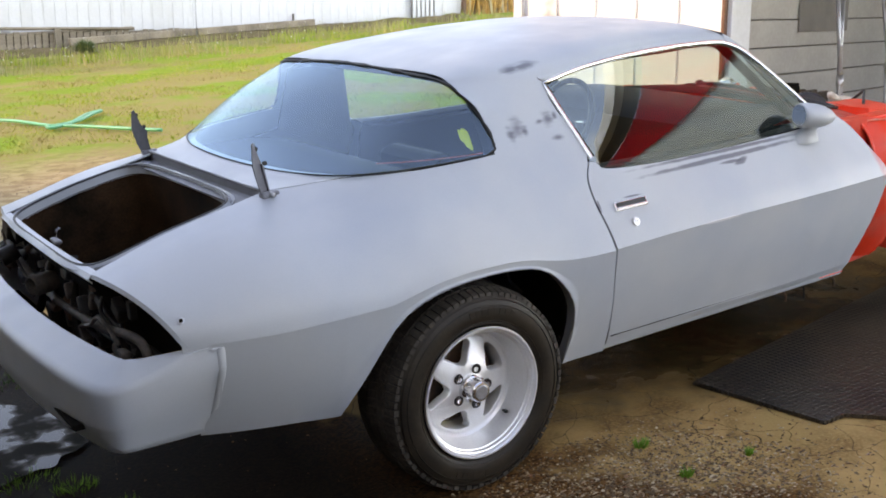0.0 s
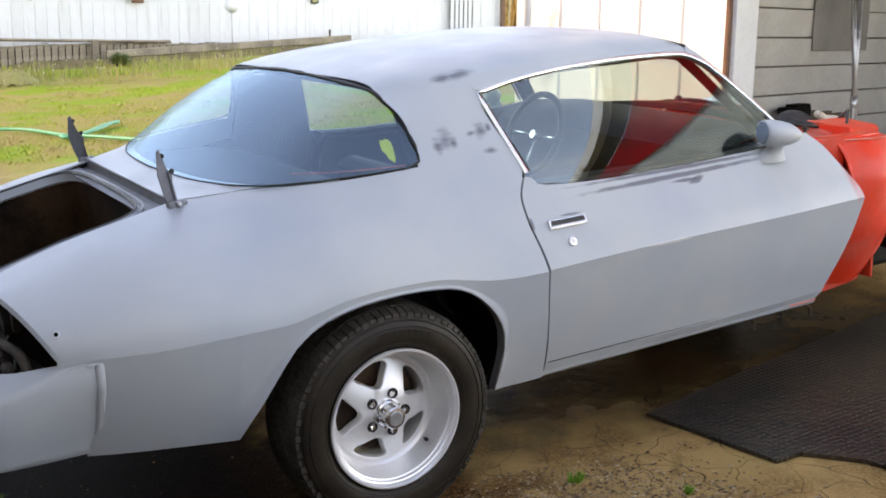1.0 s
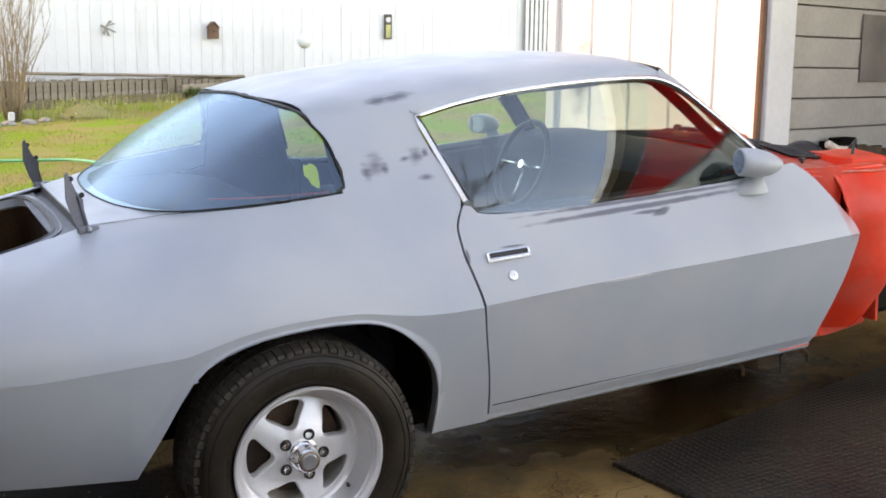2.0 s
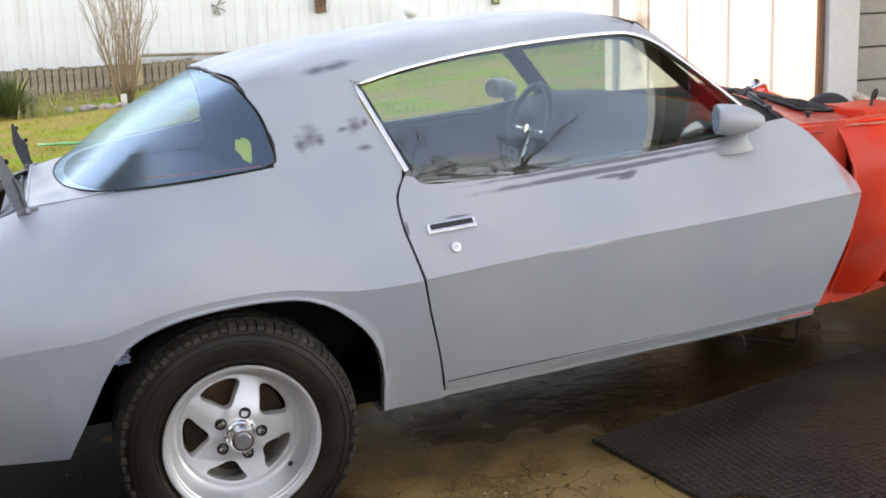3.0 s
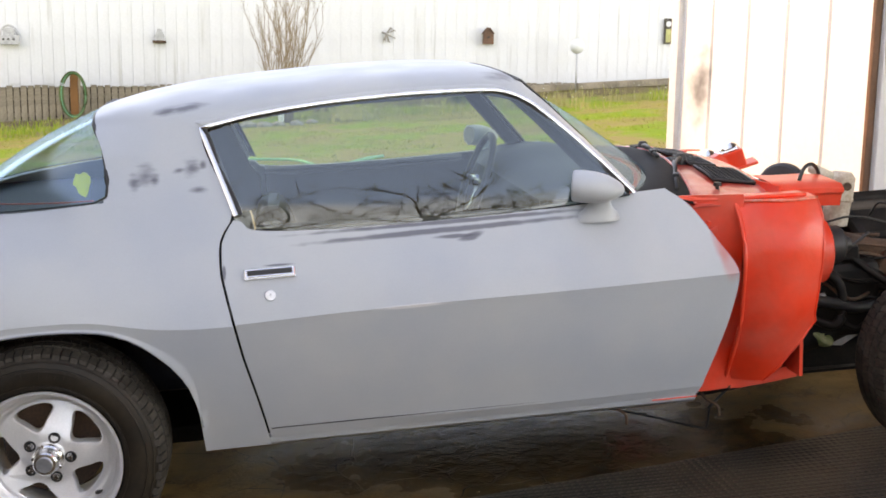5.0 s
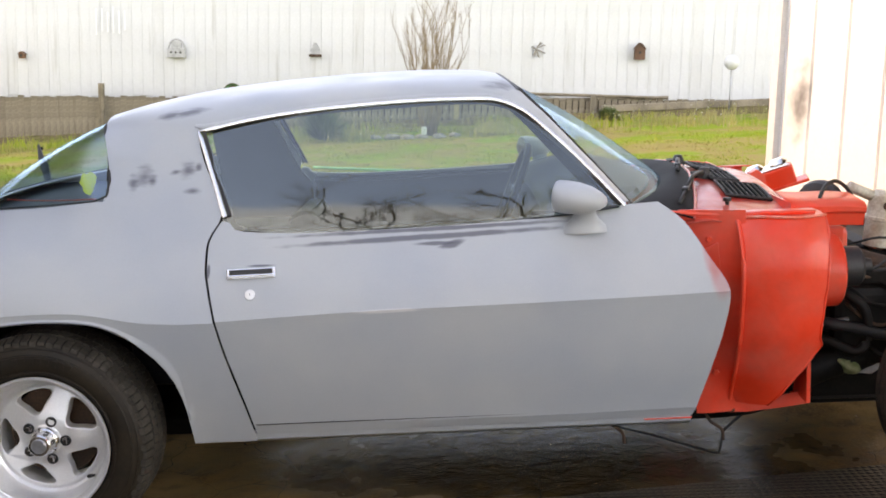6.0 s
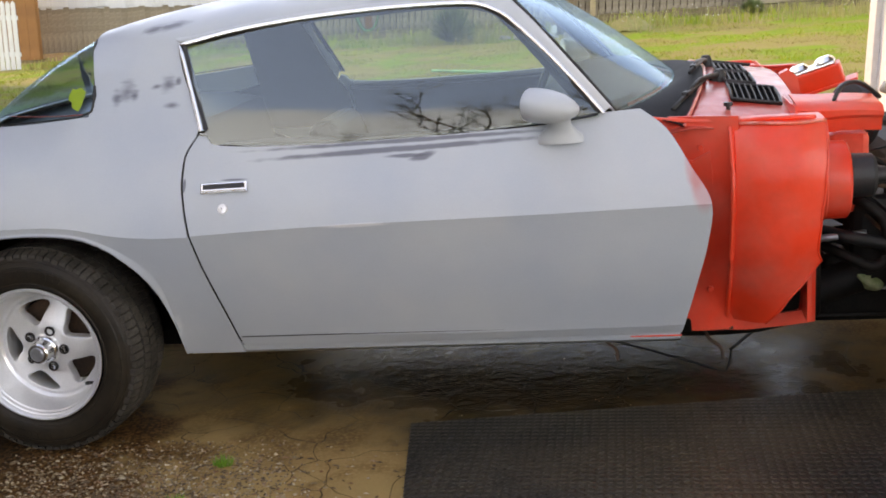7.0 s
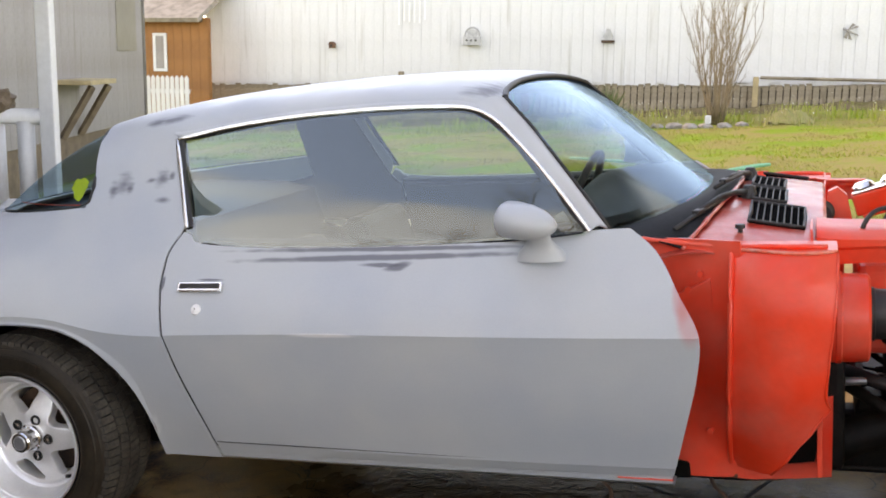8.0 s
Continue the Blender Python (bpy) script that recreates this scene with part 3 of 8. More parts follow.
def roof():
    rows = []
    us = [-1, -0.985, -0.965] + [-0.94 + 1.88 * k / 30 for k in range(31)] + [0.965, 0.985, 1]
    for t in ROOF_T:
        row = []
        for u in us:
            x0 = 0.165 - 0.03 * (1 - u * u)
            x1 = 1.365 + 0.045 * abs(u) ** 3
            x = x0 + (x1 - x0) * t
            zc = roof_center(x)
            ye, ze = roof_edge(x)
            a = abs(u)
            row.append((x, u * ye, zc - (zc - ze) * (0.38 * a ** 2 + 0.30 * a ** 8 + 0.32 * a ** 26)))
        rows.append(row)
    verts, faces = grid_data(rows)
    for s in (-1, 1):
        v, f = grid_data(sail_rows(s))
        faces = faces + [tuple(q + len(verts) for q in (ff if s > 0 else ff[::-1])) for ff in f]
        verts = verts + v
    panel = link_mesh("roof_panel", verts, faces, PRIMERS, car, "primer grey roof and sail panels with sanded spots", True)
    bm = bmesh.new()
    bm.from_mesh(panel.data)
    bmesh.ops.remove_doubles(bm, verts=bm.verts, dist=0.0012)
    bmesh.ops.recalc_face_normals(bm, faces=bm.faces)
    bm.to_mesh(panel.data)
    bm.free()
    crease(panel.data, 60)
    sol = panel.modifiers.new("thickness", "SOLIDIFY")
    sol.thickness, sol.offset = 0.003, -1.0
    for s in (-1, 1):
        rail = []
        for x in linspace(0.452, 1.40, 42):
            y, z = roof_edge(x)
            zt = smooth_ip(x, TRIM[3:]) if x > 0.463 else 1.166 + (0.463 - x)
            rail.append([(x, s * (y - 0.006), z + 0.004), (x, s * (y + 0.001), z), (x, s * (side_y(zt) + 0.003), zt + 0.004), (x, s * (side_y(zt) - 0.012), zt - 0.004)])
        sheet("roof_rail", rail, PRIMER, car, thick=0.002, sharp=0)
    inner = [[(p[0], p[1] * 0.97, p[2] - 0.035) for p in r[1:-1]] for r in rows[1:-1]]
    sheet("headliner", inner, VINYL, car, thick=0.004)


TRIM = [(0.548, 0.93), (0.523, 1.0), (0.494, 1.08), (0.463, 1.166), (0.61, 1.194), (0.783, 1.214), (0.953, 1.225), (1.119, 1.230), (1.28, 1.228), (1.345, 1.219), (1.40, 1.195), (1.446, 1.160), (1.528, 1.083), (1.607, 1.000), (1.678, 0.920)]
BELT = [(0.548, 0.93), (0.556, 0.912), (0.575, 0.897), (0.61, 0.889), (0.70, 0.883), (0.85, 0.880), (1.01, 0.882), (1.17, 0.885), (1.33, 0.890), (1.50, 0.900), (1.60, 0.908), (1.678, 0.920)]
DOOR_F = [(0.285, 1.862), (0.32, 1.872), (0.45, 1.905), (0.585, 1.936), (0.665, 1.946), (0.69, 1.944), (0.785, 1.893), (0.868, 1.842), (0.90, 1.808), (0.922, 1.772)]


def door_crease(x):
    return smooth_ip(x, [(0.50, 0.659), (0.75, 0.669), (1.0, 0.676), (1.5, 0.682), (1.95, 0.688)])


def door_y(x, z):
    z = z - (door_crease(x) - 0.655) * math.exp(-((z - 0.67) / 0.12) ** 2)
    return side_y(z) - 0.022 * max(0.0, (x - 1.2) / 0.75) ** 2


def belt_z(x):
    return smooth_ip(x, BELT + [(1.78, 0.925)])


def door(s):
    rows = []
    n = 49
    for k in range(29):
        v = k / 28
        row = []
        for j in range(n):
            u = j / (n - 1)
            # heights: crease kept as its own row
            zb = 0.288 + 0.010 * u
            zk = door_crease(0.525 + 1.42 * u)
            z = zb + (zk - zb) * (v / 0.5) if v <= 0.5 else None
            if z is None:
                w = (v - 0.5) / 0.5
                x_guess = 0.525 + u * 1.35
                for _ in range(3):
                    zt = belt_z(max(0.552, min(1.775, x_guess)))
                    z = zk + (zt - zk) * w
                    x_guess = gap_x(z) + 0.0042 + (smooth_ip(z, DOOR_F) - gap_x(z) - 0.0042) * u
            x = gap_x(z) + 0.0042 + (smooth_ip(z, DOOR_F) - gap_x(z) - 0.0042) * u
            y = door_y(x, z) + (0.003 if 0.318 < z < 0.33 else 0) - (0.003 * max(0, (0.318 - z) / 0.03))
            row.append((x, s * y, z))
        rows.append(row)
    ob = sheet("door", rows, PRIMERD, car, "primer grey door with sanded dark streaks and red overspray at its front edge", thick=0.012, sharp=14, offset=-1.0 if s < 0 else 1.0)
    # black line laid on the skin as the shade of its pressed groove
    tube("groove_shade", [(x, s * (door_y(x, 0.326) + 0.0022), 0.324 + 0.008 * (x - 0.55) / 1.3) for x in linspace(0.600, 1.862, 24)], 0.0013, SEAL, ob, n=6)
    # inner skin
    inner = [[(x, s * (side_y(max(0.3, z)) - 0.13 + 0.03 * (z > 0.8)), z) for x in linspace(0.60, 1.72, 9)] for z in linspace(0.30, 0.885, 9)]
    sheet("door_card", inner, VINYL, ob, "dark blue grey vinyl door card", thick=0.01)
    top = [[(x, s * (side_y(0.885) - o), belt_z(x) - 0.002 - 0.02 * (o > 0.1)) for x in linspace(0.60, 1.66, 12)] for o in (0.006, 0.05, 0.13)]
    sheet("window_sill", top, VINYL, ob, thick=0.004)
    # window, seal and bright trim
    gl = []
    for k in range(33):
        f = k / 32
        x = 0.475 + f * 1.19
        zt = smooth_ip(x, TRIM[3:]) - 0.004
        zb = belt_z(max(0.55, x)) - 0.03
        if x < 0.548:
            zb = 0.93 + (0.548 - x) * 2.72
        zb = min(zb, zt - 0.002)
        gl.append([(x, s * (side_y(0.885) - 0.012 + (side_y(1.2) - side_y(0.885)) * (zb + (zt - zb) * w - 0.885) / 0.315 + 0.012 * (1 - ((x - 1.06) / 0.6) ** 2) + 0.048 * ((zb + (zt - zb) * w - 0.885) / 0.315) * (1 - (zb + (zt - zb) * w - 0.885) / 0.315)), zb + (zt - zb) * w) for w in linspace(0, 1, 17)])
    g = sheet("window_glass", gl, GLASS, ob, "clear side window reflecting a bare tree", sharp=0)
    g.visible_shadow = False
    trim = [Vector((x, s * (side_y(z) + 0.003), z)) for x, z in TRIM]
    pts = spline(trim[:4], 4)[:-1] + spline(trim[3:], 6)
    rows = []
    for i, p in enumerate(pts):
        d = (pts[min(i + 1, len(pts) - 1)] - pts[max(i - 1, 0)]).normalized()
        nrm = d.cross(Vector((0, s, 0.45)).normalized()).normalized()
        out = Vector((0, s, 0.45)).normalized()
        if nrm.z < 0 or (i < 10 and nrm.x > 0):
            nrm = -nrm
        if i < 12:
            nrm = Vector((-0.94, 0, -0.34))
        elif i == 12:
            nrm = Vector((-0.5, 0, 0.12))
        wd = 1.15 if i < 12 else 0.82
        rows.append([p - nrm * 0.007 * wd - out * 0.004, p - nrm * 0.006 * wd + out * 0.003, p - nrm * 0.001 * wd + out * 0.005, p + nrm * 0.005 * wd + out * 0.004, p + nrm * 0.006 * wd - out * 0.002])
    sheet("window_trim", rows, CHROME, ob, "bright chrome window trim", sharp=40, thick=0.0015)
    seal = []
    for i, p in enumerate(pts):
        c = Vector((1.05, p.y, 1.02))
        d = (c - p)
        d.y = 0
        d = d.normalized()
        seal.append([p + d * 0.008 - Vector((0, s * 0.002, 0)), p + d * 0.017 - Vector((0, s * 0.003, 0)), p + d * 0.019 - Vector((0, s * 0.009, 0))])
    sheet("window_seal", seal, SEAL, ob, sharp=0, thick=0.0015)
    # handle
    hx, hz = 0.630, 0.782
    h = empty("door_handle", Matrix.Translation((hx, s * (door_y(hx, hz) + 0.004), hz)) @ Matrix.Rotation(radians(-1.0), 4, "Y") @ Matrix.Rotation(radians(s * 28), 4, "X"), ob)
    h["label"] = "chrome flap door handle with a black inset"
    box("plate", (0, 0, 0), (0.137, 0.012, 0.030), CHROME, h, bevel=0.003)
    box("flap", (0, s * 0.007, 0.003), (0.120, 0.008, 0.015), BLACKPL, h, bevel=0.002)
    box("edge", (0, s * 0.0085, -0.008), (0.128, 0.009, 0.006), CHROME, h, bevel=0.002)
    lk = lathe("lock", [(0.0, 0.009), (0.006, 0.009), (0.007, 0.007), (0.013, 0.006), (0.0145, 0.003), (0.0145, -0.004)], ALLOYCUT, ob, "round chrome key lock", n=24)
    lk.matrix_basis = Matrix.Translation((0.628, s * door_y(0.628, 0.728), 0.728)) @ Matrix.Rotation(radians(s * 24), 4, "X") @ Matrix.Rotation(radians(180 if s < 0 else 0), 4, "Z")
    box("keyhole", (0, 0.0098, 0), (0.0016, 0.001, 0.006), SEAL, lk, bevel=0)
    return ob


def mirror(s):
    """Bullet-shaped sport mirror on a flared foot."""
    m = empty("door_mirror", Matrix.Translation((1.548, s * 0.842, 0.872)), car)
    m["label"] = "bullet shaped door mirror in grey primer"
    rows = []
    for k, (x, r, rz) in enumerate([(-0.083, 0.0, 0.0), (-0.083, 0.052, 0.044), (-0.078, 0.058, 0.047), (-0.05, 0.061, 0.049), (-0.01, 0.060, 0.047), (0.03, 0.050, 0.039), (0.06, 0.034, 0.026), (0.078, 0.017, 0.014), (0.084, 0.0, 0.0)]):
        rows.append([(x, s * 0.055 + r * 1.15 * math.cos(2 * math.pi * j / 28), 0.084 - 0.006 * (x + 0.08) / 0.16 + rz * math.sin(2 * math.pi * j / 28)) for j in range(28)])
    turn = Matrix.Translation((0, s * 0.055, 0.084)) @ Matrix.Rotation(radians(s * 20), 4, "Z") @ Matrix.Rotation(radians(4), 4, "Y") @ Matrix.Diagonal((0.86, 0.84, 0.93, 1)) @ Matrix.Translation((0, -s * 0.055, -0.084))
    sheet("housing", rows, PRIMER, m, closed=True, sharp=50).matrix_basis = turn
    rows = []
    for z, rx, ry, y in [(-0.020, 0.066, 0.040, -0.006), (0.0, 0.058, 0.033, -0.002), (0.018, 0.040, 0.026, 0.006), (0.035, 0.030, 0.022, 0.022), (0.055, 0.032, 0.024, 0.040)]:
        rows.append([(0.012 + rx * math.cos(2 * math.pi * j / 24), s * y + ry * math.sin(2 * math.pi * j / 24), z) for j in range(24)])
    sheet("foot", rows, PRIMER, m, closed=True, sharp=0)
    rows = [[(-0.0845, s * 0.055 + f * 0.056 * math.cos(2 * math.pi * j / 24), 0.084 + f * 0.040 * math.sin(2 * math.pi * j / 24)) for j in range(24)] for f in (0.001, 1.0)]
    sheet("mirror_glass", rows, MIRRORM, m, closed=True, sharp=0).matrix_basis = turn
    return m


def a_pillar(s):
    outer = [(1.345, 0.640, 1.226), (1.40, 0.664, 1.198), (1.446, 0.684, 1.163), (1.528, 0.724, 1.085), (1.607, 0.765, 1.002), (1.678, 0.803, 0.920)]
    inner = [(1.405, 0.570, 1.240), (1.44, 0.585, 1.205), (1.485, 0.605, 1.160), (1.56, 0.645, 1.075), (1.635, 0.690, 0.990), (1.705, 0.728, 0.908)]
    rows = [[(a[0] + (b[0] - a[0]) * w, s * (a[1] + (b[1] - a[1]) * w), a[2] + (b[2] - a[2]) * w + 0.012 * math.sin(math.pi * w)) for w in linspace(0, 1, 5)] for a, b in zip(spline([Vector(p) for p in outer], 3), spline([Vector(p) for p in inner], 3))]
    ob = sheet("windscreen_pillar", rows, PRIMER, car, thick=0.005, sharp=0, offset=0)
    tube("seal", [(p[0] + 0.004, s * (p[1] - 0.006), p[2] + 0.002) for p in spline([Vector(q) for q in inner], 3)], 0.006, SEAL, ob)
    rows = [[(p[0] - 0.02 + dx, s * (p[1] - dy), p[2] - dz) for dx, dy, dz in ((-0.01, -0.012, 0.012), (-0.036, 0.0, 0.026), (-0.015, 0.022, 0.026), (0.02, 0.018, 0.014))] for p in spline([Vector(q) for q in inner], 3)]
    sheet("pillar_cover", rows, VINYL, ob, sharp=0, thick=0.003)


def rear_window():
    top = spline([Vector(p) for p in [(0.135, 0, 1.222), (0.137, 0.20, 1.217), (0.145, 0.40, 1.206), (0.160, 0.575, 1.188), (0.192, 0.672, 1.118), (0.206, 0.742, 1.040), (0.204, 0.770, 0.998)]], 6)
    bot = spline([Vector(p) for p in [(-0.36, 0, 0.953), (-0.35, 0.20, 0.953), (-0.32, 0.40, 0.953), (-0.24, 0.60, 0.958), (-0.11, 0.70, 0.966), (0.05, 0.752, 0.976), (0.17, 0.778, 0.985)]], 6)
    rows = []
    for s in (-1, 1):
        seq = list(zip(top, bot))
        seq = seq[::-1] if s < 0 else seq[1:]
        for a, b in seq:
            rows.append([Vector((a.x + (b.x - a.x) * w, s * (a.y + (b.y - a.y) * w), a.z + (b.z - a.z) * w + 0.025 * math.sin(math.pi * w) * (b - a).length / 0.57)) for w in linspace(0, 1, 13)])
    g = sheet("rear_window", rows, GLASSR, car, "large wraparound rear window, tinted blue", sharp=0)
    rim = [r[0] for r in rows] + [r[-1] for r in rows[::-1]]
    loop = [p + Vector((0, 0, 0.002)) for p in rim]
    rng = random.Random(4)
    tube("seal", loop + [loop[0]], 0.007, SEAL, g, "crumbling black window sealant", n=6, radii=[0.0030 + 0.0045 * rng.random() if k < len(rows) else 0.0026 for k in range(len(loop))] + [0.004])
    # orange line of sealant inside the lower edge, sticker
    tube("wire", [p + Vector((0.012, 0.02 if p.y < 0 else -0.02, 0.004)) for p in [r[-2] for r in rows[1:16]]], 0.0018, RED, g, n=5)
    c = Vector((0.135, -0.712, 1.035))
    out = []
    for a in range(14):
        r = 0.028 * (1 + 0.16 * math.sin(a * 1.3) + 0.10 * math.sin(a * 2.9))
        out.append((r * 0.75 * math.cos(2 * math.pi * a / 14), r * 1.3 * math.sin(2 * math.pi * a / 14)))
    prism("sticker", out, 0.001, YELLOW, g, "torn yellow sticker on the glass", f=lambda u, v, w: (c.x + u - v * 0.10, c.y + u * 0.30 + v * 0.62 - w, c.z + v * 0.85 - 0.0))


def windscreen():
    top = spline([Vector(p) for p in [(1.355, 0, 1.280), (1.362, 0.25, 1.274), (1.38, 0.45, 1.258), (1.405, 0.565, 1.238)]], 6)
    bot = spline([Vector(p) for p in [(1.905, 0, 0.925), (1.885, 0.25, 0.924), (1.82, 0.50, 0.918), (1.712, 0.72, 0.905)]], 6)
    rows = []
    for s in (-1, 1):
        seq = list(zip(top, bot))
        seq = seq[::-1] if s < 0 else seq[1:]
        for a, b in seq:
            rows.append([Vector((a.x + (b.x - a.x) * w, s * (a.y + (b.y - a.y) * w), a.z + (b.z - a.z) * w + 0.022 * math.sin(math.pi * w))) for w in linspace(0, 1, 13)])
    g = sheet("windscreen", rows, GLASSW, car, "raked windscreen with a dark shade band", sharp=0)
    tube("top_seal", [r[0] + Vector((0.004, 0, 0.003)) for r in rows], 0.008, SEAL, g)


def deck():
    """Panel between rear window and boot, boot gutter, boot well."""
    rows, chan = [], []
    for u in linspace(-1, 1, 33):
        yf, yb = u * 0.60, u * 0.480
        gx = smooth_ip(abs(yf), [(0, -0.36), (0.2, -0.35), (0.40, -0.32), (0.50, -0.285), (0.60, -0.235)])
        row = [(gx + 0.03, yf, 0.955), (gx - 0.004, yf, 0.952 + 0.004 * u * u)]
        for w in (0.33, 0.66, 1.0):
            row.append((gx + (-0.425 - gx) * w, yf + (yb - yf) * w, 0.952 + (0.930 - 0.952) * w - 0.003 * u * u * w))
        rows.append(row + [(-0.436, yb, 0.926)])
        chan.append([(-0.437, yb * 1.02, 0.926), (-0.442, yb * 1.02, 0.898), (-0.462, yb * 1.02, 0.892), (-0.468, yb * 1.01, 0.900), (-0.515, yb * 0.99, 0.893)])
    sheet("rear_deck", rows, PRIMER, car, thick=0.003, sharp=35)
    sheet("hinge_channel", chan, CHANNEL, car, "dark grey channel ahead of the open boot", thick=0.003)
    tube("channel_lip", [(-0.438, 0.50 * u, 0.927) for u in linspace(-1, 1, 9)], 0.005, PRIMER, car)
    # gutter round the opening
    def loop(dx, dy, dz, n=72):
        pts = []
        for k in range(n):
            a = 2 * math.pi * k / n
            c, s_ = math.cos(a), math.sin(a)
            e = 0.31
            x = -0.742 + (0.243 + dx) * math.copysign(abs(c) ** e, c)
            y = (0.462 + dy) * math.copysign(abs(s_) ** e, s_)
            x += 0.02 * (1 - (y / 0.46) ** 2) * (c > 0)
            z = smooth_ip(x, [(-1.0, 0.768), (-0.95, 0.782), (-0.75, 0.844), (-0.50, 0.900)]) + dz
            pts.append((x, y, z))
        return pts
    rows = [loop(0.014, 0.014, 0.003), loop(0.008, 0.008, -0.007), loop(0.001, 0.001, -0.008), loop(-0.003, -0.003, 0.003), loop(-0.008, -0.008, 0.002), loop(-0.010, -0.010, -0.03)]
    sheet("boot_gutter", rows, PRIMER, car, "primer grey gutter round the open boot", closed=True, thick=0.002)
    sheet("boot_seal", [loop(-0.003, -0.003, 0.005), loop(-0.007, -0.007, 0.007), loop(-0.011, -0.011, 0.002)], SEAL, car, closed=True, thick=0.002)
    lo = [(max(x * 0.99, -0.885), y * 0.98, 0.46) for x, y, z in loop(0.0, 0.0, 0)]
    sheet("boot_well", [loop(-0.0095, -0.0095, -0.025), [(max((a[0] + b[0]) / 2, -0.89), (a[1] + b[1]) / 2 * 1.05, 0.66) for a, b in zip(loop(0, 0, 0), lo)], lo, [(-0.74, 0, 0.44)] * 72], TRUNKMAT, car, "dark rusty boot well", closed=True, thick=0.003)
    tube("floor_ridge", spline([(-0.93, -0.28, 0.475), (-0.80, -0.12, 0.48), (-0.62, 0.10, 0.478), (-0.55, 0.25, 0.475)], 5), 0.016, TRUNKMAT, car)
    # latch on the rear edge
    box("boot_latch", (-0.945, -0.06, 0.787), (0.022, 0.07, 0.010), CHANNEL, car, "steel boot latch", bevel=0.004)
    tube("latch_pin", [(-0.94, -0.045, 0.790), (-0.935, -0.04, 0.815), (-0.925, -0.04, 0.820)], 0.004, CHANNEL, car)
    # rear edge and tail panel
    rows = []
    for y in linspace(-0.50, 0.50, 13):
        k = 0.012 * (1 - (y / 0.5) ** 2)
        rows.append([(-0.952 - k, y, 0.785), (-0.972 - k, y, 0.780), (-0.982 - k, y, 0.768), (-0.972 - k, y, 0.755)])
    sheet("tail_edge", rows, PRIMER, car, thick=0.003)
    for s in (-1, 1):
        rows = []
        for v in linspace(0, 1, 13):
            x = -0.852 - 0.118 * v ** 0.85
            (ya, za), (yb, zb), (yt, zt) = crease_yz(x), control(x), top_edge(x)
            y, z = (1 - v) ** 2 * ya + 2 * v * (1 - v) * yb + v * v * yt, (1 - v) ** 2 * za + 2 * v * (1 - v) * zb + v * v * zt
            rows.append([(x, s * y, z), (x - 0.006, s * (y - 0.004), z - 0.010), (x + 0.05, s * (y - 0.03), z - 0.020)])
        sheet("tail_corner", rows, PRIMER, car, thick=0.002)
    rows = [[(-0.90 - dx * (abs(y) < 0.5) + 0.07 * (abs(y) / 0.8) ** 3, y * k, z) for y in linspace(-0.80, 0.80, 33)] for z, k, dx in ((0.40, 0.90, 0), (0.55, 0.99, 0), (0.64, 1.0, 0.004), (0.70, 1.0, 0.045), (0.76, 1.0, 0.085))]
    # added dark panel keeps the gap behind the bumper from showing lit ground
    box("bumper_gap_panel", (-1.02, 0, 0.44), (0.20, 1.40, 0.02), DARK, car, bevel=0.004)
    sheet("tail_panel", rows, DARK, car, "dirty black tail panel with lamps removed", thick=0.004)
    tail_details()
    panel_holes()


def panel_holes():
    for p, n in (((-0.86, -0.857, 0.716), (-0.42, -0.80, 0.42)), ((-0.930, -0.620, 0.775), (-0.35, -0.36, 0.86))):
        m = Matrix.Translation(p) @ Vector(n).to_track_quat("-Y", "Z").to_matrix().to_4x4()
        ring = lathe("trim_hole", [(0.0055, 0.003), (0.0055, -0.0012), (0.0085, -0.0012), (0.009, 0.004)] if n[1] < -0.5 else [(0.004, 0.003), (0.004, -0.0005), (0.005, -0.0005), (0.0052, 0.004)], WHITEP if n[1] < -0.5 else PRIMER, car, n=20)
        ring.matrix_basis = m
        lathe("hole", [(0.0, -0.0009), (0.0056, -0.0009)], VENTHOLE, ring, n=16)
    rng = random.Random(6)
    rows = [[(-0.278 + 0.038 * u + rng.uniform(-.006, .006), -0.80 + rng.uniform(-.010, .010), 0.535 + 0.035 * v) for u in linspace(0, 1, 5)] for v in linspace(0, 1, 8)]
    sheet("paper_scrap", rows, mat("pale blue paper", (0.50, 0.60, 0.74), rough=0.7), car, "crumpled pale blue masking paper", thick=0.001, smooth=False)


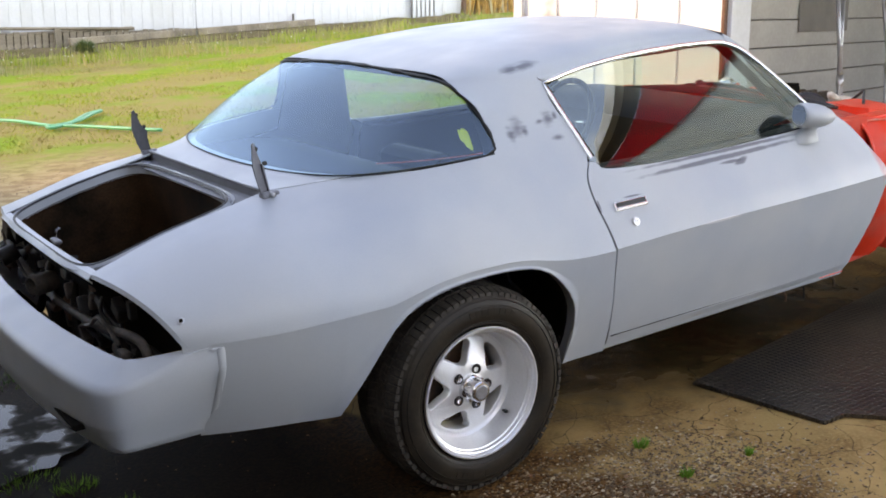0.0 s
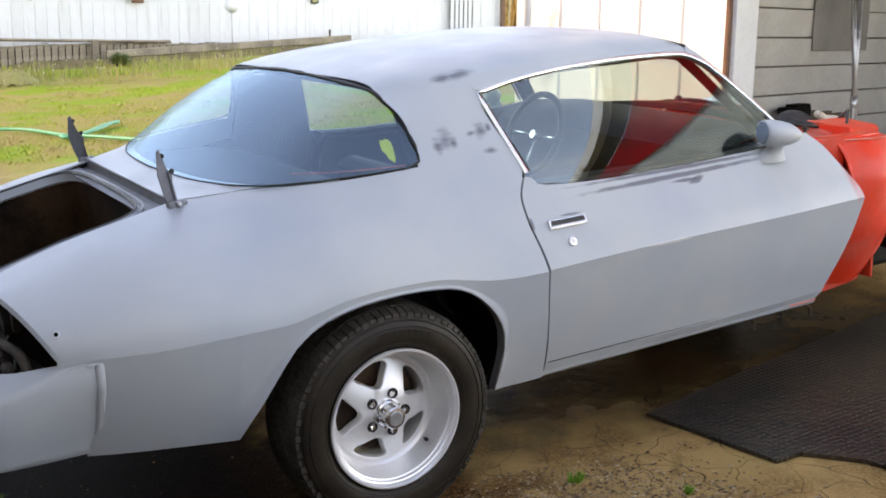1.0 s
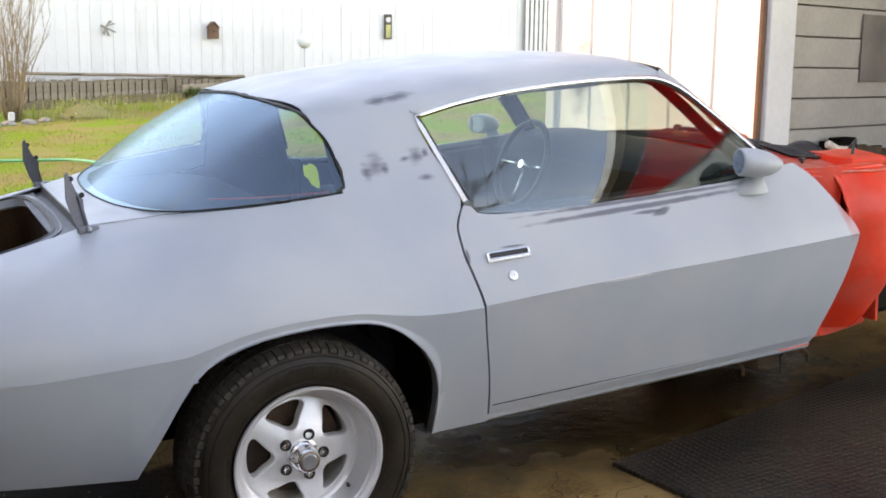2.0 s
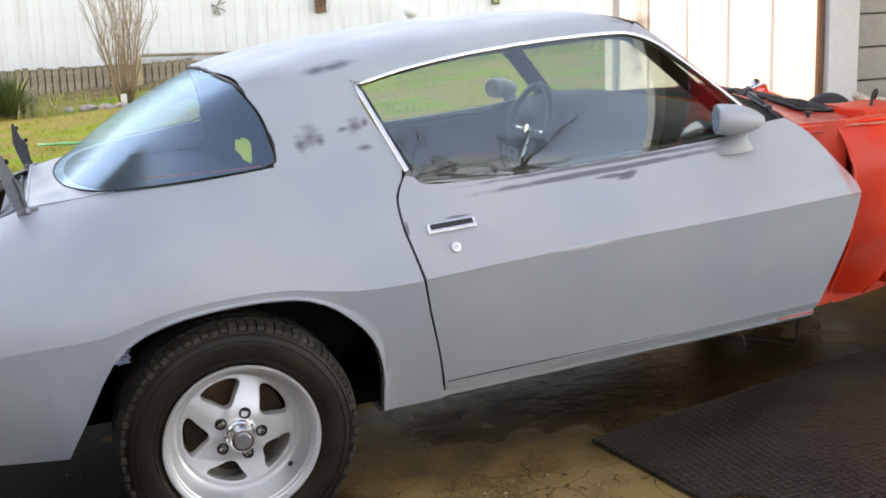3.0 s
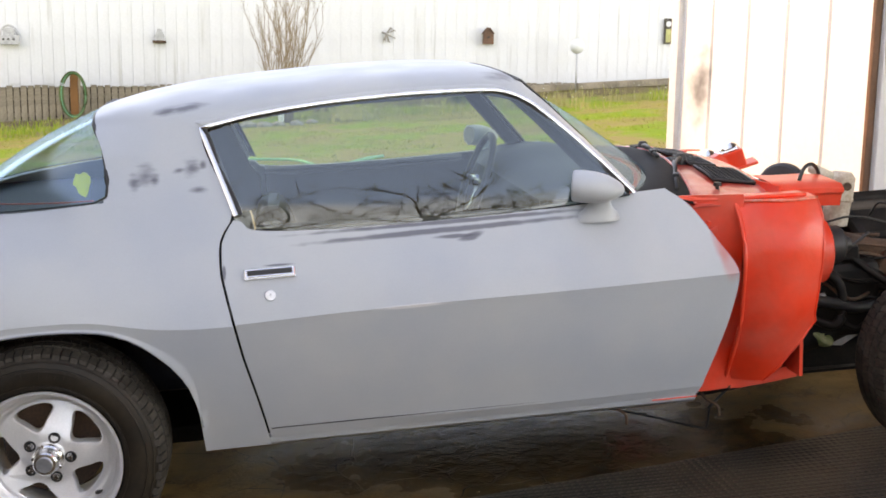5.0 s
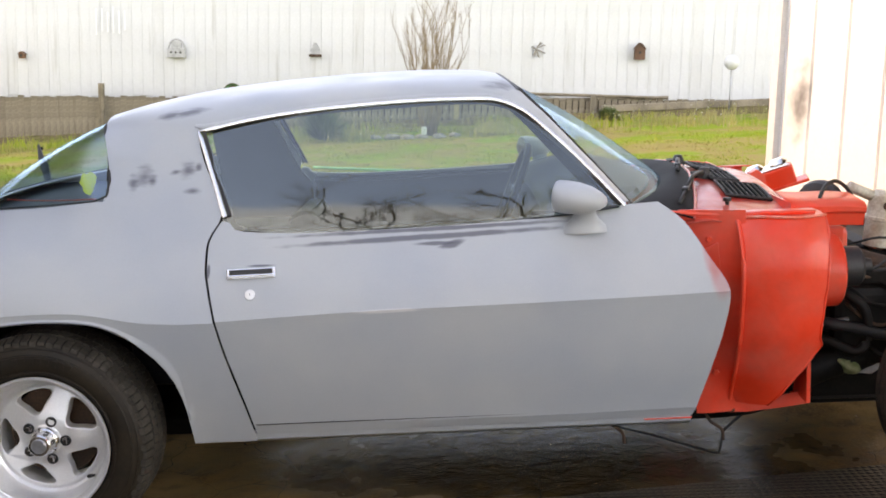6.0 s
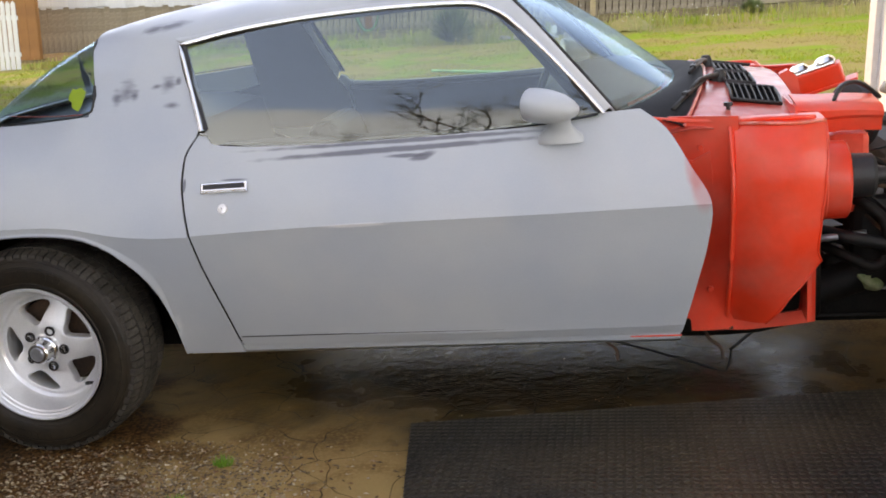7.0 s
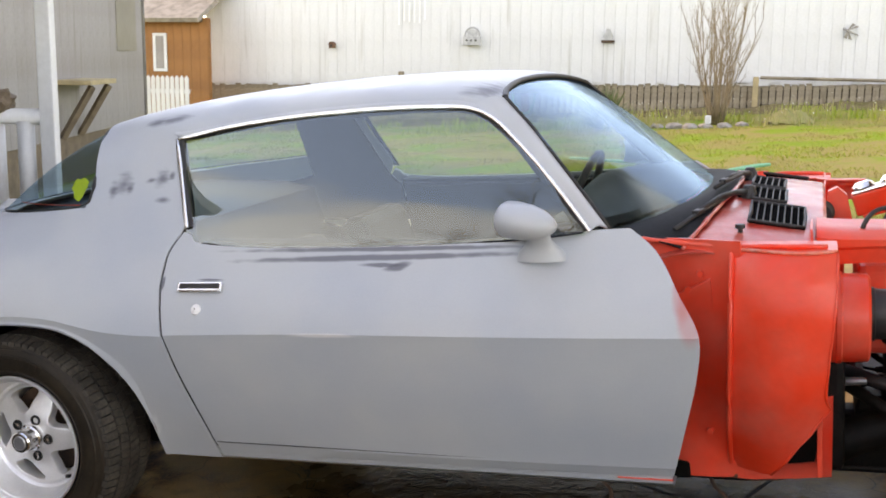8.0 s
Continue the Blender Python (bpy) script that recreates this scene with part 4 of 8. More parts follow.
def tail_details():
    rng = random.Random(9)
    for s in (-1, 1):
        tube("filler_pipe", spline([(-0.955, s * -0.02, 0.585), (-0.952, s * 0.12, 0.590), (-0.950, s * 0.33, 0.600), (-0.945, s * 0.52, 0.622), (-0.938, s * 0.64, 0.640), (-0.925, s * 0.715, 0.635), (-0.918, s * 0.735, 0.600), (-0.925, s * 0.725, 0.560)], 5), 0.013, PIPEBR, car, "dusty bent pipe inside the tail")
        if s > 0:
            lathe("lamp_can", [(0.0, 0.0), (0.030, 0.0), (0.034, -0.014), (0.034, -0.08), (0.027, -0.082), (0.025, -0.03), (0.0, -0.03)], PIPEBR, car, n=20).matrix_basis = Matrix.Translation((-0.945, 0.04, 0.640)) @ Matrix.Rotation(radians(-70), 4, "Z")
        box("loose_clip", (-0.945, s * 0.625, 0.575), (0.03, 0.06, 0.035), PIPEBR, car, bevel=0.01)
        tube("thin_pipe", spline([(-0.955, s * 0.62, 0.61), (-0.965, s * 0.50, 0.655), (-0.965, s * 0.40, 0.61), (-0.96, s * 0.28, 0.575)], 5), 0.006, PIPEBR, car)
        tube("wiring_loom", spline([(-0.915, s * 0.30, 0.67), (-0.93, s * 0.42, 0.655), (-0.925, s * 0.52, 0.63), (-0.92, s * 0.62, 0.61), (-0.895, s * 0.70, 0.60), (-0.875, s * 0.73, 0.565), (-0.90, s * 0.73, 0.53)], 5), 0.011, DIRTY, car)
        if s > 0:
            lathe("lamp_socket", [(0.0, 0.0), (0.026, 0.0), (0.03, -0.012), (0.03, -0.06), (0.022, -0.062), (0.02, -0.02), (0.0, -0.02)], DIRTY, car, n=20).matrix_basis = Matrix.Translation((-0.965, s * 0.42, 0.665)) @ Matrix.Rotation(radians(90), 4, "Z") @ Matrix.Rotation(radians(160), 4, "X")
        box("lamp_bracket", (-0.93, s * 0.70, 0.56), (0.05, 0.09, 0.035), RUST, car, bevel=0.006)
        for k in range(5):
            y = s * (0.15 + 0.12 * k)
            box("stud_bracket", (-0.912, y, 0.70 - 0.02 * (k % 2)), (0.02, 0.03, 0.05), DIRTY, car, bevel=0.003)
        for k in range(7):
            a = Vector((-0.915, s * rng.uniform(0.12, 0.72), rng.uniform(0.60, 0.72)))
            tube("cable", spline([a, a + Vector((-0.03, s * rng.uniform(-.05, .08), -0.05)), a + Vector((-0.02, s * rng.uniform(.02, .14), -rng.uniform(0.06, 0.14)))], 5), rng.uniform(0.003, 0.007), DIRTY if k % 2 else SEAL, car)
        for k in range(16):
            p = (-0.915 - 0.03 * rng.random(), s * rng.uniform(0.06, 0.74), rng.uniform(0.52, 0.73))
            box("dirt_caked_fitting", p, (0.03, 0.02 + 0.05 * rng.random(), 0.02 + 0.05 * rng.random()), rng.choice((DIRTY, PIPEBR, RUST, CHANNEL, SEAL)), car, m=Matrix.Rotation(rng.uniform(-0.6, 0.6), 4, "X"), bevel=0.006)
        tube("brace", [(-0.91, s * 0.10, 0.74), (-0.94, s * 0.16, 0.60), (-0.96, s * 0.22, 0.50)], 0.014, DIRTY, car)


def rear_bumper():
    """Soft bumper cover that wraps round the tail."""
    path = [(-0.775, 0.893), (-0.85, 0.880), (-0.95, 0.860), (-1.03, 0.838), (-1.075, 0.80), (-1.10, 0.74), (-1.125, 0.60), (-1.15, 0.40), (-1.165, 0.20), (-1.17, 0.0)]
    half = spline([(x, y, 0) for x, y in path], 4)
    pts = [Vector((p.x, -p.y, 0)) for p in half] + [Vector((p.x, p.y, 0)) for p in half[::-1][1:]]
    rows = []
    for i, p in enumerate(pts):
        d = (pts[min(i + 1, len(pts) - 1)] - pts[max(i - 1, 0)]).normalized()
        inw = Vector((-d.y, d.x, 0))
        if inw.dot(Vector((-0.4, 0, 0)) - p) < 0:
            inw = -inw
        back = max(0.0, min(1.0, (-0.80 - p.x) / 0.25))
        w = 0.008 + 0.105 * back
        rise = 0.014 * max(0.0, min(1.0, (p.x + 0.97) / 0.10))
        zt = 0.622 + rise - 0.052 * back + 0.036 * max(0, 1 - abs(p.y) / 0.8) * back
        zi = 0.624 + rise - 0.012 * back + 0.012 * max(0, 1 - abs(p.y) / 0.8)
        low = 1 - back
        tuck = 0.034 + 0.095 * low
        rows.append([p + inw * (w + 0.01) + Vector((0, 0, zi - 0.06)), p + inw * w + Vector((0, 0, zi - 0.012)), p + inw * (w - 0.006) + Vector((0, 0, zi)), p + inw * 0.022 * back + Vector((0, 0, zt + 0.004)), p + inw * 0.004 + Vector((0, 0, zt - 0.006)), p + Vector((0, 0, zt - 0.022)),
                     p + inw * 0.012 * back + Vector((0, 0, zt - 0.06)), p + inw * (0.006 * back + 0.028 * low) + Vector((0, 0, zt - 0.11)), p + inw * (0.012 + 0.062 * low) + Vector((0, 0, 0.45)), p + inw * tuck + Vector((0, 0, 0.375 + 0.018 * back)), p + inw * (tuck + 0.012) + Vector((0, 0, 0.352 + 0.022 * back)), p + inw * (tuck + 0.03) + Vector((0, 0, 0.345 + 0.022 * back))])
    sheet("rear_bumper", rows, PRIMER, car, "grey primed soft rear bumper cover", thick=0.006, sharp=50)
    for s in (-1, 1):
        fill = []
        for x in linspace(-0.795, -0.866, 6):
            y, z = crease_yz(x)
            fill.append([(x, s * (y - 0.012), 0.60), (x, s * (y - 0.004), 0.622), (x, s * (y - 0.003), z + 0.001)])
        sheet("corner_filler", fill, PRIMER, car, thick=0.002, sharp=0)
        rows = [[(x, s * (yy + o), z) for x, o in ((-0.787, -0.003), (-0.786, 0.003), (-0.769, 0.004), (-0.764, -0.001))] for z, yy in ((0.634, 0.892), (0.60, 0.891), (0.575, 0.889), (0.55, 0.878), (0.526, 0.861), (0.45, 0.815), (0.41, 0.785), (0.375, 0.760), (0.348, 0.744))]
        sheet("bumper_seam", rows, PRIMER, car, thick=0.003, sharp=0)


def boot_hinge(s):
    h = empty("boot_hinge", Matrix.Translation((-0.445, s * 0.512, 0.915)), car)
    h["label"] = "bare grey boot lid hinge standing upright"
    out = [(0.028, 0.0), (0.022, 0.06), (0.030, 0.085), (0.004, 0.112), (-0.012, 0.165), (-0.026, 0.158), (-0.046, 0.095), (-0.036, 0.04), (-0.02, 0.0)]
    prism("strap", out, 0.006, CHANNEL, h, f=lambda u, v, w: (0.62 * u - 0.12 * v, s * (w - 0.003 - 0.35 * u), v), bevel=0.0015)
    prism("strap_flange", [(0.028, 0.0), (0.022, 0.06), (0.012, 0.10), (0.006, 0.10), (0.014, 0.05), (0.018, 0.0)], 0.014, CHANNEL, h, f=lambda u, v, w: (0.62 * u - 0.12 * v, s * (w - 0.003 - 0.35 * u), v), bevel=0.001)
    box("knuckle", (0.012, 0, 0.005), (0.055, 0.035, 0.022), PRIMER_DARK, h, bevel=0.006)
    tube("pin", [(0.012, -0.03, 0.008), (0.012, 0.03, 0.008)], 0.008, STEEL, h)
    for z in (0.10, 0.145):
        lathe("bolt_hole", [(0.0, 0.0), (0.006, 0.0), (0.0075, 0.0015)], SEAL, h, n=12).matrix_basis = Matrix.Translation((-0.02 if z > 0.12 else 0.004, s * 0.006, z))


def rocker(s):
    rows = [[(x, s * y, z + 0.008 * (x - 0.4)) for x in linspace(0.412, 1.862, 24)] for y, z in ((0.795, 0.292), (0.807, 0.286), (0.806, 0.279), (0.801, 0.266), (0.776, 0.251), (0.70, 0.25))]
    sheet("rocker_panel", rows, PRIMER, car, thick=0.004)
    tube("sill_edge", [(x, s * 0.8075, 0.2855 + 0.008 * (x - 0.4)) for x in linspace(0.60, 1.72, 24)], 0.0022, PRIMER, car, n=6)
    box("sill_lip", (1.795, s * 0.806, 0.288), (0.14, 0.005, 0.004), RED, car, "red overspray on the sill lip", m=Matrix.Rotation(radians(-0.5), 4, "Y"), bevel=0.001)


def wheel(name, m, label):
    """Tyre with tread blocks and a deep five-spoke alloy wheel; y points inwards."""
    w = empty(name, m, car)
    w["label"] = label
    R = 0.317
    prof = [(0.199, 0.222), (0.235, 0.229), (0.275, 0.226), (0.298, 0.215), (0.306, 0.200), (0.309, 0.150), (0.309, 0.080), (0.306, 0.032), (0.301, 0.014), (0.291, 0.004), (0.275, -0.004), (0.255, -0.008), (0.235, -0.008), (0.221, -0.003), (0.210, 0.004), (0.205, 0.014), (0.198, 0.016)]
    t = lathe("tyre", prof, RUBBER, w, "worn black all-season tyre", n=96, sharp=50)
    for r0, y0 in ((0.221, -0.0040), (0.267, -0.0066), (0.284, -0.0010)):
        lathe("sidewall_rib", [(r0, y0 + 0.002), (r0 + 0.0015, y0 - 0.0012), (r0 + 0.004, y0 + 0.002)], RUBBER, t, n=96)
    def hexa(verts, faces, corners):
        b = len(verts)
        verts.extend(corners)
        faces.extend(tuple(b + i for i in f) for f in ((4, 5, 6, 7), (0, 1, 5, 4), (1, 2, 6, 5), (2, 3, 7, 6), (3, 0, 4, 7)))
    def polar(r, a, y):
        return (r * math.cos(a), y, r * math.sin(a))
    # worn raised marking on the sidewall, as plain bars
    for a0, n in ((radians(62), 8), (radians(244), 6)):
        for k in range(n):
            verts, faces = [], []
            a, d = a0 + 0.085 * k, 0.058
            hexa(verts, faces, [polar(r, q, y) for y in (-0.006, -0.0094) for r, q in ((0.243, a), (0.243, a + d), (0.262, a + d), (0.262, a))])
            link_mesh("sidewall_bar", verts, faces, RUBBER, t)
    # tread: blocks in five ribs, those of the shoulders running over on to the sidewalls
    verts, faces = [], []
    n = 80
    for k in range(n):
        a, d = 2 * math.pi * k / n, 2 * math.pi / n
        for y0, y1, ph, sk in ((0.052, 0.090, 0.3, -0.022), (0.096, 0.136, 0.6, 0.022), (0.142, 0.180, 0.1, -0.022)):
            b, e = a + ph * d, a + (ph + 0.86) * d
            hexa(verts, faces, [polar(r, q, y) for r in (0.300, R) for q, y in ((b, y0), (e, y0), (e + sk, y1), (b + sk, y1))])
        e = a + 0.80 * d
        long = 0.289 if k % 2 else 0.296
        hexa(verts, faces, [polar(r, q, y) for r, q, y in ((0.302, a, 0.046), (0.302, e, 0.046), (long, e, 0.0040), (long, a, 0.0040), (R - 0.002, a, 0.046), (R - 0.002, e, 0.046), (0.305, e, 0.0060), (0.305, a, 0.0060))])
        hexa(verts, faces, [polar(r, q, y) for r, q, y in ((0.292, a, 0.2185), (0.292, e, 0.2185), (0.302, e, 0.186), (0.302, a, 0.186), (0.305, a, 0.2160), (0.305, e, 0.2160), (R - 0.002, e, 0.186), (R - 0.002, a, 0.186))])
    link_mesh("tread", verts, faces, TREADM, t)
    # rim: outer lip, two steps, deep barrel
    rim = empty("rim", Matrix.Diagonal((0.96, 1, 0.96, 1)), w)
    rim["label"] = "polished five-spoke alloy rim"
    lathe("barrel", [(0.206, 0.014), (0.2125, 0.006), (0.2135, 0.0), (0.2115, -0.005), (0.2065, -0.005), (0.2025, 0.0), (0.2005, 0.007), (0.1960, 0.009), (0.1935, 0.018), (0.1895, 0.020), (0.1870, 0.032), (0.1800, 0.066), (0.1735, 0.087), (0.1660, 0.094), (0.1540, 0.095), (0.1515, 0.100), (0.152, 0.150), (0.160, 0.215)], ALLOYCUT, rim, n=96, sharp=28)
    lathe("drum", [(0.0, 0.150), (0.138, 0.150), (0.142, 0.160), (0.142, 0.21)], RUST, rim, n=40)
    # dished spoke disc with five rounded windows
    def dish(r):
        return 0.061 + 0.033 * max(0.0, min(1.0, (r - 0.080) / 0.078)) ** 0.9
    bm = bmesh.new()
    edges = []
    def ring(points):
        vs = [bm.verts.new((x, dish(math.hypot(x, z)), z)) for x, z in points]
        edges.extend(bm.edges.new((vs[k], vs[(k + 1) % len(vs)])) for k in range(len(vs)))
    ring([(0.158 * math.cos(2 * math.pi * k / 90), 0.158 * math.sin(2 * math.pi * k / 90)) for k in range(90)])
    ring([(0.046 * math.cos(2 * math.pi * k / 40), 0.046 * math.sin(2 * math.pi * k / 40)) for k in range(40)])
    for k in range(5):
        a = radians(105 + 72 * k)
        win = [(r * math.cos(a + q), r * math.sin(a + q)) for r, q in ((0.081, -0.13), (0.081, 0.13), (0.110, 0.29), (0.137, 0.42), (0.1485, 0.37), (0.152, 0.17), (0.152, -0.17), (0.1485, -0.37), (0.137, -0.42), (0.110, -0.29))]
        for _ in range(2):
            win = [q for p, r in zip(win, win[1:] + win[:1]) for q in ((p[0] * 0.75 + r[0] * 0.25, p[1] * 0.75 + r[1] * 0.25), (p[0] * 0.25 + r[0] * 0.75, p[1] * 0.25 + r[1] * 0.75))]
        ring(win)
    bmesh.ops.triangle_fill(bm, edges=edges, use_beauty=True, use_dissolve=False)
    for v in list(bm.verts):
        if not v.link_faces:
            bm.verts.remove(v)
    ext = bmesh.ops.extrude_face_region(bm, geom=list(bm.faces))
    for v in [g for g in ext["geom"] if isinstance(g, bmesh.types.BMVert)]:
        v.co.y += 0.034
    bmesh.ops.recalc_face_normals(bm, faces=bm.faces)
    lips = [e for e in bm.edges if len(e.link_faces) == 2 and e.calc_face_angle(0) > 0.9 and all(v.co.y < 0.0945 and 0.07 < math.hypot(v.co.x, v.co.z) < 0.156 for v in e.verts)]
    bmesh.ops.bevel(bm, geom=lips, offset=0.005, segments=3, affect="EDGES", profile=0.5)
    disc = part("spoke_disc", bm, ALLOY, rim, "", True)
    crease(disc.data, 32)
    for k in range(5):
        a = radians(69 + 72 * k)
        ca, sa = math.cos(a), math.sin(a)
        pos = (0.0603 * ca, 0.0, 0.0603 * sa)
        seat = lathe("nut_seat", [(0.0, 0.064), (0.0105, 0.064), (0.0118, 0.0555), (0.0150, 0.0548), (0.0165, 0.060)], SEAL, rim, n=20)
        seat.matrix_basis = Matrix.Translation(pos)
        if k:
            nut = lathe("lug_nut", [(0.0, 0.050), (0.0062, 0.050), (0.0085, 0.053), (0.0088, 0.064)], CHROME, rim, n=6, smooth=False)
            nut.matrix_basis = Matrix.Translation(pos)
    lathe("hub_face", [(0.030, 0.0555), (0.038, 0.0565), (0.046, 0.0600), (0.052, 0.064)], ALLOY, rim, n=48)
    lathe("centre_cap", [(0.0, 0.006), (0.022, 0.0055), (0.030, 0.007), (0.0335, 0.011), (0.0345, 0.018), (0.0350, 0.046), (0.0400, 0.050), (0.0420, 0.056)], CHROME, rim, n=36)
    lathe("cap_disc", [(0.0, 0.0030), (0.020, 0.0032), (0.0235, 0.0060)], STEEL, rim, n=28)
    for k in range(5):
        a = radians(33 + 72 * k)
        bolt = lathe("cap_bolt", [(0.0, 0.046), (0.0042, 0.046), (0.0050, 0.049), (0.0050, 0.058)], CHROME, rim, n=6, smooth=False)
        bolt.matrix_basis = Matrix.Translation((0.041 * math.cos(a), 0, 0.041 * math.sin(a)))
    tube("valve_stem", [(0.134, 0.080, -0.122), (0.124, 0.050, -0.113)], 0.0045, SEAL, rim)
    tube("valve_cap", [(0.1265, 0.058, -0.1153), (0.123, 0.046, -0.112)], 0.006, SEAL, rim)
    return w


def all_car():
    for s in (-1, 1):
        quarter_panel(s)
        door(s)
        mirror(s)
        a_pillar(s)
        boot_hinge(s)
        rocker(s)
    roof()
    rear_window()
    windscreen()
    deck()
    rear_bumper()
    flip = Matrix.Rotation(radians(180), 4, "Z")
    wheel("rear_wheel", Matrix.Translation((0, -0.946, 0.316)), "five-spoke alloy wheel on a wide worn tyre")
    wheel("rear_wheel", Matrix.Translation((0, 0.946, 0.316)) @ flip, "five-spoke alloy wheel on a wide worn tyre")
    wheel("front_wheel", Matrix.Translation((2.73, -0.91, 0.316)) @ Matrix.Rotation(radians(-6), 4, "Z"), "front wheel on the bare chassis")
    wheel("front_wheel", Matrix.Translation((2.73, 0.91, 0.316)) @ Matrix.Rotation(radians(-6), 4, "Z") @ flip, "front wheel on the bare chassis")
    interior()
    front_end()


def interior():
    box("floor_pan", (0.95, 0, 0.285), (1.9, 1.44, 0.05), DARK, car, bevel=0.01)
    box("rear_underbody", (-0.35, 0, 0.30), (1.0, 0.86, 0.10), DARK, car, bevel=0.02)
    box("rear_axle", (0, 0, 0.31), (0.09, 1.4, 0.09), DIRTY, car, bevel=0.03)
    # parcel shelf and rear bulkhead
    rows = [[(x, w * u, z) for u in linspace(-1, 1, 9)] for x, z, w in ((-0.36, 0.93, 0.40), (-0.20, 0.915, 0.56), (0.02, 0.90, 0.64), (0.10, 0.89, 0.68), (0.22, 0.86, 0.70), (0.30, 0.55, 0.70), (0.35, 0.50, 0.70))]
    sheet("parcel_shelf", rows, VINYL, car, "dark vinyl rear shelf and bulkhead", thick=0.01)
    for s in (-1, 1):
        rows = [[(x, s * (side_y(z) - 0.07), z) for x in linspace(-0.05, 0.58, 8)] for z in linspace(0.70, 1.16, 10)]
        sheet("quarter_trim", [r if r[0][2] < 0.90 else [(0.20 + (0.535 - 0.37 * (p[2] - 0.93) - 0.20) * (p[0] + 0.05) / 0.63, p[1], p[2]) for p in r] for r in rows], VINYL, car, "dark inner quarter trim", thick=0.006)
        seat = empty("front_seat", Matrix.Translation((0.95, s * 0.36, 0.28)), car)
        seat["label"] = "low dark vinyl bucket seat"
        box("cushion", (0.02, 0, 0.14), (0.50, 0.48, 0.14), VINYL, seat, bevel=0.05)
        box("backrest", (-0.27, 0, 0.32), (0.12, 0.46, 0.44), VINYL, seat, m=Matrix.Rotation(radians(-20), 4, "Y"), bevel=0.05)
    box("rear_seat", (0.30, 0, 0.48), (0.30, 1.1, 0.25), VINYL, car, "dark rear bench", bevel=0.05)
    # dashboard
    sec = [(1.88, 0.912), (1.75, 0.927), (1.60, 0.918), (1.52, 0.900), (1.475, 0.865), (1.465, 0.82), (1.48, 0.72), (1.52, 0.60), (1.60, 0.55)]
    rows = [[(min(x, 1.86 - 0.36 * y * y) - 0.03 * math.exp(-((y - 0.36) / 0.2) ** 2) * (z > 0.7), y, z + 0.02 * math.exp(-((y - 0.36) / 0.22) ** 2) * (z > 0.8)) for y in linspace(-0.72, 0.72, 25)] for x, z in sec]
    sheet("dashboard", rows, VINYL, car, "dark vinyl dashboard", thick=0.01)
    for s in (-1, 1):
        rows = [[(x, s * (0.715 - 0.035 * (z < 0.8)), z) for x in linspace(1.42, 1.74, 6)] for z in linspace(0.30, 0.90, 8)]
        sheet("kick_panel", rows, VINYL, car, "dark inner cowl side panel", thick=0.006)
    st = empty("steering_wheel", Matrix.Translation((1.415, 0.36, 0.835)) @ Matrix.Rotation(radians(-68), 4, "Y"), car)
    st["label"] = "black rimmed steering wheel with chrome spokes"
    ring = [(0.178 * math.cos(a), 0.178 * math.sin(a), 0) for a in linspace(0, 2 * math.pi, 49)]
    tube("rim", ring, 0.014, SEAL, st)
    for k in range(3):
        a = radians(180 + 90 * (k - 1))
        spk = [(0.03 * math.cos(a), 0.03 * math.sin(a), -0.02), (0.10 * math.cos(a), 0.10 * math.sin(a), -0.016), (0.17 * math.cos(a), 0.17 * math.sin(a), 0)]
        tube("spoke", spk, 0.009, CHROME, st)
    lathe("hub", [(0.0, 0.008), (0.018, 0.007), (0.026, -0.01), (0.024, -0.05)], CHROME, st, n=24, axis="z")
    tube("column", [(1.43, 0.36, 0.83), (1.70, 0.36, 0.72)], 0.03, BLACKPL, car)


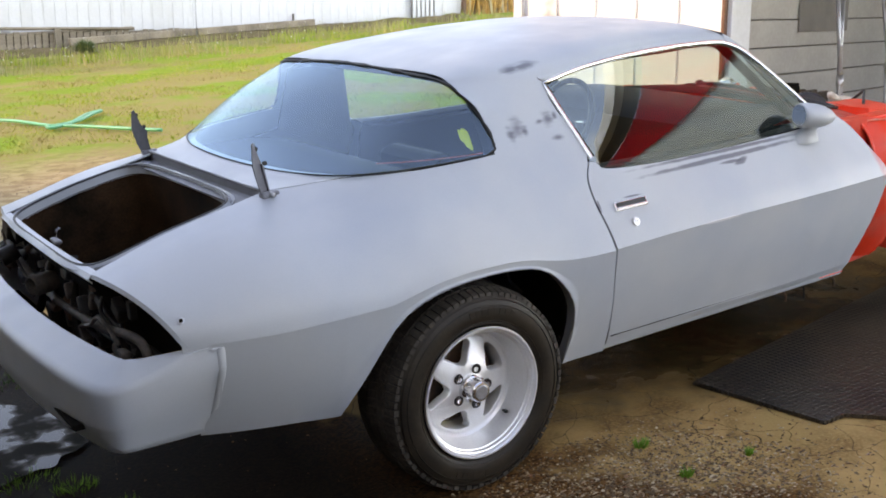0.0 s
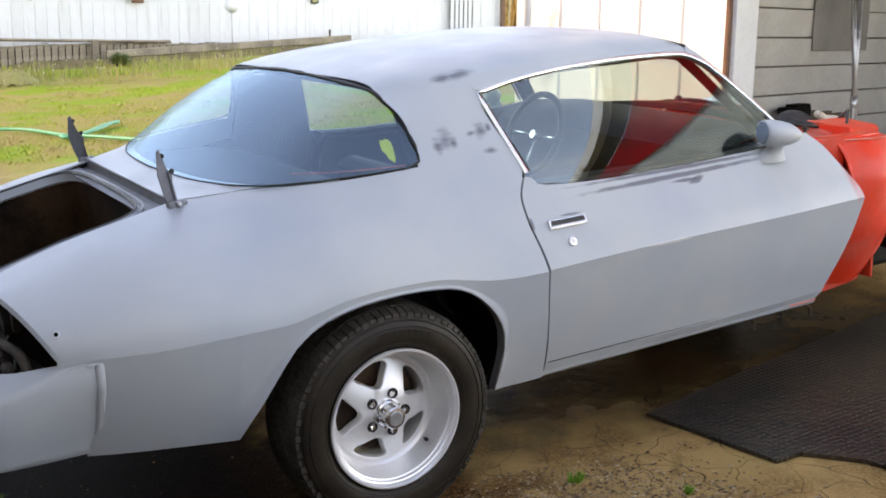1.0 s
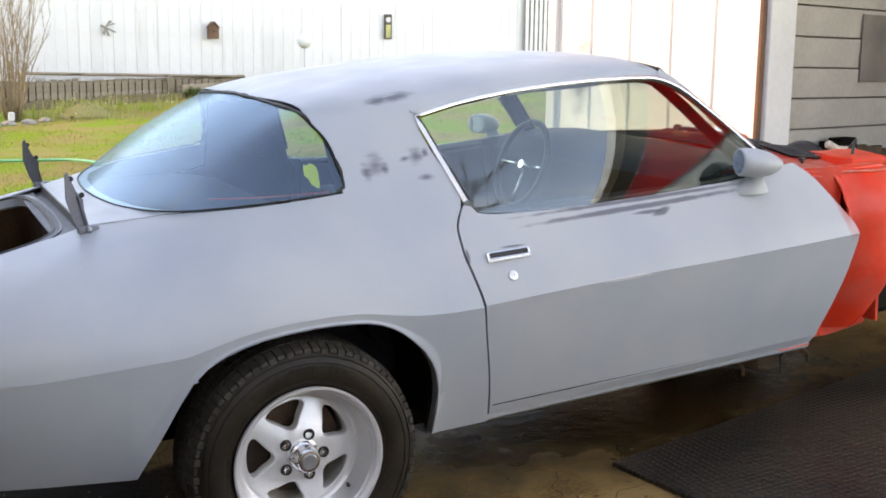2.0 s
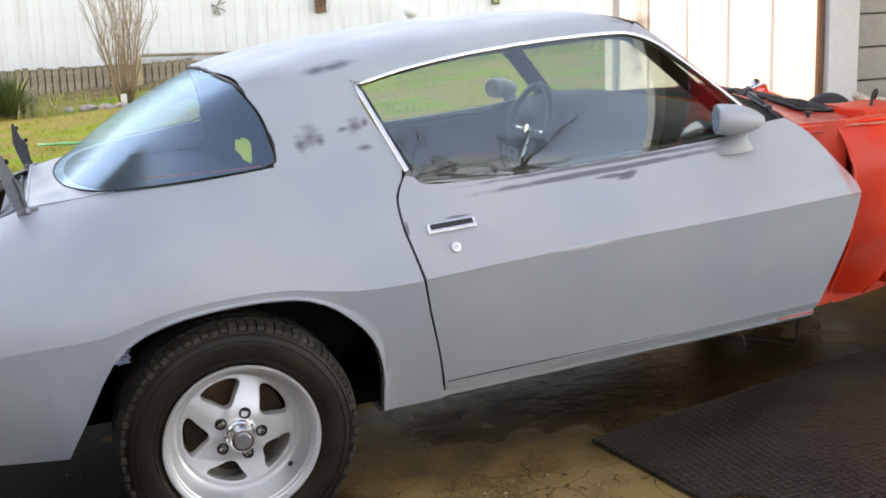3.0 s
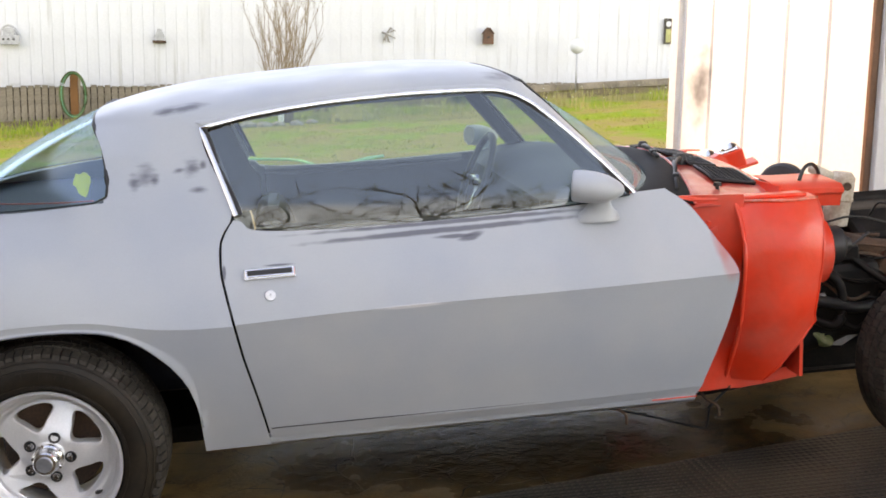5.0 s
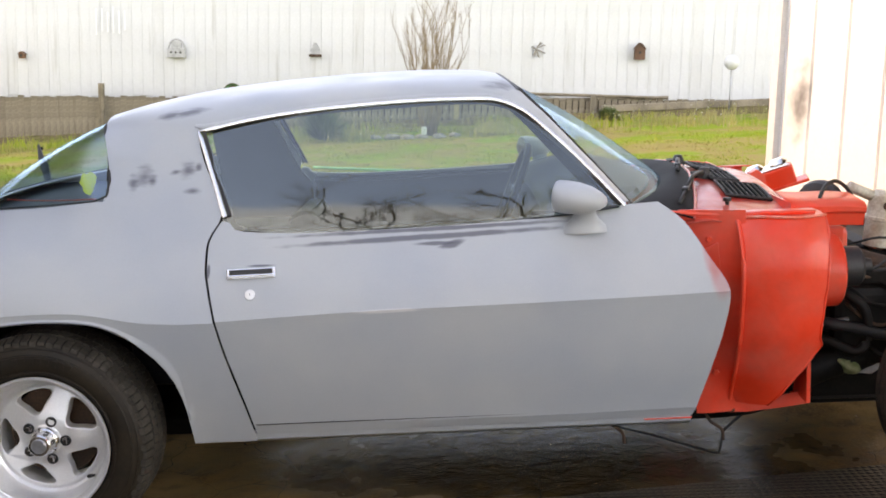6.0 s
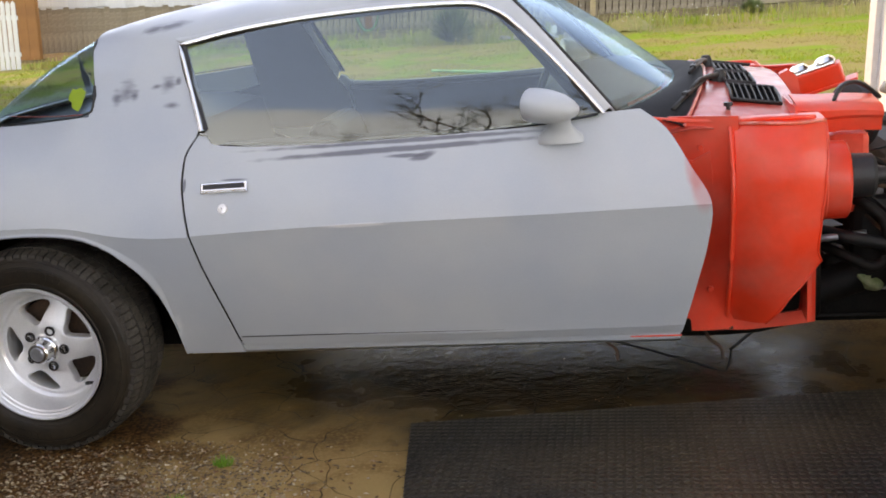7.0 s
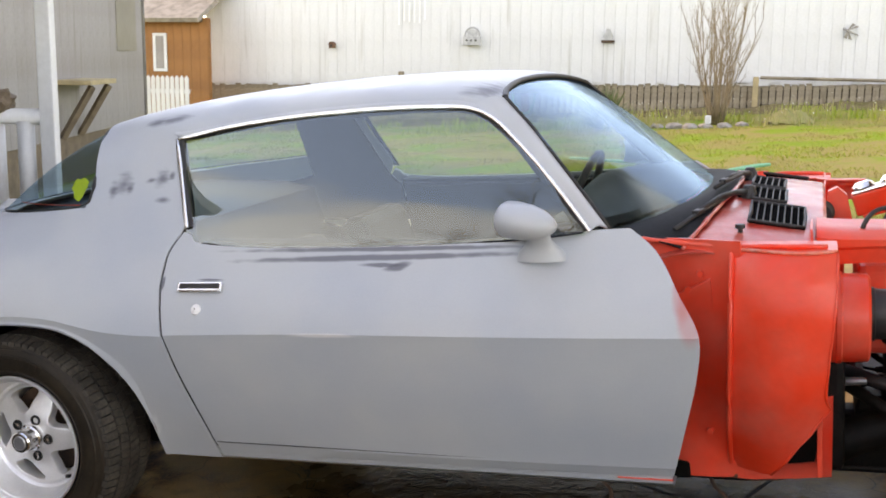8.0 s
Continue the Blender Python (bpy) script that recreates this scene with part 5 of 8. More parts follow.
def front_end():
    """Red cowl, firewall sides and the bare chassis ahead of the doors."""
    def cowl_z(x, y):
        return 0.948 - 0.165 * y * y - 0.15 * max(0.0, x - 1.93) - 0.02 * max(0, 1.95 - x)
    rows = []
    for y in linspace(-0.74, 0.74, 31):
        x0 = smooth_ip(abs(y), [(0, 1.89), (0.25, 1.87), (0.5, 1.80), (0.72, 1.70)])
        rows.append([(x0 + (2.215 - x0) * u, y, cowl_z(x0 + (2.215 - x0) * u, y) - 0.012 * math.sin(math.pi * min(1, u * 3)) - 0.03 * (1 - u) ** 3) for u in linspace(0, 1, 14)] + [(2.222, y, cowl_z(2.2, y) - 0.012), (2.222, y, cowl_z(2.2, y) - 0.06)])
    cowl = sheet("cowl", rows, WORNSHEEN, car, "worn glossy red cowl below the windscreen", thick=0.004)
    # vents
    for y0, y1, x0, x1 in ((-0.520, -0.345, 2.035, 2.172), (-0.310, -0.155, 2.032, 2.120), (-0.125, 0.06, 2.022, 2.112), (0.345, 0.520, 2.035, 2.172)):
        v = empty("cowl_vent", Matrix.Translation((0, 0, 0.006)), cowl)
        v["label"] = "black slatted cowl vent"
        rows = [[(x, y, cowl_z(x, y) + 0.001) for y in linspace(y0, y1, 5)] for x in linspace(x0, x1, 4)]
        sheet("opening", rows, VENTHOLE, v, thick=0.004, offset=0)
        rim = [(x0, y0), (x1, y0), (x1, y1), (x0, y1), (x0, y0)]
        tube("frame", [(x + 0.0012 * math.sin(40 * y), y, cowl_z(x, y) + 0.006) for (xa, ya), (xb, yb) in zip(rim, rim[1:]) for x, y in [(xa + (xb - xa) * u / 4, ya + (yb - ya) * u / 4) for u in range(4)]] + [(x0 + 0.0012 * math.sin(40 * y0), y0, cowl_z(x0, y0) + 0.004)], 0.0045, SEAL, v)
        ribs = int((x1 - x0) / 0.0155)
        for k in range(1, ribs):
            x = x0 + (x1 - x0) * k / ribs
            za, zb = cowl_z(x, y0 + 0.015), cowl_z(x, y1 - 0.015)
            box("slat", (x, (y0 + y1) / 2, (za + zb) / 2 + 0.006), (0.0032, y1 - y0 - 0.006, 0.006), BLACKPL, v, m=Matrix.Rotation(math.atan2(zb - za, y1 - y0 - 0.03), 4, "X"), bevel=0.001)
    # firewall
    rows = [[(2.205 + 0.02 * math.sin(3 * y) * math.sin(9 * z), y, z) for y in linspace(-0.66, 0.66, 15)] for z in linspace(0.30, 0.885, 9)]
    sheet("firewall", rows, RED, car, "red firewall", thick=0.006)
    for s in (-1, 1):
        # hinge pillar, set back from the door's front edge
        rows = [[(x, s * (0.70 + 0.010 * math.sin((x - 1.7) * 22) * math.sin(z * 17) + 0.26 * max(0.0, x - 1.82) * math.sin(min(1.0, (z - 0.25) / 0.45) * 1.57)), z + 0.0) for x in linspace(1.70, 2.03, 15)] for z in linspace(0.27, 0.885, 22)]
        hp = sheet("hinge_pillar", rows, RED, car, "red painted hinge pillar with ribs and bolts", thick=0.006)
        for z, x in ((0.80, 1.93), (0.76, 1.90), (0.62, 1.93), (0.40, 1.95)):
            lathe("bolt", [(0.0, -0.008), (0.008, -0.008), (0.010, 0.0)], RED, hp, n=6, smooth=False).matrix_basis = Matrix.Translation((x, s * 0.735, z)) @ (Matrix() if s < 0 else Matrix.Rotation(math.pi, 4, "Z"))
        prism("hinge_plate", [(1.86, 0.74), (1.955, 0.79), (1.965, 0.68), (1.935, 0.62), (1.88, 0.64)], 0.012, RED, hp, f=lambda u, v, w: (u, s * (0.728 + 0.1 * (u - 1.9) + w), v), bevel=0.003)
        tube("top_flange", spline([(1.70, s * 0.74, 0.895), (1.80, s * 0.735, 0.885), (1.90, s * 0.72, 0.872), (2.0, s * 0.745, 0.870), (2.1, s * 0.77, 0.874), (2.225, s * 0.76, 0.872)], 5), 0.009, RED, hp, radii=[0.0065 + 0.0008 * math.sin(k * 1.7) for k in range(26)])
        # cowl side shield
        def shield_y(x, z):
            u = max(0.0, min(1.0, (x - 2.005) / 0.235))
            return smooth_ip(z, [(0.28, 0.695), (0.36, 0.735), (0.45, 0.775), (0.55, 0.81), (0.70, 0.822), (0.80, 0.80), (0.87, 0.745)]) + 0.030 * u + 0.036 * math.sin(math.pi * u) + 0.005 * math.sin(9 * z + 11 * x) + 0.0035 * math.sin(23 * z - 31 * x) * math.sin(17 * x + 2)
        rows = []
        for z in linspace(0.862, 0.30, 24):
            xe = 2.232 + 0.01 * math.sin(z * 9)
            if z < 0.50:
                xe = 2.105 + (z - 0.30) * 0.66
            rows.append([(2.005 + (xe - 2.005) * u - 0.006 * math.sin(z * 6), s * shield_y(2.005 + (xe - 2.005) * u, z), z) for u in linspace(0, 1, 14)])
        sh = sheet("cowl_side_shield", rows, RED, car, "dented red cowl side shield", thick=0.004)
        tube("edge_seam", [(2.002 - 0.006 * math.sin(z * 6), s * (shield_y(2.005, z) + 0.004), z) for z in linspace(0.87, 0.28, 24)], 0.0065, RED, sh)
        tube("front_seam", [(r[-1][0] + 0.003 * math.sin(3.1 * k) * math.sin(1.3 * k), r[-1][1], r[-1][2]) for k, r in enumerate(rows)], 0.004, RED, sh, radii=[0.0025 + 0.002 * math.sin(2.3 * k) ** 2 for k in range(len(rows))])
        rows = [[(p[0], p[1], p[2]) for p in rows[0]], [(p[0], s * 0.735, 0.868) for p in rows[0]], [(p[0], s * 0.66, 0.866) for p in rows[0]]]
        sheet("shield_top", rows, RED, sh, thick=0.003)
        tube("worn_fold", [(p[0], p[1] + s * 0.002, p[2] + 0.003 + 0.0015 * math.sin(40 * p[0])) for p in rows[0]], 0.0045, REDWORN, sh)
        box("firewall_side", (2.209, s * 0.705, 0.585), (0.012, 0.15, 0.55), RED, car, bevel=0.002)
        # added black box that darkens the gap behind the shield
        box("dark_gap_block", (2.24, s * 0.50, 0.44), (0.06, 0.22, 0.36), DIRTY, car, bevel=0.02)
        # lower skirt; a black backing gives its opening the dark of a hole
        prism("skirt", [(1.862, 0.268), (2.05, 0.262), (2.16, 0.272), (2.238, 0.282), (2.240, 0.49), (2.222, 0.485), (2.215, 0.40), (2.205, 0.318), (2.12, 0.306), (2.0, 0.30), (1.866, 0.296)], 0.006, RED, car, f=lambda u, v, w: (u, s * (0.690 + w), v))
        prism("skirt_hole_backing", [(2.06, 0.30), (2.21, 0.31), (2.222, 0.49)], 0.004, DIRTY, car, f=lambda u, v, w: (u, s * (0.655 + w), v))
        box("rust_edge", (1.94, s * 0.70, 0.280), (0.15, 0.012, 0.028), RUST, car, bevel=0.004)
        for x in (1.68, 1.98):
            tube("jack_hook", spline([(x - 0.05, s * 0.62, 0.26), (x - 0.03, s * 0.66, 0.225), (x, s * 0.68, 0.205), (x + 0.005, s * 0.68, 0.17)], 4), 0.005, RUST, car)
    # blower housing and motor
    bl = empty("blower_housing", Matrix.Translation((2.215, -0.66, 0.68)) @ Matrix.Rotation(radians(-90), 4, "Z"), car)
    bl["label"] = "red painted heater blower housing"
    lathe("drum", [(0.0, 0.108), (0.100, 0.108), (0.107, 0.102), (0.109, 0.045), (0.113, 0.042), (0.113, 0.032), (0.110, 0.028), (0.112, -0.01)], RED, bl, n=48)
    box("seam", (-0.101, 0.052, -0.012), (0.020, 0.10, 0.005), REDWORN, bl, bevel=0.001)
    lathe("motor", [(0.0, 0.215), (0.022, 0.215), (0.026, 0.19), (0.050, 0.186), (0.060, 0.176), (0.062, 0.12), (0.066, 0.118), (0.066, 0.10)], BLACKPL, bl, n=32).matrix_basis = Matrix.Translation((-0.02, 0, 0.005))
    tube("motor_lead", spline([(-0.03, 0.20, 0.0), (-0.05, 0.24, -0.01), (-0.05, 0.30, 0.03)], 5), 0.005, SEAL, bl)
    box("heater_box", (2.24, -0.20, 0.62), (0.06, 0.42, 0.36), RED, car, bevel=0.02)
    # ledges ahead of the firewall
    for s, x1 in ((-1, 2.43), (1, 2.36)):
        rows = [[(x, s * y, z - 0.05 * (x - 2.2) * (z > 0.86) + 0.002 * math.sin(30 * x)) for x in linspace(2.20, x1, 8)] for y, z in ((0.575, 0.800), (0.588, 0.838), (0.600, 0.846), (0.602, 0.866), (0.585, 0.878), (0.52, 0.884), (0.44, 0.890))]
        sheet("cowl_ledge", rows, RED, car, "red ledge ahead of the firewall", thick=0.004)
    tube("ledge_hose", spline([(2.30, -0.52, 0.80), (2.305, -0.545, 0.87), (2.33, -0.53, 0.915), (2.37, -0.50, 0.925), (2.42, -0.44, 0.90), (2.47, -0.36, 0.86)], 5), 0.006, SEAL, car)
    lathe("brake_booster", [(0.0, -0.03), (0.05, -0.028), (0.10, -0.01), (0.108, 0.0), (0.108, 0.02), (0.0, 0.03)], BLACKPL, car, "black round booster", n=36).matrix_basis = Matrix.Translation((2.43, -0.16, 0.78)) @ Matrix.Rotation(radians(-60), 4, "Z")
    # added black box, put in for the darkness of the bay
    box("dark_side_block", (2.50, -0.42, 0.46), (0.26, 0.16, 0.26), DIRTY, car, bevel=0.03)
    box("inner_panel", (2.36, -0.28, 0.66), (0.12, 0.42, 0.24), RED, car, "red inner panel behind the shield", bevel=0.02)
    # added black blocks that hide lit ground below the engine bay
    box("dark_bay_block", (2.56, -0.30, 0.25), (0.74, 0.12, 0.18), DIRTY, car, "black block added for the dark below the engine bay", bevel=0.03)
    box("dark_bay_floor", (2.60, -0.10, 0.36), (0.60, 0.70, 0.10), DIRTY, car, bevel=0.03)
    can = empty("canister", Matrix.Translation((2.605, -0.21, 0.665)) @ Matrix.Rotation(radians(9), 4, "Y"), car)
    can["label"] = "dirty pale metal canister"
    lathe("body", [(0.0, 0.19), (0.03, 0.188), (0.046, 0.17), (0.048, 0.10), (0.050, 0.098), (0.050, 0.088), (0.046, 0.085), (0.044, 0.0), (0.02, -0.01), (0.0, -0.01)], CANM, can, n=32, axis="z")
    lathe("port", [(0.0, 0.0), (0.014, 0.0), (0.016, 0.012)], RUST, can, n=16).matrix_basis = Matrix.Translation((0.0, -0.052, 0.14))
    tube("neck", [(-0.04, 0.0, 0.165), (-0.13, -0.02, 0.19)], 0.018, CANM, can)
    rows = empty("brake_reservoir", Matrix.Translation((2.405, 0.33, 0.842)) @ Matrix.Rotation(radians(-18), 4, "Y") @ Matrix.Rotation(radians(-12), 4, "Z"), car)
    rows["label"] = "red box with a chrome lid"
    box("body", (0, 0, 0), (0.175, 0.09, 0.07), RED, rows, bevel=0.006)
    box("foot", (0.03, 0, -0.038), (0.20, 0.10, 0.012), RED, rows, bevel=0.004)
    box("lid", (-0.005, 0, 0.040), (0.160, 0.085, 0.012), CHROME, rows, bevel=0.006)
    for x in (-0.05, 0.04):
        lathe("bulge", [(0.0, 0.018), (0.022, 0.016), (0.033, 0.008), (0.038, 0.0)], CHROME, rows, n=20, axis="z").matrix_basis = Matrix.Translation((x, 0, 0.05))
    prism("ledge_bracket", [(2.225, 0.80), (2.232, 0.905), (2.258, 0.918), (2.285, 0.895), (2.305, 0.80)], 0.05, RED, car, "bent red bracket ahead of the firewall", f=lambda u, v, w: (u, -0.02 + w, v), bevel=0.008)
    lathe("rubber_boot", [(0.0, -0.05), (0.035, -0.048), (0.042, -0.03), (0.036, -0.01), (0.045, 0.02)], SEAL, car, "black rubber boot", n=24).matrix_basis = Matrix.Translation((2.215, -0.075, 0.850)) @ Matrix.Scale(0.8, 4)
    box("solenoid", (2.345, -0.455, 0.845), (0.055, 0.05, 0.045), STEEL, car, bevel=0.006)
    # wipers
    band = []
    for y in linspace(-0.735, 0.735, 31):
        xa = smooth_ip(abs(y), [(0, 1.89), (0.25, 1.87), (0.5, 1.80), (0.735, 1.69)])
        xb = smooth_ip(abs(y), [(0, 1.985), (0.2, 1.975), (0.36, 1.955), (0.55, 1.925), (0.735, 1.885)])
        band.append([(xa + (xb - xa) * u, y, (0.926 - 0.025 * (y / 0.72) ** 2) * (1 - u) + (cowl_z(xb, y) + 0.003) * u + 0.010 * math.sin(math.pi * u)) for u in linspace(0, 1, 7)])
    sheet("lower_band", band, LOWGLASS, car, "dark lower band of the windscreen", thick=0.003, sharp=0)
    tube("cowl_edge", [(r[-1][0] + 0.004, r[-1][1], r[-1][2] + 0.001) for r in band], 0.005, WORNSHEEN, cowl, radii=[0.004 + 0.003 * math.sin(k * 1.9) ** 2 for k in range(31)])
    lathe("nub", [(0.0, 0.022), (0.012, 0.022), (0.013, 0.012), (0.006, 0.010), (0.006, 0.0)], SEAL, cowl, n=14, axis="z").matrix_basis = Matrix.Translation((2.017, -0.59, cowl_z(2.017, -0.59)))
    for xp, y0, xm, ym, xt, y1 in ((2.020, -0.255, 1.955, -0.385, 1.862, -0.655), (2.005, 0.10, 1.965, -0.08, 1.930, -0.285)):
        wp = empty("wiper", None, car)
        wp["label"] = "black wiper on the lower windscreen"
        zp, zm, zt = cowl_z(xp, y0) + 0.016, cowl_z(xm, ym) + 0.020, cowl_z(xt, y1) + 0.022
        mid = ((xm + xt) / 2, (ym + y1) / 2, (zm + zt) / 2)
        tube("arm", [(xp, y0, zp), ((xp + xm) / 2, (y0 + ym) / 2, (zp + zm) / 2 + 0.006), (xm, ym, zm + 0.006), (mid[0], mid[1], mid[2] + 0.008)], 0.006, BLACKPL, wp, radii=[0.009, 0.008, 0.006, 0.004])
        tube("blade", [(xm + 0.02, ym + 0.07, zm), mid, (xt, y1, zt)], 0.0065, SEAL, wp)
        box("bridge", (mid[0], mid[1], mid[2] + 0.004), (0.02, 0.05, 0.014), BLACKPL, wp, m=Matrix.Rotation(math.atan2(y1 - ym, xt - xm) - 1.57, 4, "Z"), bevel=0.004)
        lathe("pivot", [(0.0, 0.026), (0.013, 0.024), (0.020, 0.010), (0.024, -0.02)], BLACKPL, wp, n=16, axis="z").matrix_basis = Matrix.Translation((xp, y0, zp - 0.006))
        box("linkage", (xp - 0.015, y0 + 0.03, zp - 0.008), (0.035, 0.07, 0.018), DIRTY, wp, bevel=0.005)
    # chassis, engine and hoses
    for s in (-1, 1):
        tube("frame_rail", spline([(1.6, s * 0.50, 0.24), (2.1, s * 0.50, 0.24), (2.35, s * 0.46, 0.33), (2.75, s * 0.42, 0.40), (3.3, s * 0.42, 0.36), (3.7, s * 0.45, 0.36)], 5), 0.055, DIRTY, car)
        tube("control_arm", [(2.62, s * 0.40, 0.36), (2.74, s * 0.68, 0.27), (2.88, s * 0.40, 0.36)], 0.03, DIRTY, car)
        tube("spring", [(2.72 + 0.055 * math.cos(k * 0.7), s * 0.52 + 0.055 * math.sin(k * 0.7), 0.30 + 0.006 * k) for k in range(48)], 0.009, DIRTY, car)
    box("engine_block", (2.86, 0.02, 0.50), (0.62, 0.44, 0.36), DIRTY, car, "greasy black engine block", bevel=0.05)
    for s in (-1, 1):
        box("cylinder_head", (2.90, s * 0.22, 0.63), (0.50, 0.18, 0.11), DIRTY, car, m=Matrix.Rotation(radians(-s * 30), 4, "X"), bevel=0.03)
        tube("exhaust_manifold", spline([(2.48, s * 0.38, 0.66), (2.62, s * 0.42, 0.62), (2.80, s * 0.42, 0.58), (2.66, s * 0.40, 0.48), (2.45, s * 0.36, 0.36), (2.2, s * 0.30, 0.26)], 5), 0.032, RUST, car)
    rng = random.Random(5)
    for k in range(26):
        a = Vector((2.26 + 0.10 * rng.random(), -0.22 - 0.26 * rng.random(), 0.42 + 0.32 * rng.random()))
        c = Vector((2.62 + 0.30 * rng.random(), -0.18 - 0.34 * rng.random(), 0.40 + 0.24 * rng.random()))
        b = (a + c) / 2 + Vector((rng.uniform(-.05, .05), rng.uniform(-.16, .02), rng.uniform(-.12, .10)))
        tube("hose", spline([a, (a + b) / 2 + Vector((0, -0.02, rng.uniform(-.03, .05))), b, c], 6), rng.choice((0.003, 0.004, 0.006, 0.009, 0.013)), rng.choice((SEAL, DIRTY, DIRTY, RUST)), car)
    for k in range(10):
        p = Vector((2.45 + 0.5 * rng.random(), -0.28 - 0.22 * rng.random(), 0.40 + 0.22 * rng.random()))
        box("bracket", p, (0.03 + 0.08 * rng.random(), 0.02 + 0.05 * rng.random(), 0.03 + 0.07 * rng.random()), rng.choice((DIRTY, DIRTY, RUST, STEEL)), car, m=Matrix.Rotation(rng.uniform(-.6, .6), 4, "Y") @ Matrix.Rotation(rng.uniform(-.6, .6), 4, "Z"), bevel=0.005)
    for k in range(4):
        p = Vector((2.70 + 0.10 * k, -0.28, 0.70))
        tube("spark_lead", spline([p, p + Vector((0.01, -0.04, 0.05)), p + Vector((0.05, -0.06, 0.03)), p + Vector((0.09, -0.02, -0.06))], 5), 0.004, SEAL, car)
    tube("steering_shaft", [(2.22, -0.54, 0.478), (2.31, -0.55, 0.488), (2.40, -0.55, 0.497)], 0.010, STEEL, car, n=12, radii=[0.013, 0.010, 0.010])
    tube("heater_hose", spline([(2.24, -0.46, 0.50), (2.341, -0.55, 0.489), (2.43, -0.56, 0.470), (2.518, -0.55, 0.447), (2.72, -0.44, 0.44)], 6), 0.019, SEAL, car, "thick black heater hose")
    tube("heater_hose", spline([(2.26, -0.46, 0.46), (2.35, -0.55, 0.428), (2.418, -0.57, 0.400), (2.456, -0.56, 0.434), (2.452, -0.55, 0.525), (2.406, -0.53, 0.571), (2.34, -0.44, 0.60)], 6), 0.016, DIRTY, car, "dusty looped heater hose")
    bm = bmesh.new()
    bmesh.ops.create_icosphere(bm, subdivisions=3, radius=0.05)
    for v in bm.verts:
        v.co *= 1 + 0.30 * noise.noise(v.co * 26)
        v.co.z *= 0.55
    part("rag", bm, mat("dirty green rag", (0.16, 0.22, 0.09), rough=0.9, spec=0.1, var=0.3, scale=30, color2=(0.32, 0.33, 0.20)), car, "crumpled dirty green rag in the engine bay", True).matrix_basis = Matrix.Translation((2.425, -0.47, 0.335)) @ Matrix.Rotation(radians(14), 4, "Y")
    prism("torn_lining", [(2.46, 0.305), (2.50, 0.300), (2.56, 0.335), (2.55, 0.350), (2.50, 0.328)], 0.004, PALEGREY, car, "torn pale strip of lining", f=lambda u, v, w: (u, -0.48 + w, v))
    box("radiator_frame", (3.45, 0, 0.40), (0.06, 1.0, 0.14), DIRTY, car, bevel=0.02)
    tube("drag_link", spline([(1.66, -0.50, 0.17), (1.82, -0.51, 0.125), (1.98, -0.52, 0.075), (2.01, -0.515, 0.075), (2.025, -0.50, 0.13)], 4), 0.004, DIRTY, car)
    tube("brake_line", spline([(2.02, -0.50, 0.13), (2.12, -0.48, 0.20), (2.24, -0.45, 0.215), (2.6, -0.40, 0.20)], 5), 0.005, SEAL, car)


all_car()

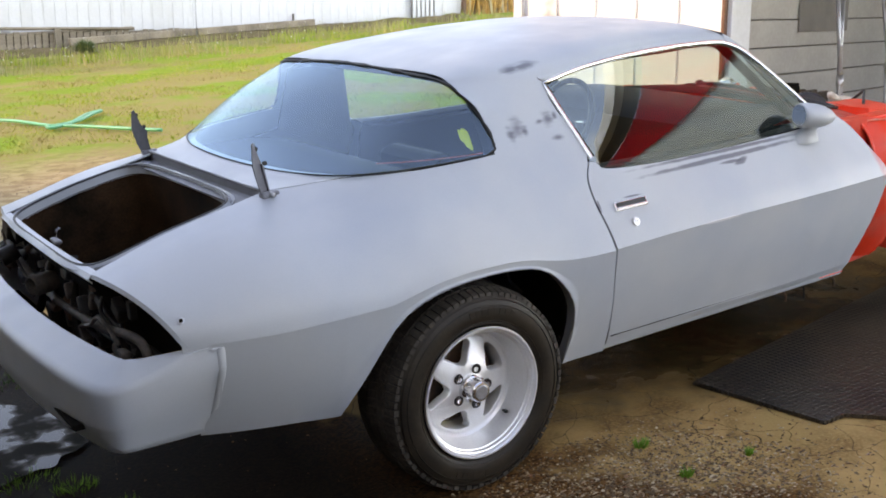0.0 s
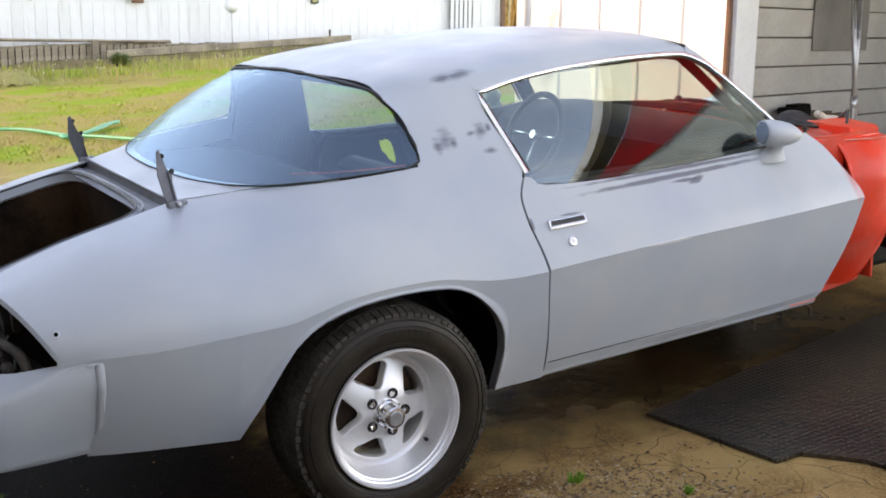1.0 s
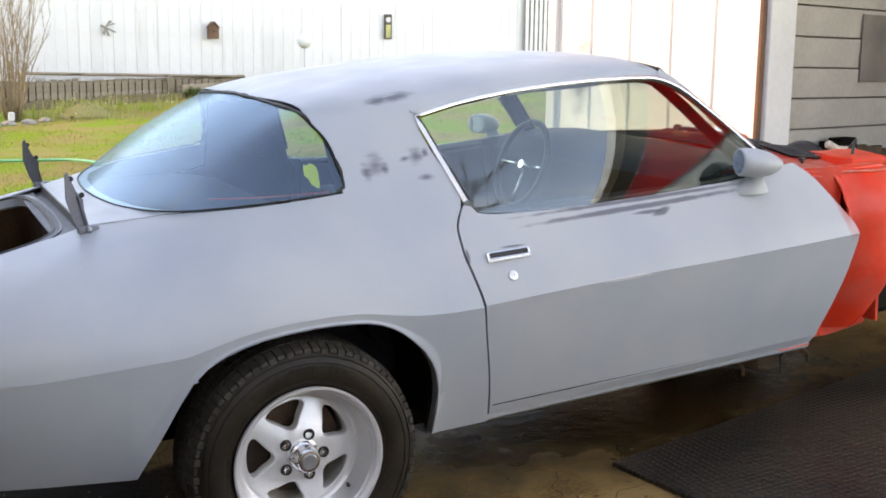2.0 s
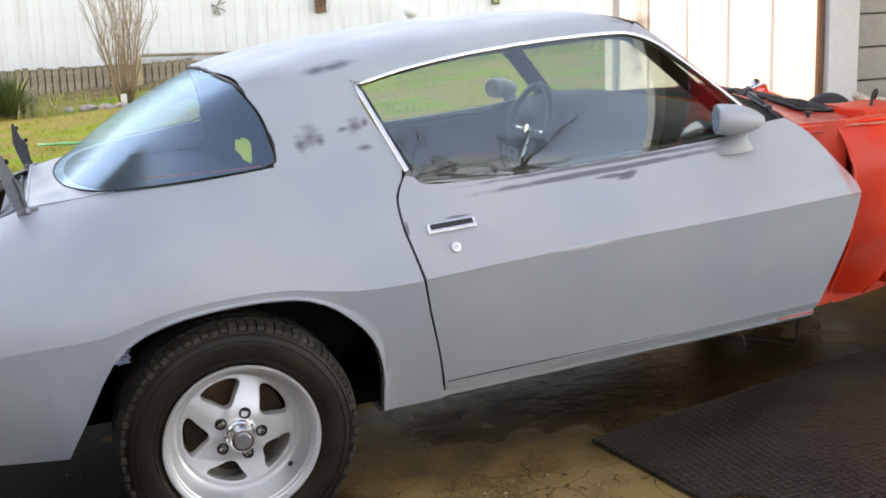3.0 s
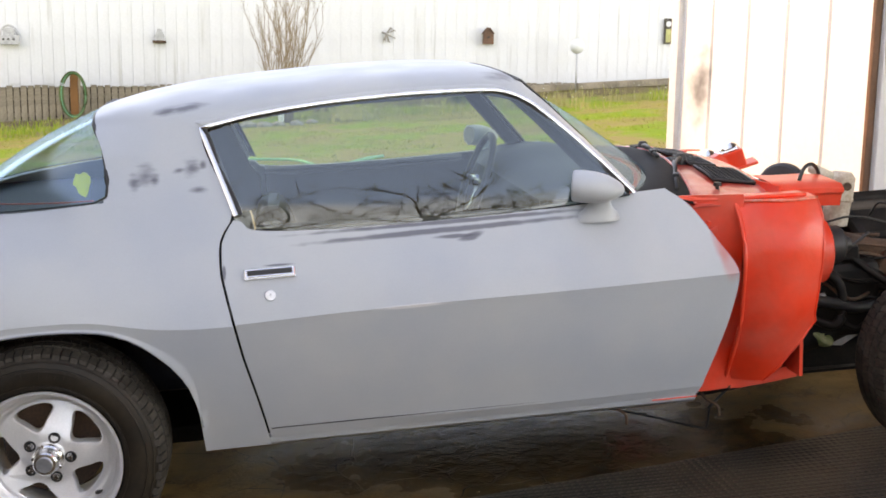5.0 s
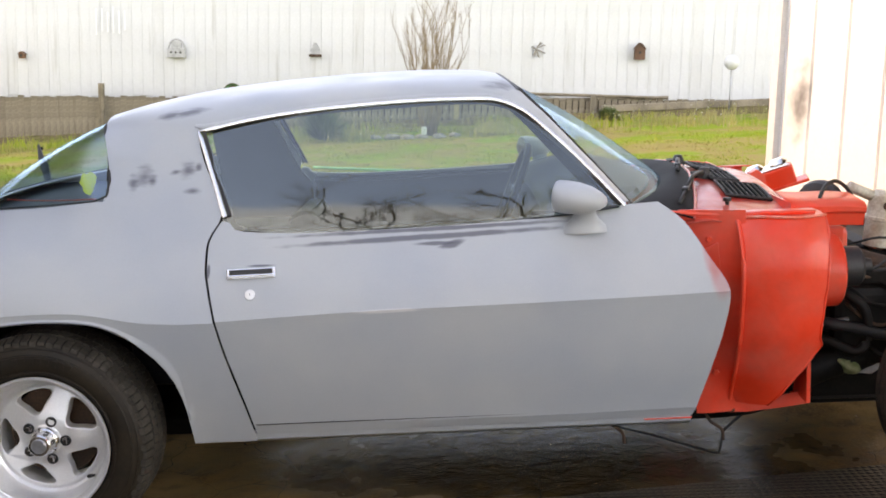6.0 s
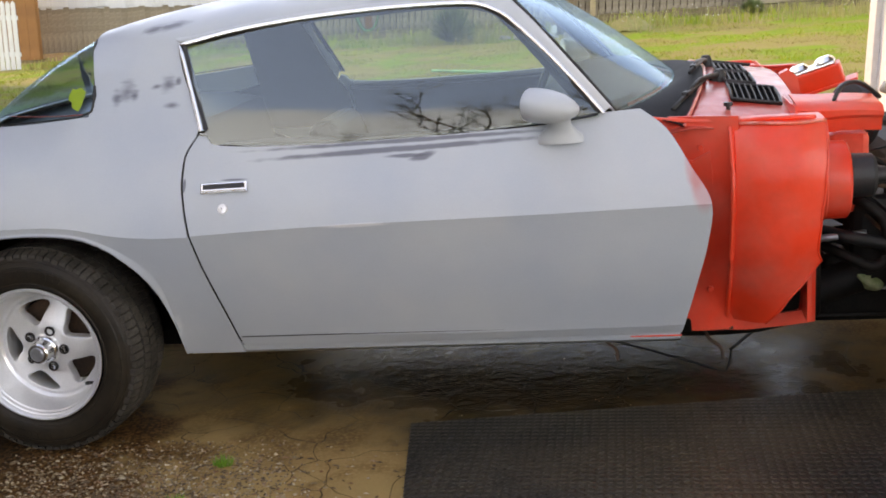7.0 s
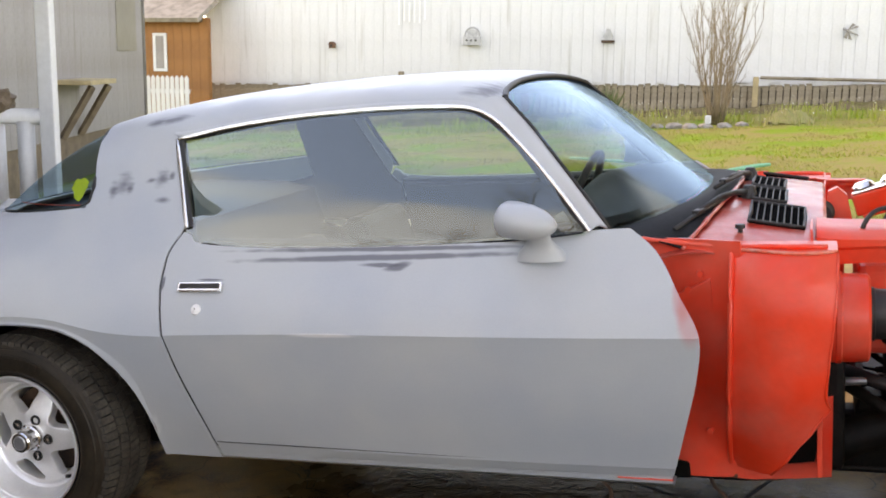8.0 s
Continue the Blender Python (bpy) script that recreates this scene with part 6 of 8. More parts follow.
# ---- the yard ----
def ground_material():
    m = mat("ground", (0.2, 0.2, 0.2), rough=0.7, bump=0, spec=0.2)
    nt = m.node_tree
    b = nt.nodes["Principled BSDF"]
    b.inputs["Specular IOR Level"].default_value = 0.10
    tc = nt.nodes.new("ShaderNodeTexCoord")
    sep = nt.nodes.new("ShaderNodeSeparateXYZ")
    nt.links.new(tc.outputs["Object"], sep.inputs[0])
    def noise_(scale, detail=6):
        n = nt.nodes.new("ShaderNodeTexNoise")
        n.inputs["Scale"].default_value, n.inputs["Detail"].default_value = scale, detail
        nt.links.new(tc.outputs["Object"], n.inputs["Vector"])
        return n.outputs[0]
    def math_(op, a, b_, clamp=False):
        n = nt.nodes.new("ShaderNodeMath")
        n.operation, n.use_clamp = op, clamp
        for i, v in enumerate((a, b_)):
            if isinstance(v, (int, float)):
                n.inputs[i].default_value = v
            else:
                nt.links.new(v, n.inputs[i])
        return n.outputs[0]
    def ramp_(v, lo, hi):
        n = nt.nodes.new("ShaderNodeMapRange")
        n.interpolation_type = "SMOOTHSTEP"
        n.inputs["From Min"].default_value, n.inputs["From Max"].default_value = lo, hi
        nt.links.new(v, n.inputs[0])
        return n.outputs[0]
    def mix_(f, a, c):
        n = nt.nodes.new("ShaderNodeMix")
        n.data_type = "RGBA"
        nt.links.new(f, n.inputs["Factor"])
        for k, v in (("A", a), ("B", c)):
            if isinstance(v, tuple):
                n.inputs[k].default_value = (*v, 1)
            else:
                nt.links.new(v, n.inputs[k])
        return n.outputs["Result"]
    mid, fine = noise_(5.0), noise_(90.0)
    concrete = mix_(ramp_(mid, 0.35, 0.65), (0.240, 0.120, 0.046), (0.450, 0.252, 0.102))
    concrete = mix_(ramp_(fine, 0.40, 0.75), concrete, (0.430, 0.242, 0.098))
    concrete = mix_(math_("MULTIPLY", ramp_(noise_(13.0), 0.54, 0.78), 0.5), concrete, (0.105, 0.054, 0.021))
    concrete = mix_(ramp_(noise_(2.1), 0.50, 0.72), concrete, (0.390, 0.225, 0.088))
    dirt = mix_(ramp_(fine, 0.4, 0.62), (0.062, 0.023, 0.007), (0.190, 0.080, 0.027))
    # near yard out of view: soil tones picked for bounce light on the car
    dirt = mix_(ramp_(sep.outputs[1], -1.55, -2.0), dirt, mix_(ramp_(fine, 0.4, 0.65), (0.060, 0.024, 0.008), (0.110, 0.046, 0.016)))
    dirt = mix_(ramp_(sep.outputs[1], -2.3, -2.9), dirt, mix_(ramp_(fine, 0.35, 0.65), (0.24, 0.15, 0.078), (0.36, 0.245, 0.14)))
    # dark wet soil, blackened further for the shade under and behind the tail
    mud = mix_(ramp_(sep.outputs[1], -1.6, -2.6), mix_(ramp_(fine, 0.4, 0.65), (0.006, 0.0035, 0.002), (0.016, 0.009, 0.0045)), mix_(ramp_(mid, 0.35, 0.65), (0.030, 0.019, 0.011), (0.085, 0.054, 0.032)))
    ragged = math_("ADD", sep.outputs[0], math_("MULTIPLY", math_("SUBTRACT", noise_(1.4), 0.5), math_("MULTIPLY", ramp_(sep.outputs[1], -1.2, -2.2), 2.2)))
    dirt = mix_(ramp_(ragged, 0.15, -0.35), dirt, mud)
    lawn = mix_(ramp_(noise_(1.1), 0.45, 0.62), (0.27, 0.19, 0.085), (0.12, 0.24, 0.018))
    lawn = mix_(math_("MULTIPLY", ramp_(noise_(24), 0.35, 0.7), 0.6), lawn, (0.20, 0.27, 0.03))
    # slab ahead of the rear wheel, bare soil behind it
    edge = math_("SUBTRACT", math_("ADD", sep.outputs[0], math_("MULTIPLY", mid, 0.9)), math_("MULTIPLY", math_("ADD", sep.outputs[1], 1.0), -0.5))
    # out of view, slab past x 2.5 stays pale to bounce light upwards
    slab = math_("MULTIPLY", ramp_(edge, 0.72, 0.95), math_("MAXIMUM", ramp_(sep.outputs[0], 2.5, 2.9), ramp_(math_("ADD", sep.outputs[1], math_("MULTIPLY", mid, 0.5)), -2.15, -1.75)))
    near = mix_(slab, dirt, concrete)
    near = mix_(ramp_(sep.outputs[1], 2.0, 3.2), near, mix_(ramp_(noise_(9.0), 0.35, 0.65), (0.26, 0.17, 0.085), (0.40, 0.29, 0.16)))
    yl = math_("SUBTRACT", math_("ADD", sep.outputs[1], math_("MULTIPLY", noise_(1.2), 2.0)), math_("MULTIPLY", ramp_(sep.outputs[0], 2.2, 0.8), 2.6))
    col = mix_(ramp_(yl, 3.6, 5.2), near, lawn)
    r = nt.nodes.new("ShaderNodeMapRange")
    r.inputs["To Min"].default_value, r.inputs["To Max"].default_value = 0.80, 0.16
    # wet slab under the car; its colour is also deepened as the shade there
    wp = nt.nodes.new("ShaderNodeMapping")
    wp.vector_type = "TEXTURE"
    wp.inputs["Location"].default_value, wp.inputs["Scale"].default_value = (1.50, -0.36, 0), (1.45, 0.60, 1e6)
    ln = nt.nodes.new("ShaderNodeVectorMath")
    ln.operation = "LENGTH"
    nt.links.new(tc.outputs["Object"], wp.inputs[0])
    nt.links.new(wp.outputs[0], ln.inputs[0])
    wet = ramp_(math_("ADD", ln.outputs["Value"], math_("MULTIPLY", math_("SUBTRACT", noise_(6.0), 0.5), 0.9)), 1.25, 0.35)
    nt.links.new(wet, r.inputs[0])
    nt.links.new(r.outputs[0], b.inputs["Roughness"])
    # hairline cracks of the slab
    vor = nt.nodes.new("ShaderNodeTexVoronoi")
    vor.feature = "DISTANCE_TO_EDGE"
    vor.inputs["Scale"].default_value = 4.6
    wv = nt.nodes.new("ShaderNodeVectorMath")
    wv.operation = "ADD"
    nz = nt.nodes.new("ShaderNodeTexNoise")
    nz.inputs["Scale"].default_value = 3.0
    nt.links.new(tc.outputs["Object"], nz.inputs["Vector"])
    nt.links.new(tc.outputs["Object"], wv.inputs[0])
    soft = nt.nodes.new("ShaderNodeVectorMath")
    soft.operation = "SCALE"
    soft.inputs["Scale"].default_value = 0.28
    nt.links.new(nz.outputs[1], soft.inputs[0])
    nt.links.new(soft.outputs[0], wv.inputs[1])
    nt.links.new(wv.outputs[0], vor.inputs["Vector"])
    crack = ramp_(vor.outputs[0], 0.0, 0.009)
    near_ = math_("MULTIPLY", math_("SUBTRACT", 1.0, crack), slab)
    line = math_("MULTIPLY", near_, ramp_(noise_(2.5), 0.38, 0.50))
    col = mix_(math_("MULTIPLY", line, math_("SUBTRACT", 1.0, ramp_(yl, 3.6, 5.2))), col, (0.016, 0.011, 0.008))
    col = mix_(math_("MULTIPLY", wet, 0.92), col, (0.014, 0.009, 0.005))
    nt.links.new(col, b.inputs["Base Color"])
    bp = nt.nodes.new("ShaderNodeBump")
    bp.inputs["Strength"].default_value, bp.inputs["Distance"].default_value = 0.5, 0.008
    ripple = math_("MULTIPLY", wet, math_("MULTIPLY", noise_(17.0, 4), 0.55))
    nt.links.new(math_("ADD", ripple, math_("ADD", math_("MULTIPLY", fine, math_("SUBTRACT", 0.6, math_("MULTIPLY", wet, 0.3))), math_("MULTIPLY", crack, math_("MULTIPLY", math_("SUBTRACT", 1.0, wet), 0.6)))), bp.inputs["Height"])
    nt.links.new(bp.outputs[0], b.inputs["Normal"])
    return m


def ground():
    xs = sorted(set([round(v, 3) for v in linspace(-8, 10, 91)] + [-400, -120, -60, -30, -20, -18, -14, -11, 12, 15, 18, 20, 25, 40, 80, 200, 400]))
    ys = sorted(set([round(v, 3) for v in linspace(-5, 6, 56)] + [round(v, 3) for v in linspace(6, 18, 31)] + [-400, -120, -60, -30, -15, -10, -8, -6.5, 20, 24, 30, 60, 150, 400]))
    rows = [[(x, y, ground_z(x, y) + (0.012 * noise.noise(Vector((x * 1.3, y * 1.3, 0))) if abs(x) < 12 and (x < 0.2 or y > 3) else 0)) for y in ys] for x in xs]
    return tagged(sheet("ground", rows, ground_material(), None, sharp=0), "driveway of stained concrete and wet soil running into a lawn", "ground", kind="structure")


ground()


def boarded_wall(name, x0, x1, y, z0, z1, width, material, label, dz=0.0, gap=0.006, slope=0.0):
    """A wall of upright boards, each with its own edges."""
    root = empty(name)
    n = int(round((x1 - x0) / width))
    w = (x1 - x0) / n
    backing = box("backing", ((x0 + x1) / 2, y + 0.05, (z0 + z1) / 2 + slope * (x0 + x1) / 2), (x1 - x0, 0.04, z1 - z0), material, root, m=Matrix.Rotation(-math.atan(slope), 4, "Y"), bevel=0)
    rng = random.Random(3)
    mesh = None
    for k in range(n):
        x = x0 + (k + 0.5) * w
        if mesh is None:
            o = box("board", (0, 0, 0), (w - gap, 0.022, z1 - z0), material, root, bevel=0.003)
            mesh = o.data
        else:
            o = new("board", mesh)
            o.parent = root
        o.location = (x, y + 0.007 * rng.random(), (z0 + z1) / 2 + slope * x + rng.choice((0, 0, 0.01, 0.03, 0.06)))
    return tagged(root, label, "wall", kind="structure")


boarded_wall("wall_north", -10.3, 13.0, 17.7, 0.90, 4.2, 0.205, WALLP, "tall white painted board wall behind the lawn", slope=0.018, gap=0.0024)


def far_fence():
    root = tagged(empty("fence"), "low weathered brown board fence along the white wall", "fence", kind="structure")
    rng = random.Random(8)
    base = None
    x = -10.2
    while x < 10.6:
        w = 0.125
        h = max(0.05, 0.93 + 0.018 * x - ground_z(x, 17.45) + rng.uniform(-0.025, 0.02))
        if base is None:
            o = box("board", (0, 0, 0), (w - 0.020, 0.02, 1.0), FENCEW, root, bevel=0.003)
            base = o.data
        else:
            o = new("board", base)
            o.parent = root
        o.location = (x, 17.52, ground_z(x, 17.45) + h / 2)
        o.scale = (1.17 if x < -4.4 else 1, 1, h)
        x += w
    for z in (0.25, 0.85):
        tube("rail", [(-10.2, 17.57, ground_z(-10.2, 17.4) + 0.62 * z + 0.1), (5.2, 17.57, ground_z(5.2, 17.4) + 0.35 * z + 0.02)], 0.035, FENCEW, root, n=4, smooth=False)
    # added dark board, so that the gaps between the boards read dark
    box("backing", (0.2, 17.62, 0.45), (20.8, 0.03, 0.9), ROTTEN, root, m=Matrix.Rotation(-math.atan(0.018), 4, "Y"), bevel=0)
    tube("cap_rail", [(1.2, 17.49, ground_z(1.2, 17.49) + 0.60), (5.2, 17.49, ground_z(5.2, 17.49) + 0.31)], 0.028, FENCEW, root, n=4, smooth=False)
    for x, h in ((-5.73, 1.05), (-3.1, 0.85), (1.13, 0.62), (3.75, 0.42)):
        box("post", (x, 17.44, ground_z(x, 17.44) + h / 2), (0.10, 0.09, h), WOODL if x == 1.13 else FENCEW, root, bevel=0.006)


far_fence()


def soil_bank():
    rows = []
    for x in linspace(-10.2, 12.6, 120):
        row = []
        for v, h in ((0.0, -0.01), (0.25, 0.07), (0.5, 0.12), (0.75, 0.13), (1.0, 0.11)):
            y = 16.55 + 0.25 * noise.noise(Vector((x * 0.6, 2, 0))) + (17.48 - 16.55) * v
            row.append((x, y, ground_z(x, y) + h * (0.75 + 0.5 * noise.noise(Vector((x * 1.7, v * 3, 5))))))
        rows.append(row)
    o = sheet("soil_bank", rows, mat("dry soil bank", (0.20, 0.135, 0.08), rough=0.95, spec=0.1, var=0.3, scale=5, grain=45, bump=0.6, color2=(0.12, 0.10, 0.04)), None, sharp=0)
    tagged(o, "low bank of dry brown soil along the white wall", "soil bank", kind="structure")
    for x0, x1 in ((3.9, 6.3), (6.35, 8.9)):
        y = 17.25
        b = box("timber_border", ((x0 + x1) / 2, y, ground_z((x0 + x1) / 2, y) + 0.17), (x1 - x0, 0.12, 0.13), FENCEW, None, m=Matrix.Rotation(-math.atan(0.0646), 4, "Y"), bevel=0.012)
        tagged(b, "weathered timber lying along the soil bank", "timber", "timbers along the wall")


soil_bank()
# unseen walls, added to block low sky light from the near side
shade_wall_south = box("shade_wall_south", (1.0, -9.2, 0.40), (30.0, 0.12, 2.8), WOODG, None, bevel=0.01)
shade_wall_west = box("shade_wall_west", (-7.7, -6.2, 1.5), (10.8, 0.12, 5.2), WOODG, None, bevel=0.01)
tagged(shade_wall_west, "unseen tall grey brown board wall added to dim the car's rear side", "wall", kind="structure")
tagged(shade_wall_south, "unseen low grey brown board wall added to dim the lower doors", "wall", kind="structure")

# white lean-to at the garage
SHED = [(3.12, 2.88), (3.62, 1.47)]


def shed_wall():
    a, b = Vector((*SHED[0], 0)), Vector((*SHED[1], 0))
    d = (b - a).normalized()
    L = (b - a).length
    root = empty("wall_shed", Matrix.Translation(a) @ Matrix.Rotation(math.atan2(d.y, d.x), 4, "Z"))
    tagged(root, "white ribbed sheet wall of the garage with a smoke stain", "wall", kind="structure")
    z0 = 0.15
    rows = []
    prof = []
    x = 0.0
    while x < L:
        prof += [(x, 0.0), (x + 0.272, 0.0), (x + 0.276, 0.016), (x + 0.297, 0.016), (x + 0.301, 0.0)]
        x += 0.305
    prof = [(min(u, L), v) for u, v in prof]
    sheet("cladding", [[(u, v, z) for u, v in prof] for z in (z0, 1.2, 2.4, 4.2)], WHITEM, root, smooth=False, thick=0.003)
    box("wall_core", (L / 2, 0.07, 2.2), (L, 0.10, 4.1), WHITEP, root, bevel=0)
    box("corner_trim", (-0.02, 0.03, 2.2), (0.07, 0.14, 4.1), WHITEP, root, bevel=0.005)
    box("brown_trim", (L + 0.012, 0.0, 2.2), (0.024, 0.05, 4.1), BROWNT, root, bevel=0.005)
    return root


shed_wall()


def plastic_sheet(name, color):
    """Fibreglass roofing that lets the daylight through."""
    m = mat(name, color, rough=0.5, var=0.08, scale=3, grain=30, bump=0.05)
    nt = m.node_tree
    b = nt.nodes["Principled BSDF"]
    tl, mx = nt.nodes.new("ShaderNodeBsdfTranslucent"), nt.nodes.new("ShaderNodeMixShader")
    nt.links.new(b.inputs["Base Color"].links[0].from_socket, tl.inputs[0])
    mx.inputs[0].default_value = 0.85
    nt.links.new(b.outputs[0], mx.inputs[1])
    nt.links.new(tl.outputs[0], mx.inputs[2])
    nt.links.new(mx.outputs[0], nt.nodes["Material Output"].inputs[0])
    return m


def awning():
    """Lean-to roof before the garage: fascia, joist, one red and one grey corrugated sheet."""
    root = tagged(empty("awning", Matrix.Translation((3.0, -2.75, 3.5)) @ Matrix.Rotation(math.atan2(-0.94, 0.34), 4, "Z")), "awning of red and grey corrugated plastic sheets with a white fascia", "awning", kind="structure")
    box("fascia", (1.9, 0.0, 0.02), (6.4, 0.085, 0.16), WHITEP, root, bevel=0.006)
    box("joist", (1.9, 0.15, 0.03), (6.4, 0.20, 0.06), WOODG, root, bevel=0.006)
    red, grey = plastic_sheet("red fibreglass roofing", (0.97, 0.13, 0.13)), plastic_sheet("grey fibreglass roofing", (0.80, 0.82, 0.76))
    def edge(u):
        return 1.02 - 0.215 * u
    rows = [[(u, 0.25 + (edge(u) + 0.05 - 0.25) * v, 0.012 * math.sin(u * 2 * math.pi / 0.076)) for v in (0, 0.5, 1)] for u in linspace(-1.3, 3.2, 360)]
    sheet("red_sheet", rows, red, root, thick=0.002)
    rows = [[(u, edge(u) + (3.2 - edge(u)) * v, -0.035 + 0.012 * math.sin((edge(u) + (3.2 - edge(u)) * v) * 2 * math.pi / 0.30)) for v in linspace(0, 1, 90)] for u in linspace(-1.3, 5.1, 12)]
    sheet("grey_sheet", rows, grey, root, thick=0.002)
    tube("edge_strip", [(u, edge(u), -0.04) for u in linspace(-1.3, 3.2, 8)], 0.012, WHITEP, root)
    for u in (-0.6, 0.9, 2.4):
        box("rafter", (u, 1.7, 0.06), (0.05, 3.2, 0.08), WOODG, root, bevel=0.004)


def garage():
    u = Vector((0.97, 0.245, 0)).normalized()
    a = Vector((3.98, 1.62, 0))
    ang = math.atan2(u.y, u.x)
    root = tagged(empty("wall_garage", Matrix.Translation(a) @ Matrix.Rotation(ang, 4, "Z")), "aged lap-sided wall with a bare grey patch", "wall", kind="structure")
    base = None
    for k in range(22):
        z = 0.305 + 0.19 * k
        if base is None:
            base = box("lap_board", (0, 0, 0), (6.5, 0.02, 0.180), LAPMAT, root, m=Matrix.Rotation(radians(4), 4, "X"), bevel=0.003)
            base.location = (3.25, 0.0, z)
        else:
            o = new("lap_board", base.data)
            o.parent = root
            o.location = (3.25, 0.0, z)
    box("wall_core", (3.25, 0.09, 2.2), (6.5, 0.1, 4.4), LAPDARK, root, bevel=0)
    box("grey_patch", (1.25, -0.022, 1.48), (0.86, 0.008, 0.44), LAPDARK, root, bevel=0.002)
    post = box("door_post", (0, 0, 0), (0.26, 0.10, 4.2), WHITEP, None, bevel=0.006)
    post.matrix_basis = Matrix.Translation((3.775, 1.51, 2.2)) @ Matrix.Rotation(ang, 4, "Z")
    tagged(post, "white painted garage door post", "post", kind="structure")
    # garage roof, and the awning of plastic sheets that runs on from it
    rf = box("garage_roof", (6.4, 0.95, 3.60), (6.9, 5.1, 0.15), WOODG, None, bevel=0.01)
    tagged(rf, "garage roof over the slab", "roof", kind="structure")
    awning()
    en = box("wall_east", (9.7, 0.9, 2.0), (0.15, 5.2, 3.6), LAPMAT, None, bevel=0)
    tagged(en, "end wall of the garage", "wall", kind="structure")


garage()


def rubber_mat():
    a = Vector((1.085, -0.77, 0))
    u, v = Vector((0.987, 0.16, 0)), Vector((0.14, -0.99, 0))
    out = [(0, 0), (0, 0.525), (0.10, 0.545), (0.135, 0.60), (0.20, 0.72), (0.20, 2.2), (3.2, 2.2), (3.2, 0.0)]
    o = prism("rubber_mat", out, 0.014, MATM, None, f=lambda p, q, w: tuple((a + u * p + v * q).xy) + (ground_z(*(a + u * p + v * q).xy) + 0.003 + w,), bevel=0.003)
    return tagged(o, "worn black ribbed rubber mat on the slab", "mat")


rubber_mat()


# ---- lawn, plants and clutter ----
def island_material(name, colors, rough=0.7):
    m = bpy.data.materials.new(name)
    m.use_nodes = True
    nt = m.node_tree
    geo, ramp = nt.nodes.new("ShaderNodeNewGeometry"), nt.nodes.new("ShaderNodeValToRGB")
    ramp.color_ramp.elements[0].color, ramp.color_ramp.elements[1].color = (*colors[0], 1), (*colors[-1], 1)
    for k, c in enumerate(colors[1:-1]):
        ramp.color_ramp.elements.new((k + 1) / (len(colors) - 1)).color = (*c, 1)
    nt.links.new(geo.outputs["Random Per Island"], ramp.inputs[0])
    b = nt.nodes["Principled BSDF"]
    nt.links.new(ramp.outputs[0], b.inputs["Base Color"])
    b.inputs["Roughness"].default_value = rough
    return m


def blades(name, n, area, height, width, material, seed, label, category, lean=0.5, accept=None):
    rng = np.random.default_rng(seed)
    x0, x1, y0, y1 = area
    px, py = rng.uniform(x0, x1, n), y0 + (y1 - y0) * rng.random(n) ** 1.25
    keep = np.array([accept is None or accept(x, y) for x, y in zip(px, py)])
    px, py = px[keep], py[keep]
    n = len(px)
    pz = np.array([ground_z(x, y) for x, y in zip(px, py)]) - 0.006
    a = rng.uniform(0, 2 * np.pi, n)
    h = height * rng.uniform(0.45, 1.25, n)
    w = width * rng.uniform(0.6, 1.4, n)
    ln = lean * rng.uniform(0, 1, n) * h
    b = rng.uniform(0, 2 * np.pi, n)
    v = np.zeros((n, 3, 3))
    v[:, 0] = np.stack([px - w * np.cos(a), py - w * np.sin(a), pz], 1)
    v[:, 1] = np.stack([px + w * np.cos(a), py + w * np.sin(a), pz], 1)
    v[:, 2] = np.stack([px + ln * np.cos(b), py + ln * np.sin(b), pz + h], 1)
    ob = link_mesh(name, v.reshape(-1, 3).tolist(), np.arange(3 * n).reshape(-1, 3).tolist(), material)
    return tagged(ob, label, category, kind="stuff")


GRASS = island_material("grass blades", [(0.12, 0.25, 0.012), (0.26, 0.37, 0.022), (0.19, 0.32, 0.018), (0.40, 0.41, 0.05), (0.25, 0.36, 0.022), (0.44, 0.36, 0.12)])
STRAW = island_material("dry stalks", [(0.30, 0.25, 0.09), (0.45, 0.36, 0.17), (0.24, 0.26, 0.06)])
GRAVEL = island_material("gravel and chips", [(0.07, 0.034, 0.016), (0.17, 0.092, 0.045), (0.10, 0.052, 0.025), (0.32, 0.20, 0.10), (0.12, 0.062, 0.03), (0.09, 0.047, 0.022), (0.46, 0.33, 0.20), (0.22, 0.075, 0.03), (0.55, 0.42, 0.28)], 0.75)


GRASS_BIG = GRASS.node_tree
gb = GRASS_BIG.nodes["Principled BSDF"]
gc, gn, gr, gm = (GRASS_BIG.nodes.new("ShaderNode" + k) for k in ("TexCoord", "TexNoise", "MapRange", "Mix"))
gn.inputs["Scale"].default_value, gn.inputs["Detail"].default_value = 1.0, 7
gr.inputs["From Min"].default_value, gr.inputs["From Max"].default_value, gr.inputs["To Max"].default_value = 0.455, 0.60, 0.82
gm.data_type = "RGBA"
gm.inputs["B"].default_value = (0.36, 0.26, 0.115, 1)
GRASS_BIG.links.new(gc.outputs["Object"], gn.inputs["Vector"])
GRASS_BIG.links.new(gn.outputs[0], gr.inputs[0])
GRASS_BIG.links.new(gr.outputs[0], gm.inputs["Factor"])
GRASS_BIG.links.new(gb.inputs["Base Color"].links[0].from_socket, gm.inputs["A"])
GRASS_BIG.links.new(gm.outputs["Result"], gb.inputs["Base Color"])


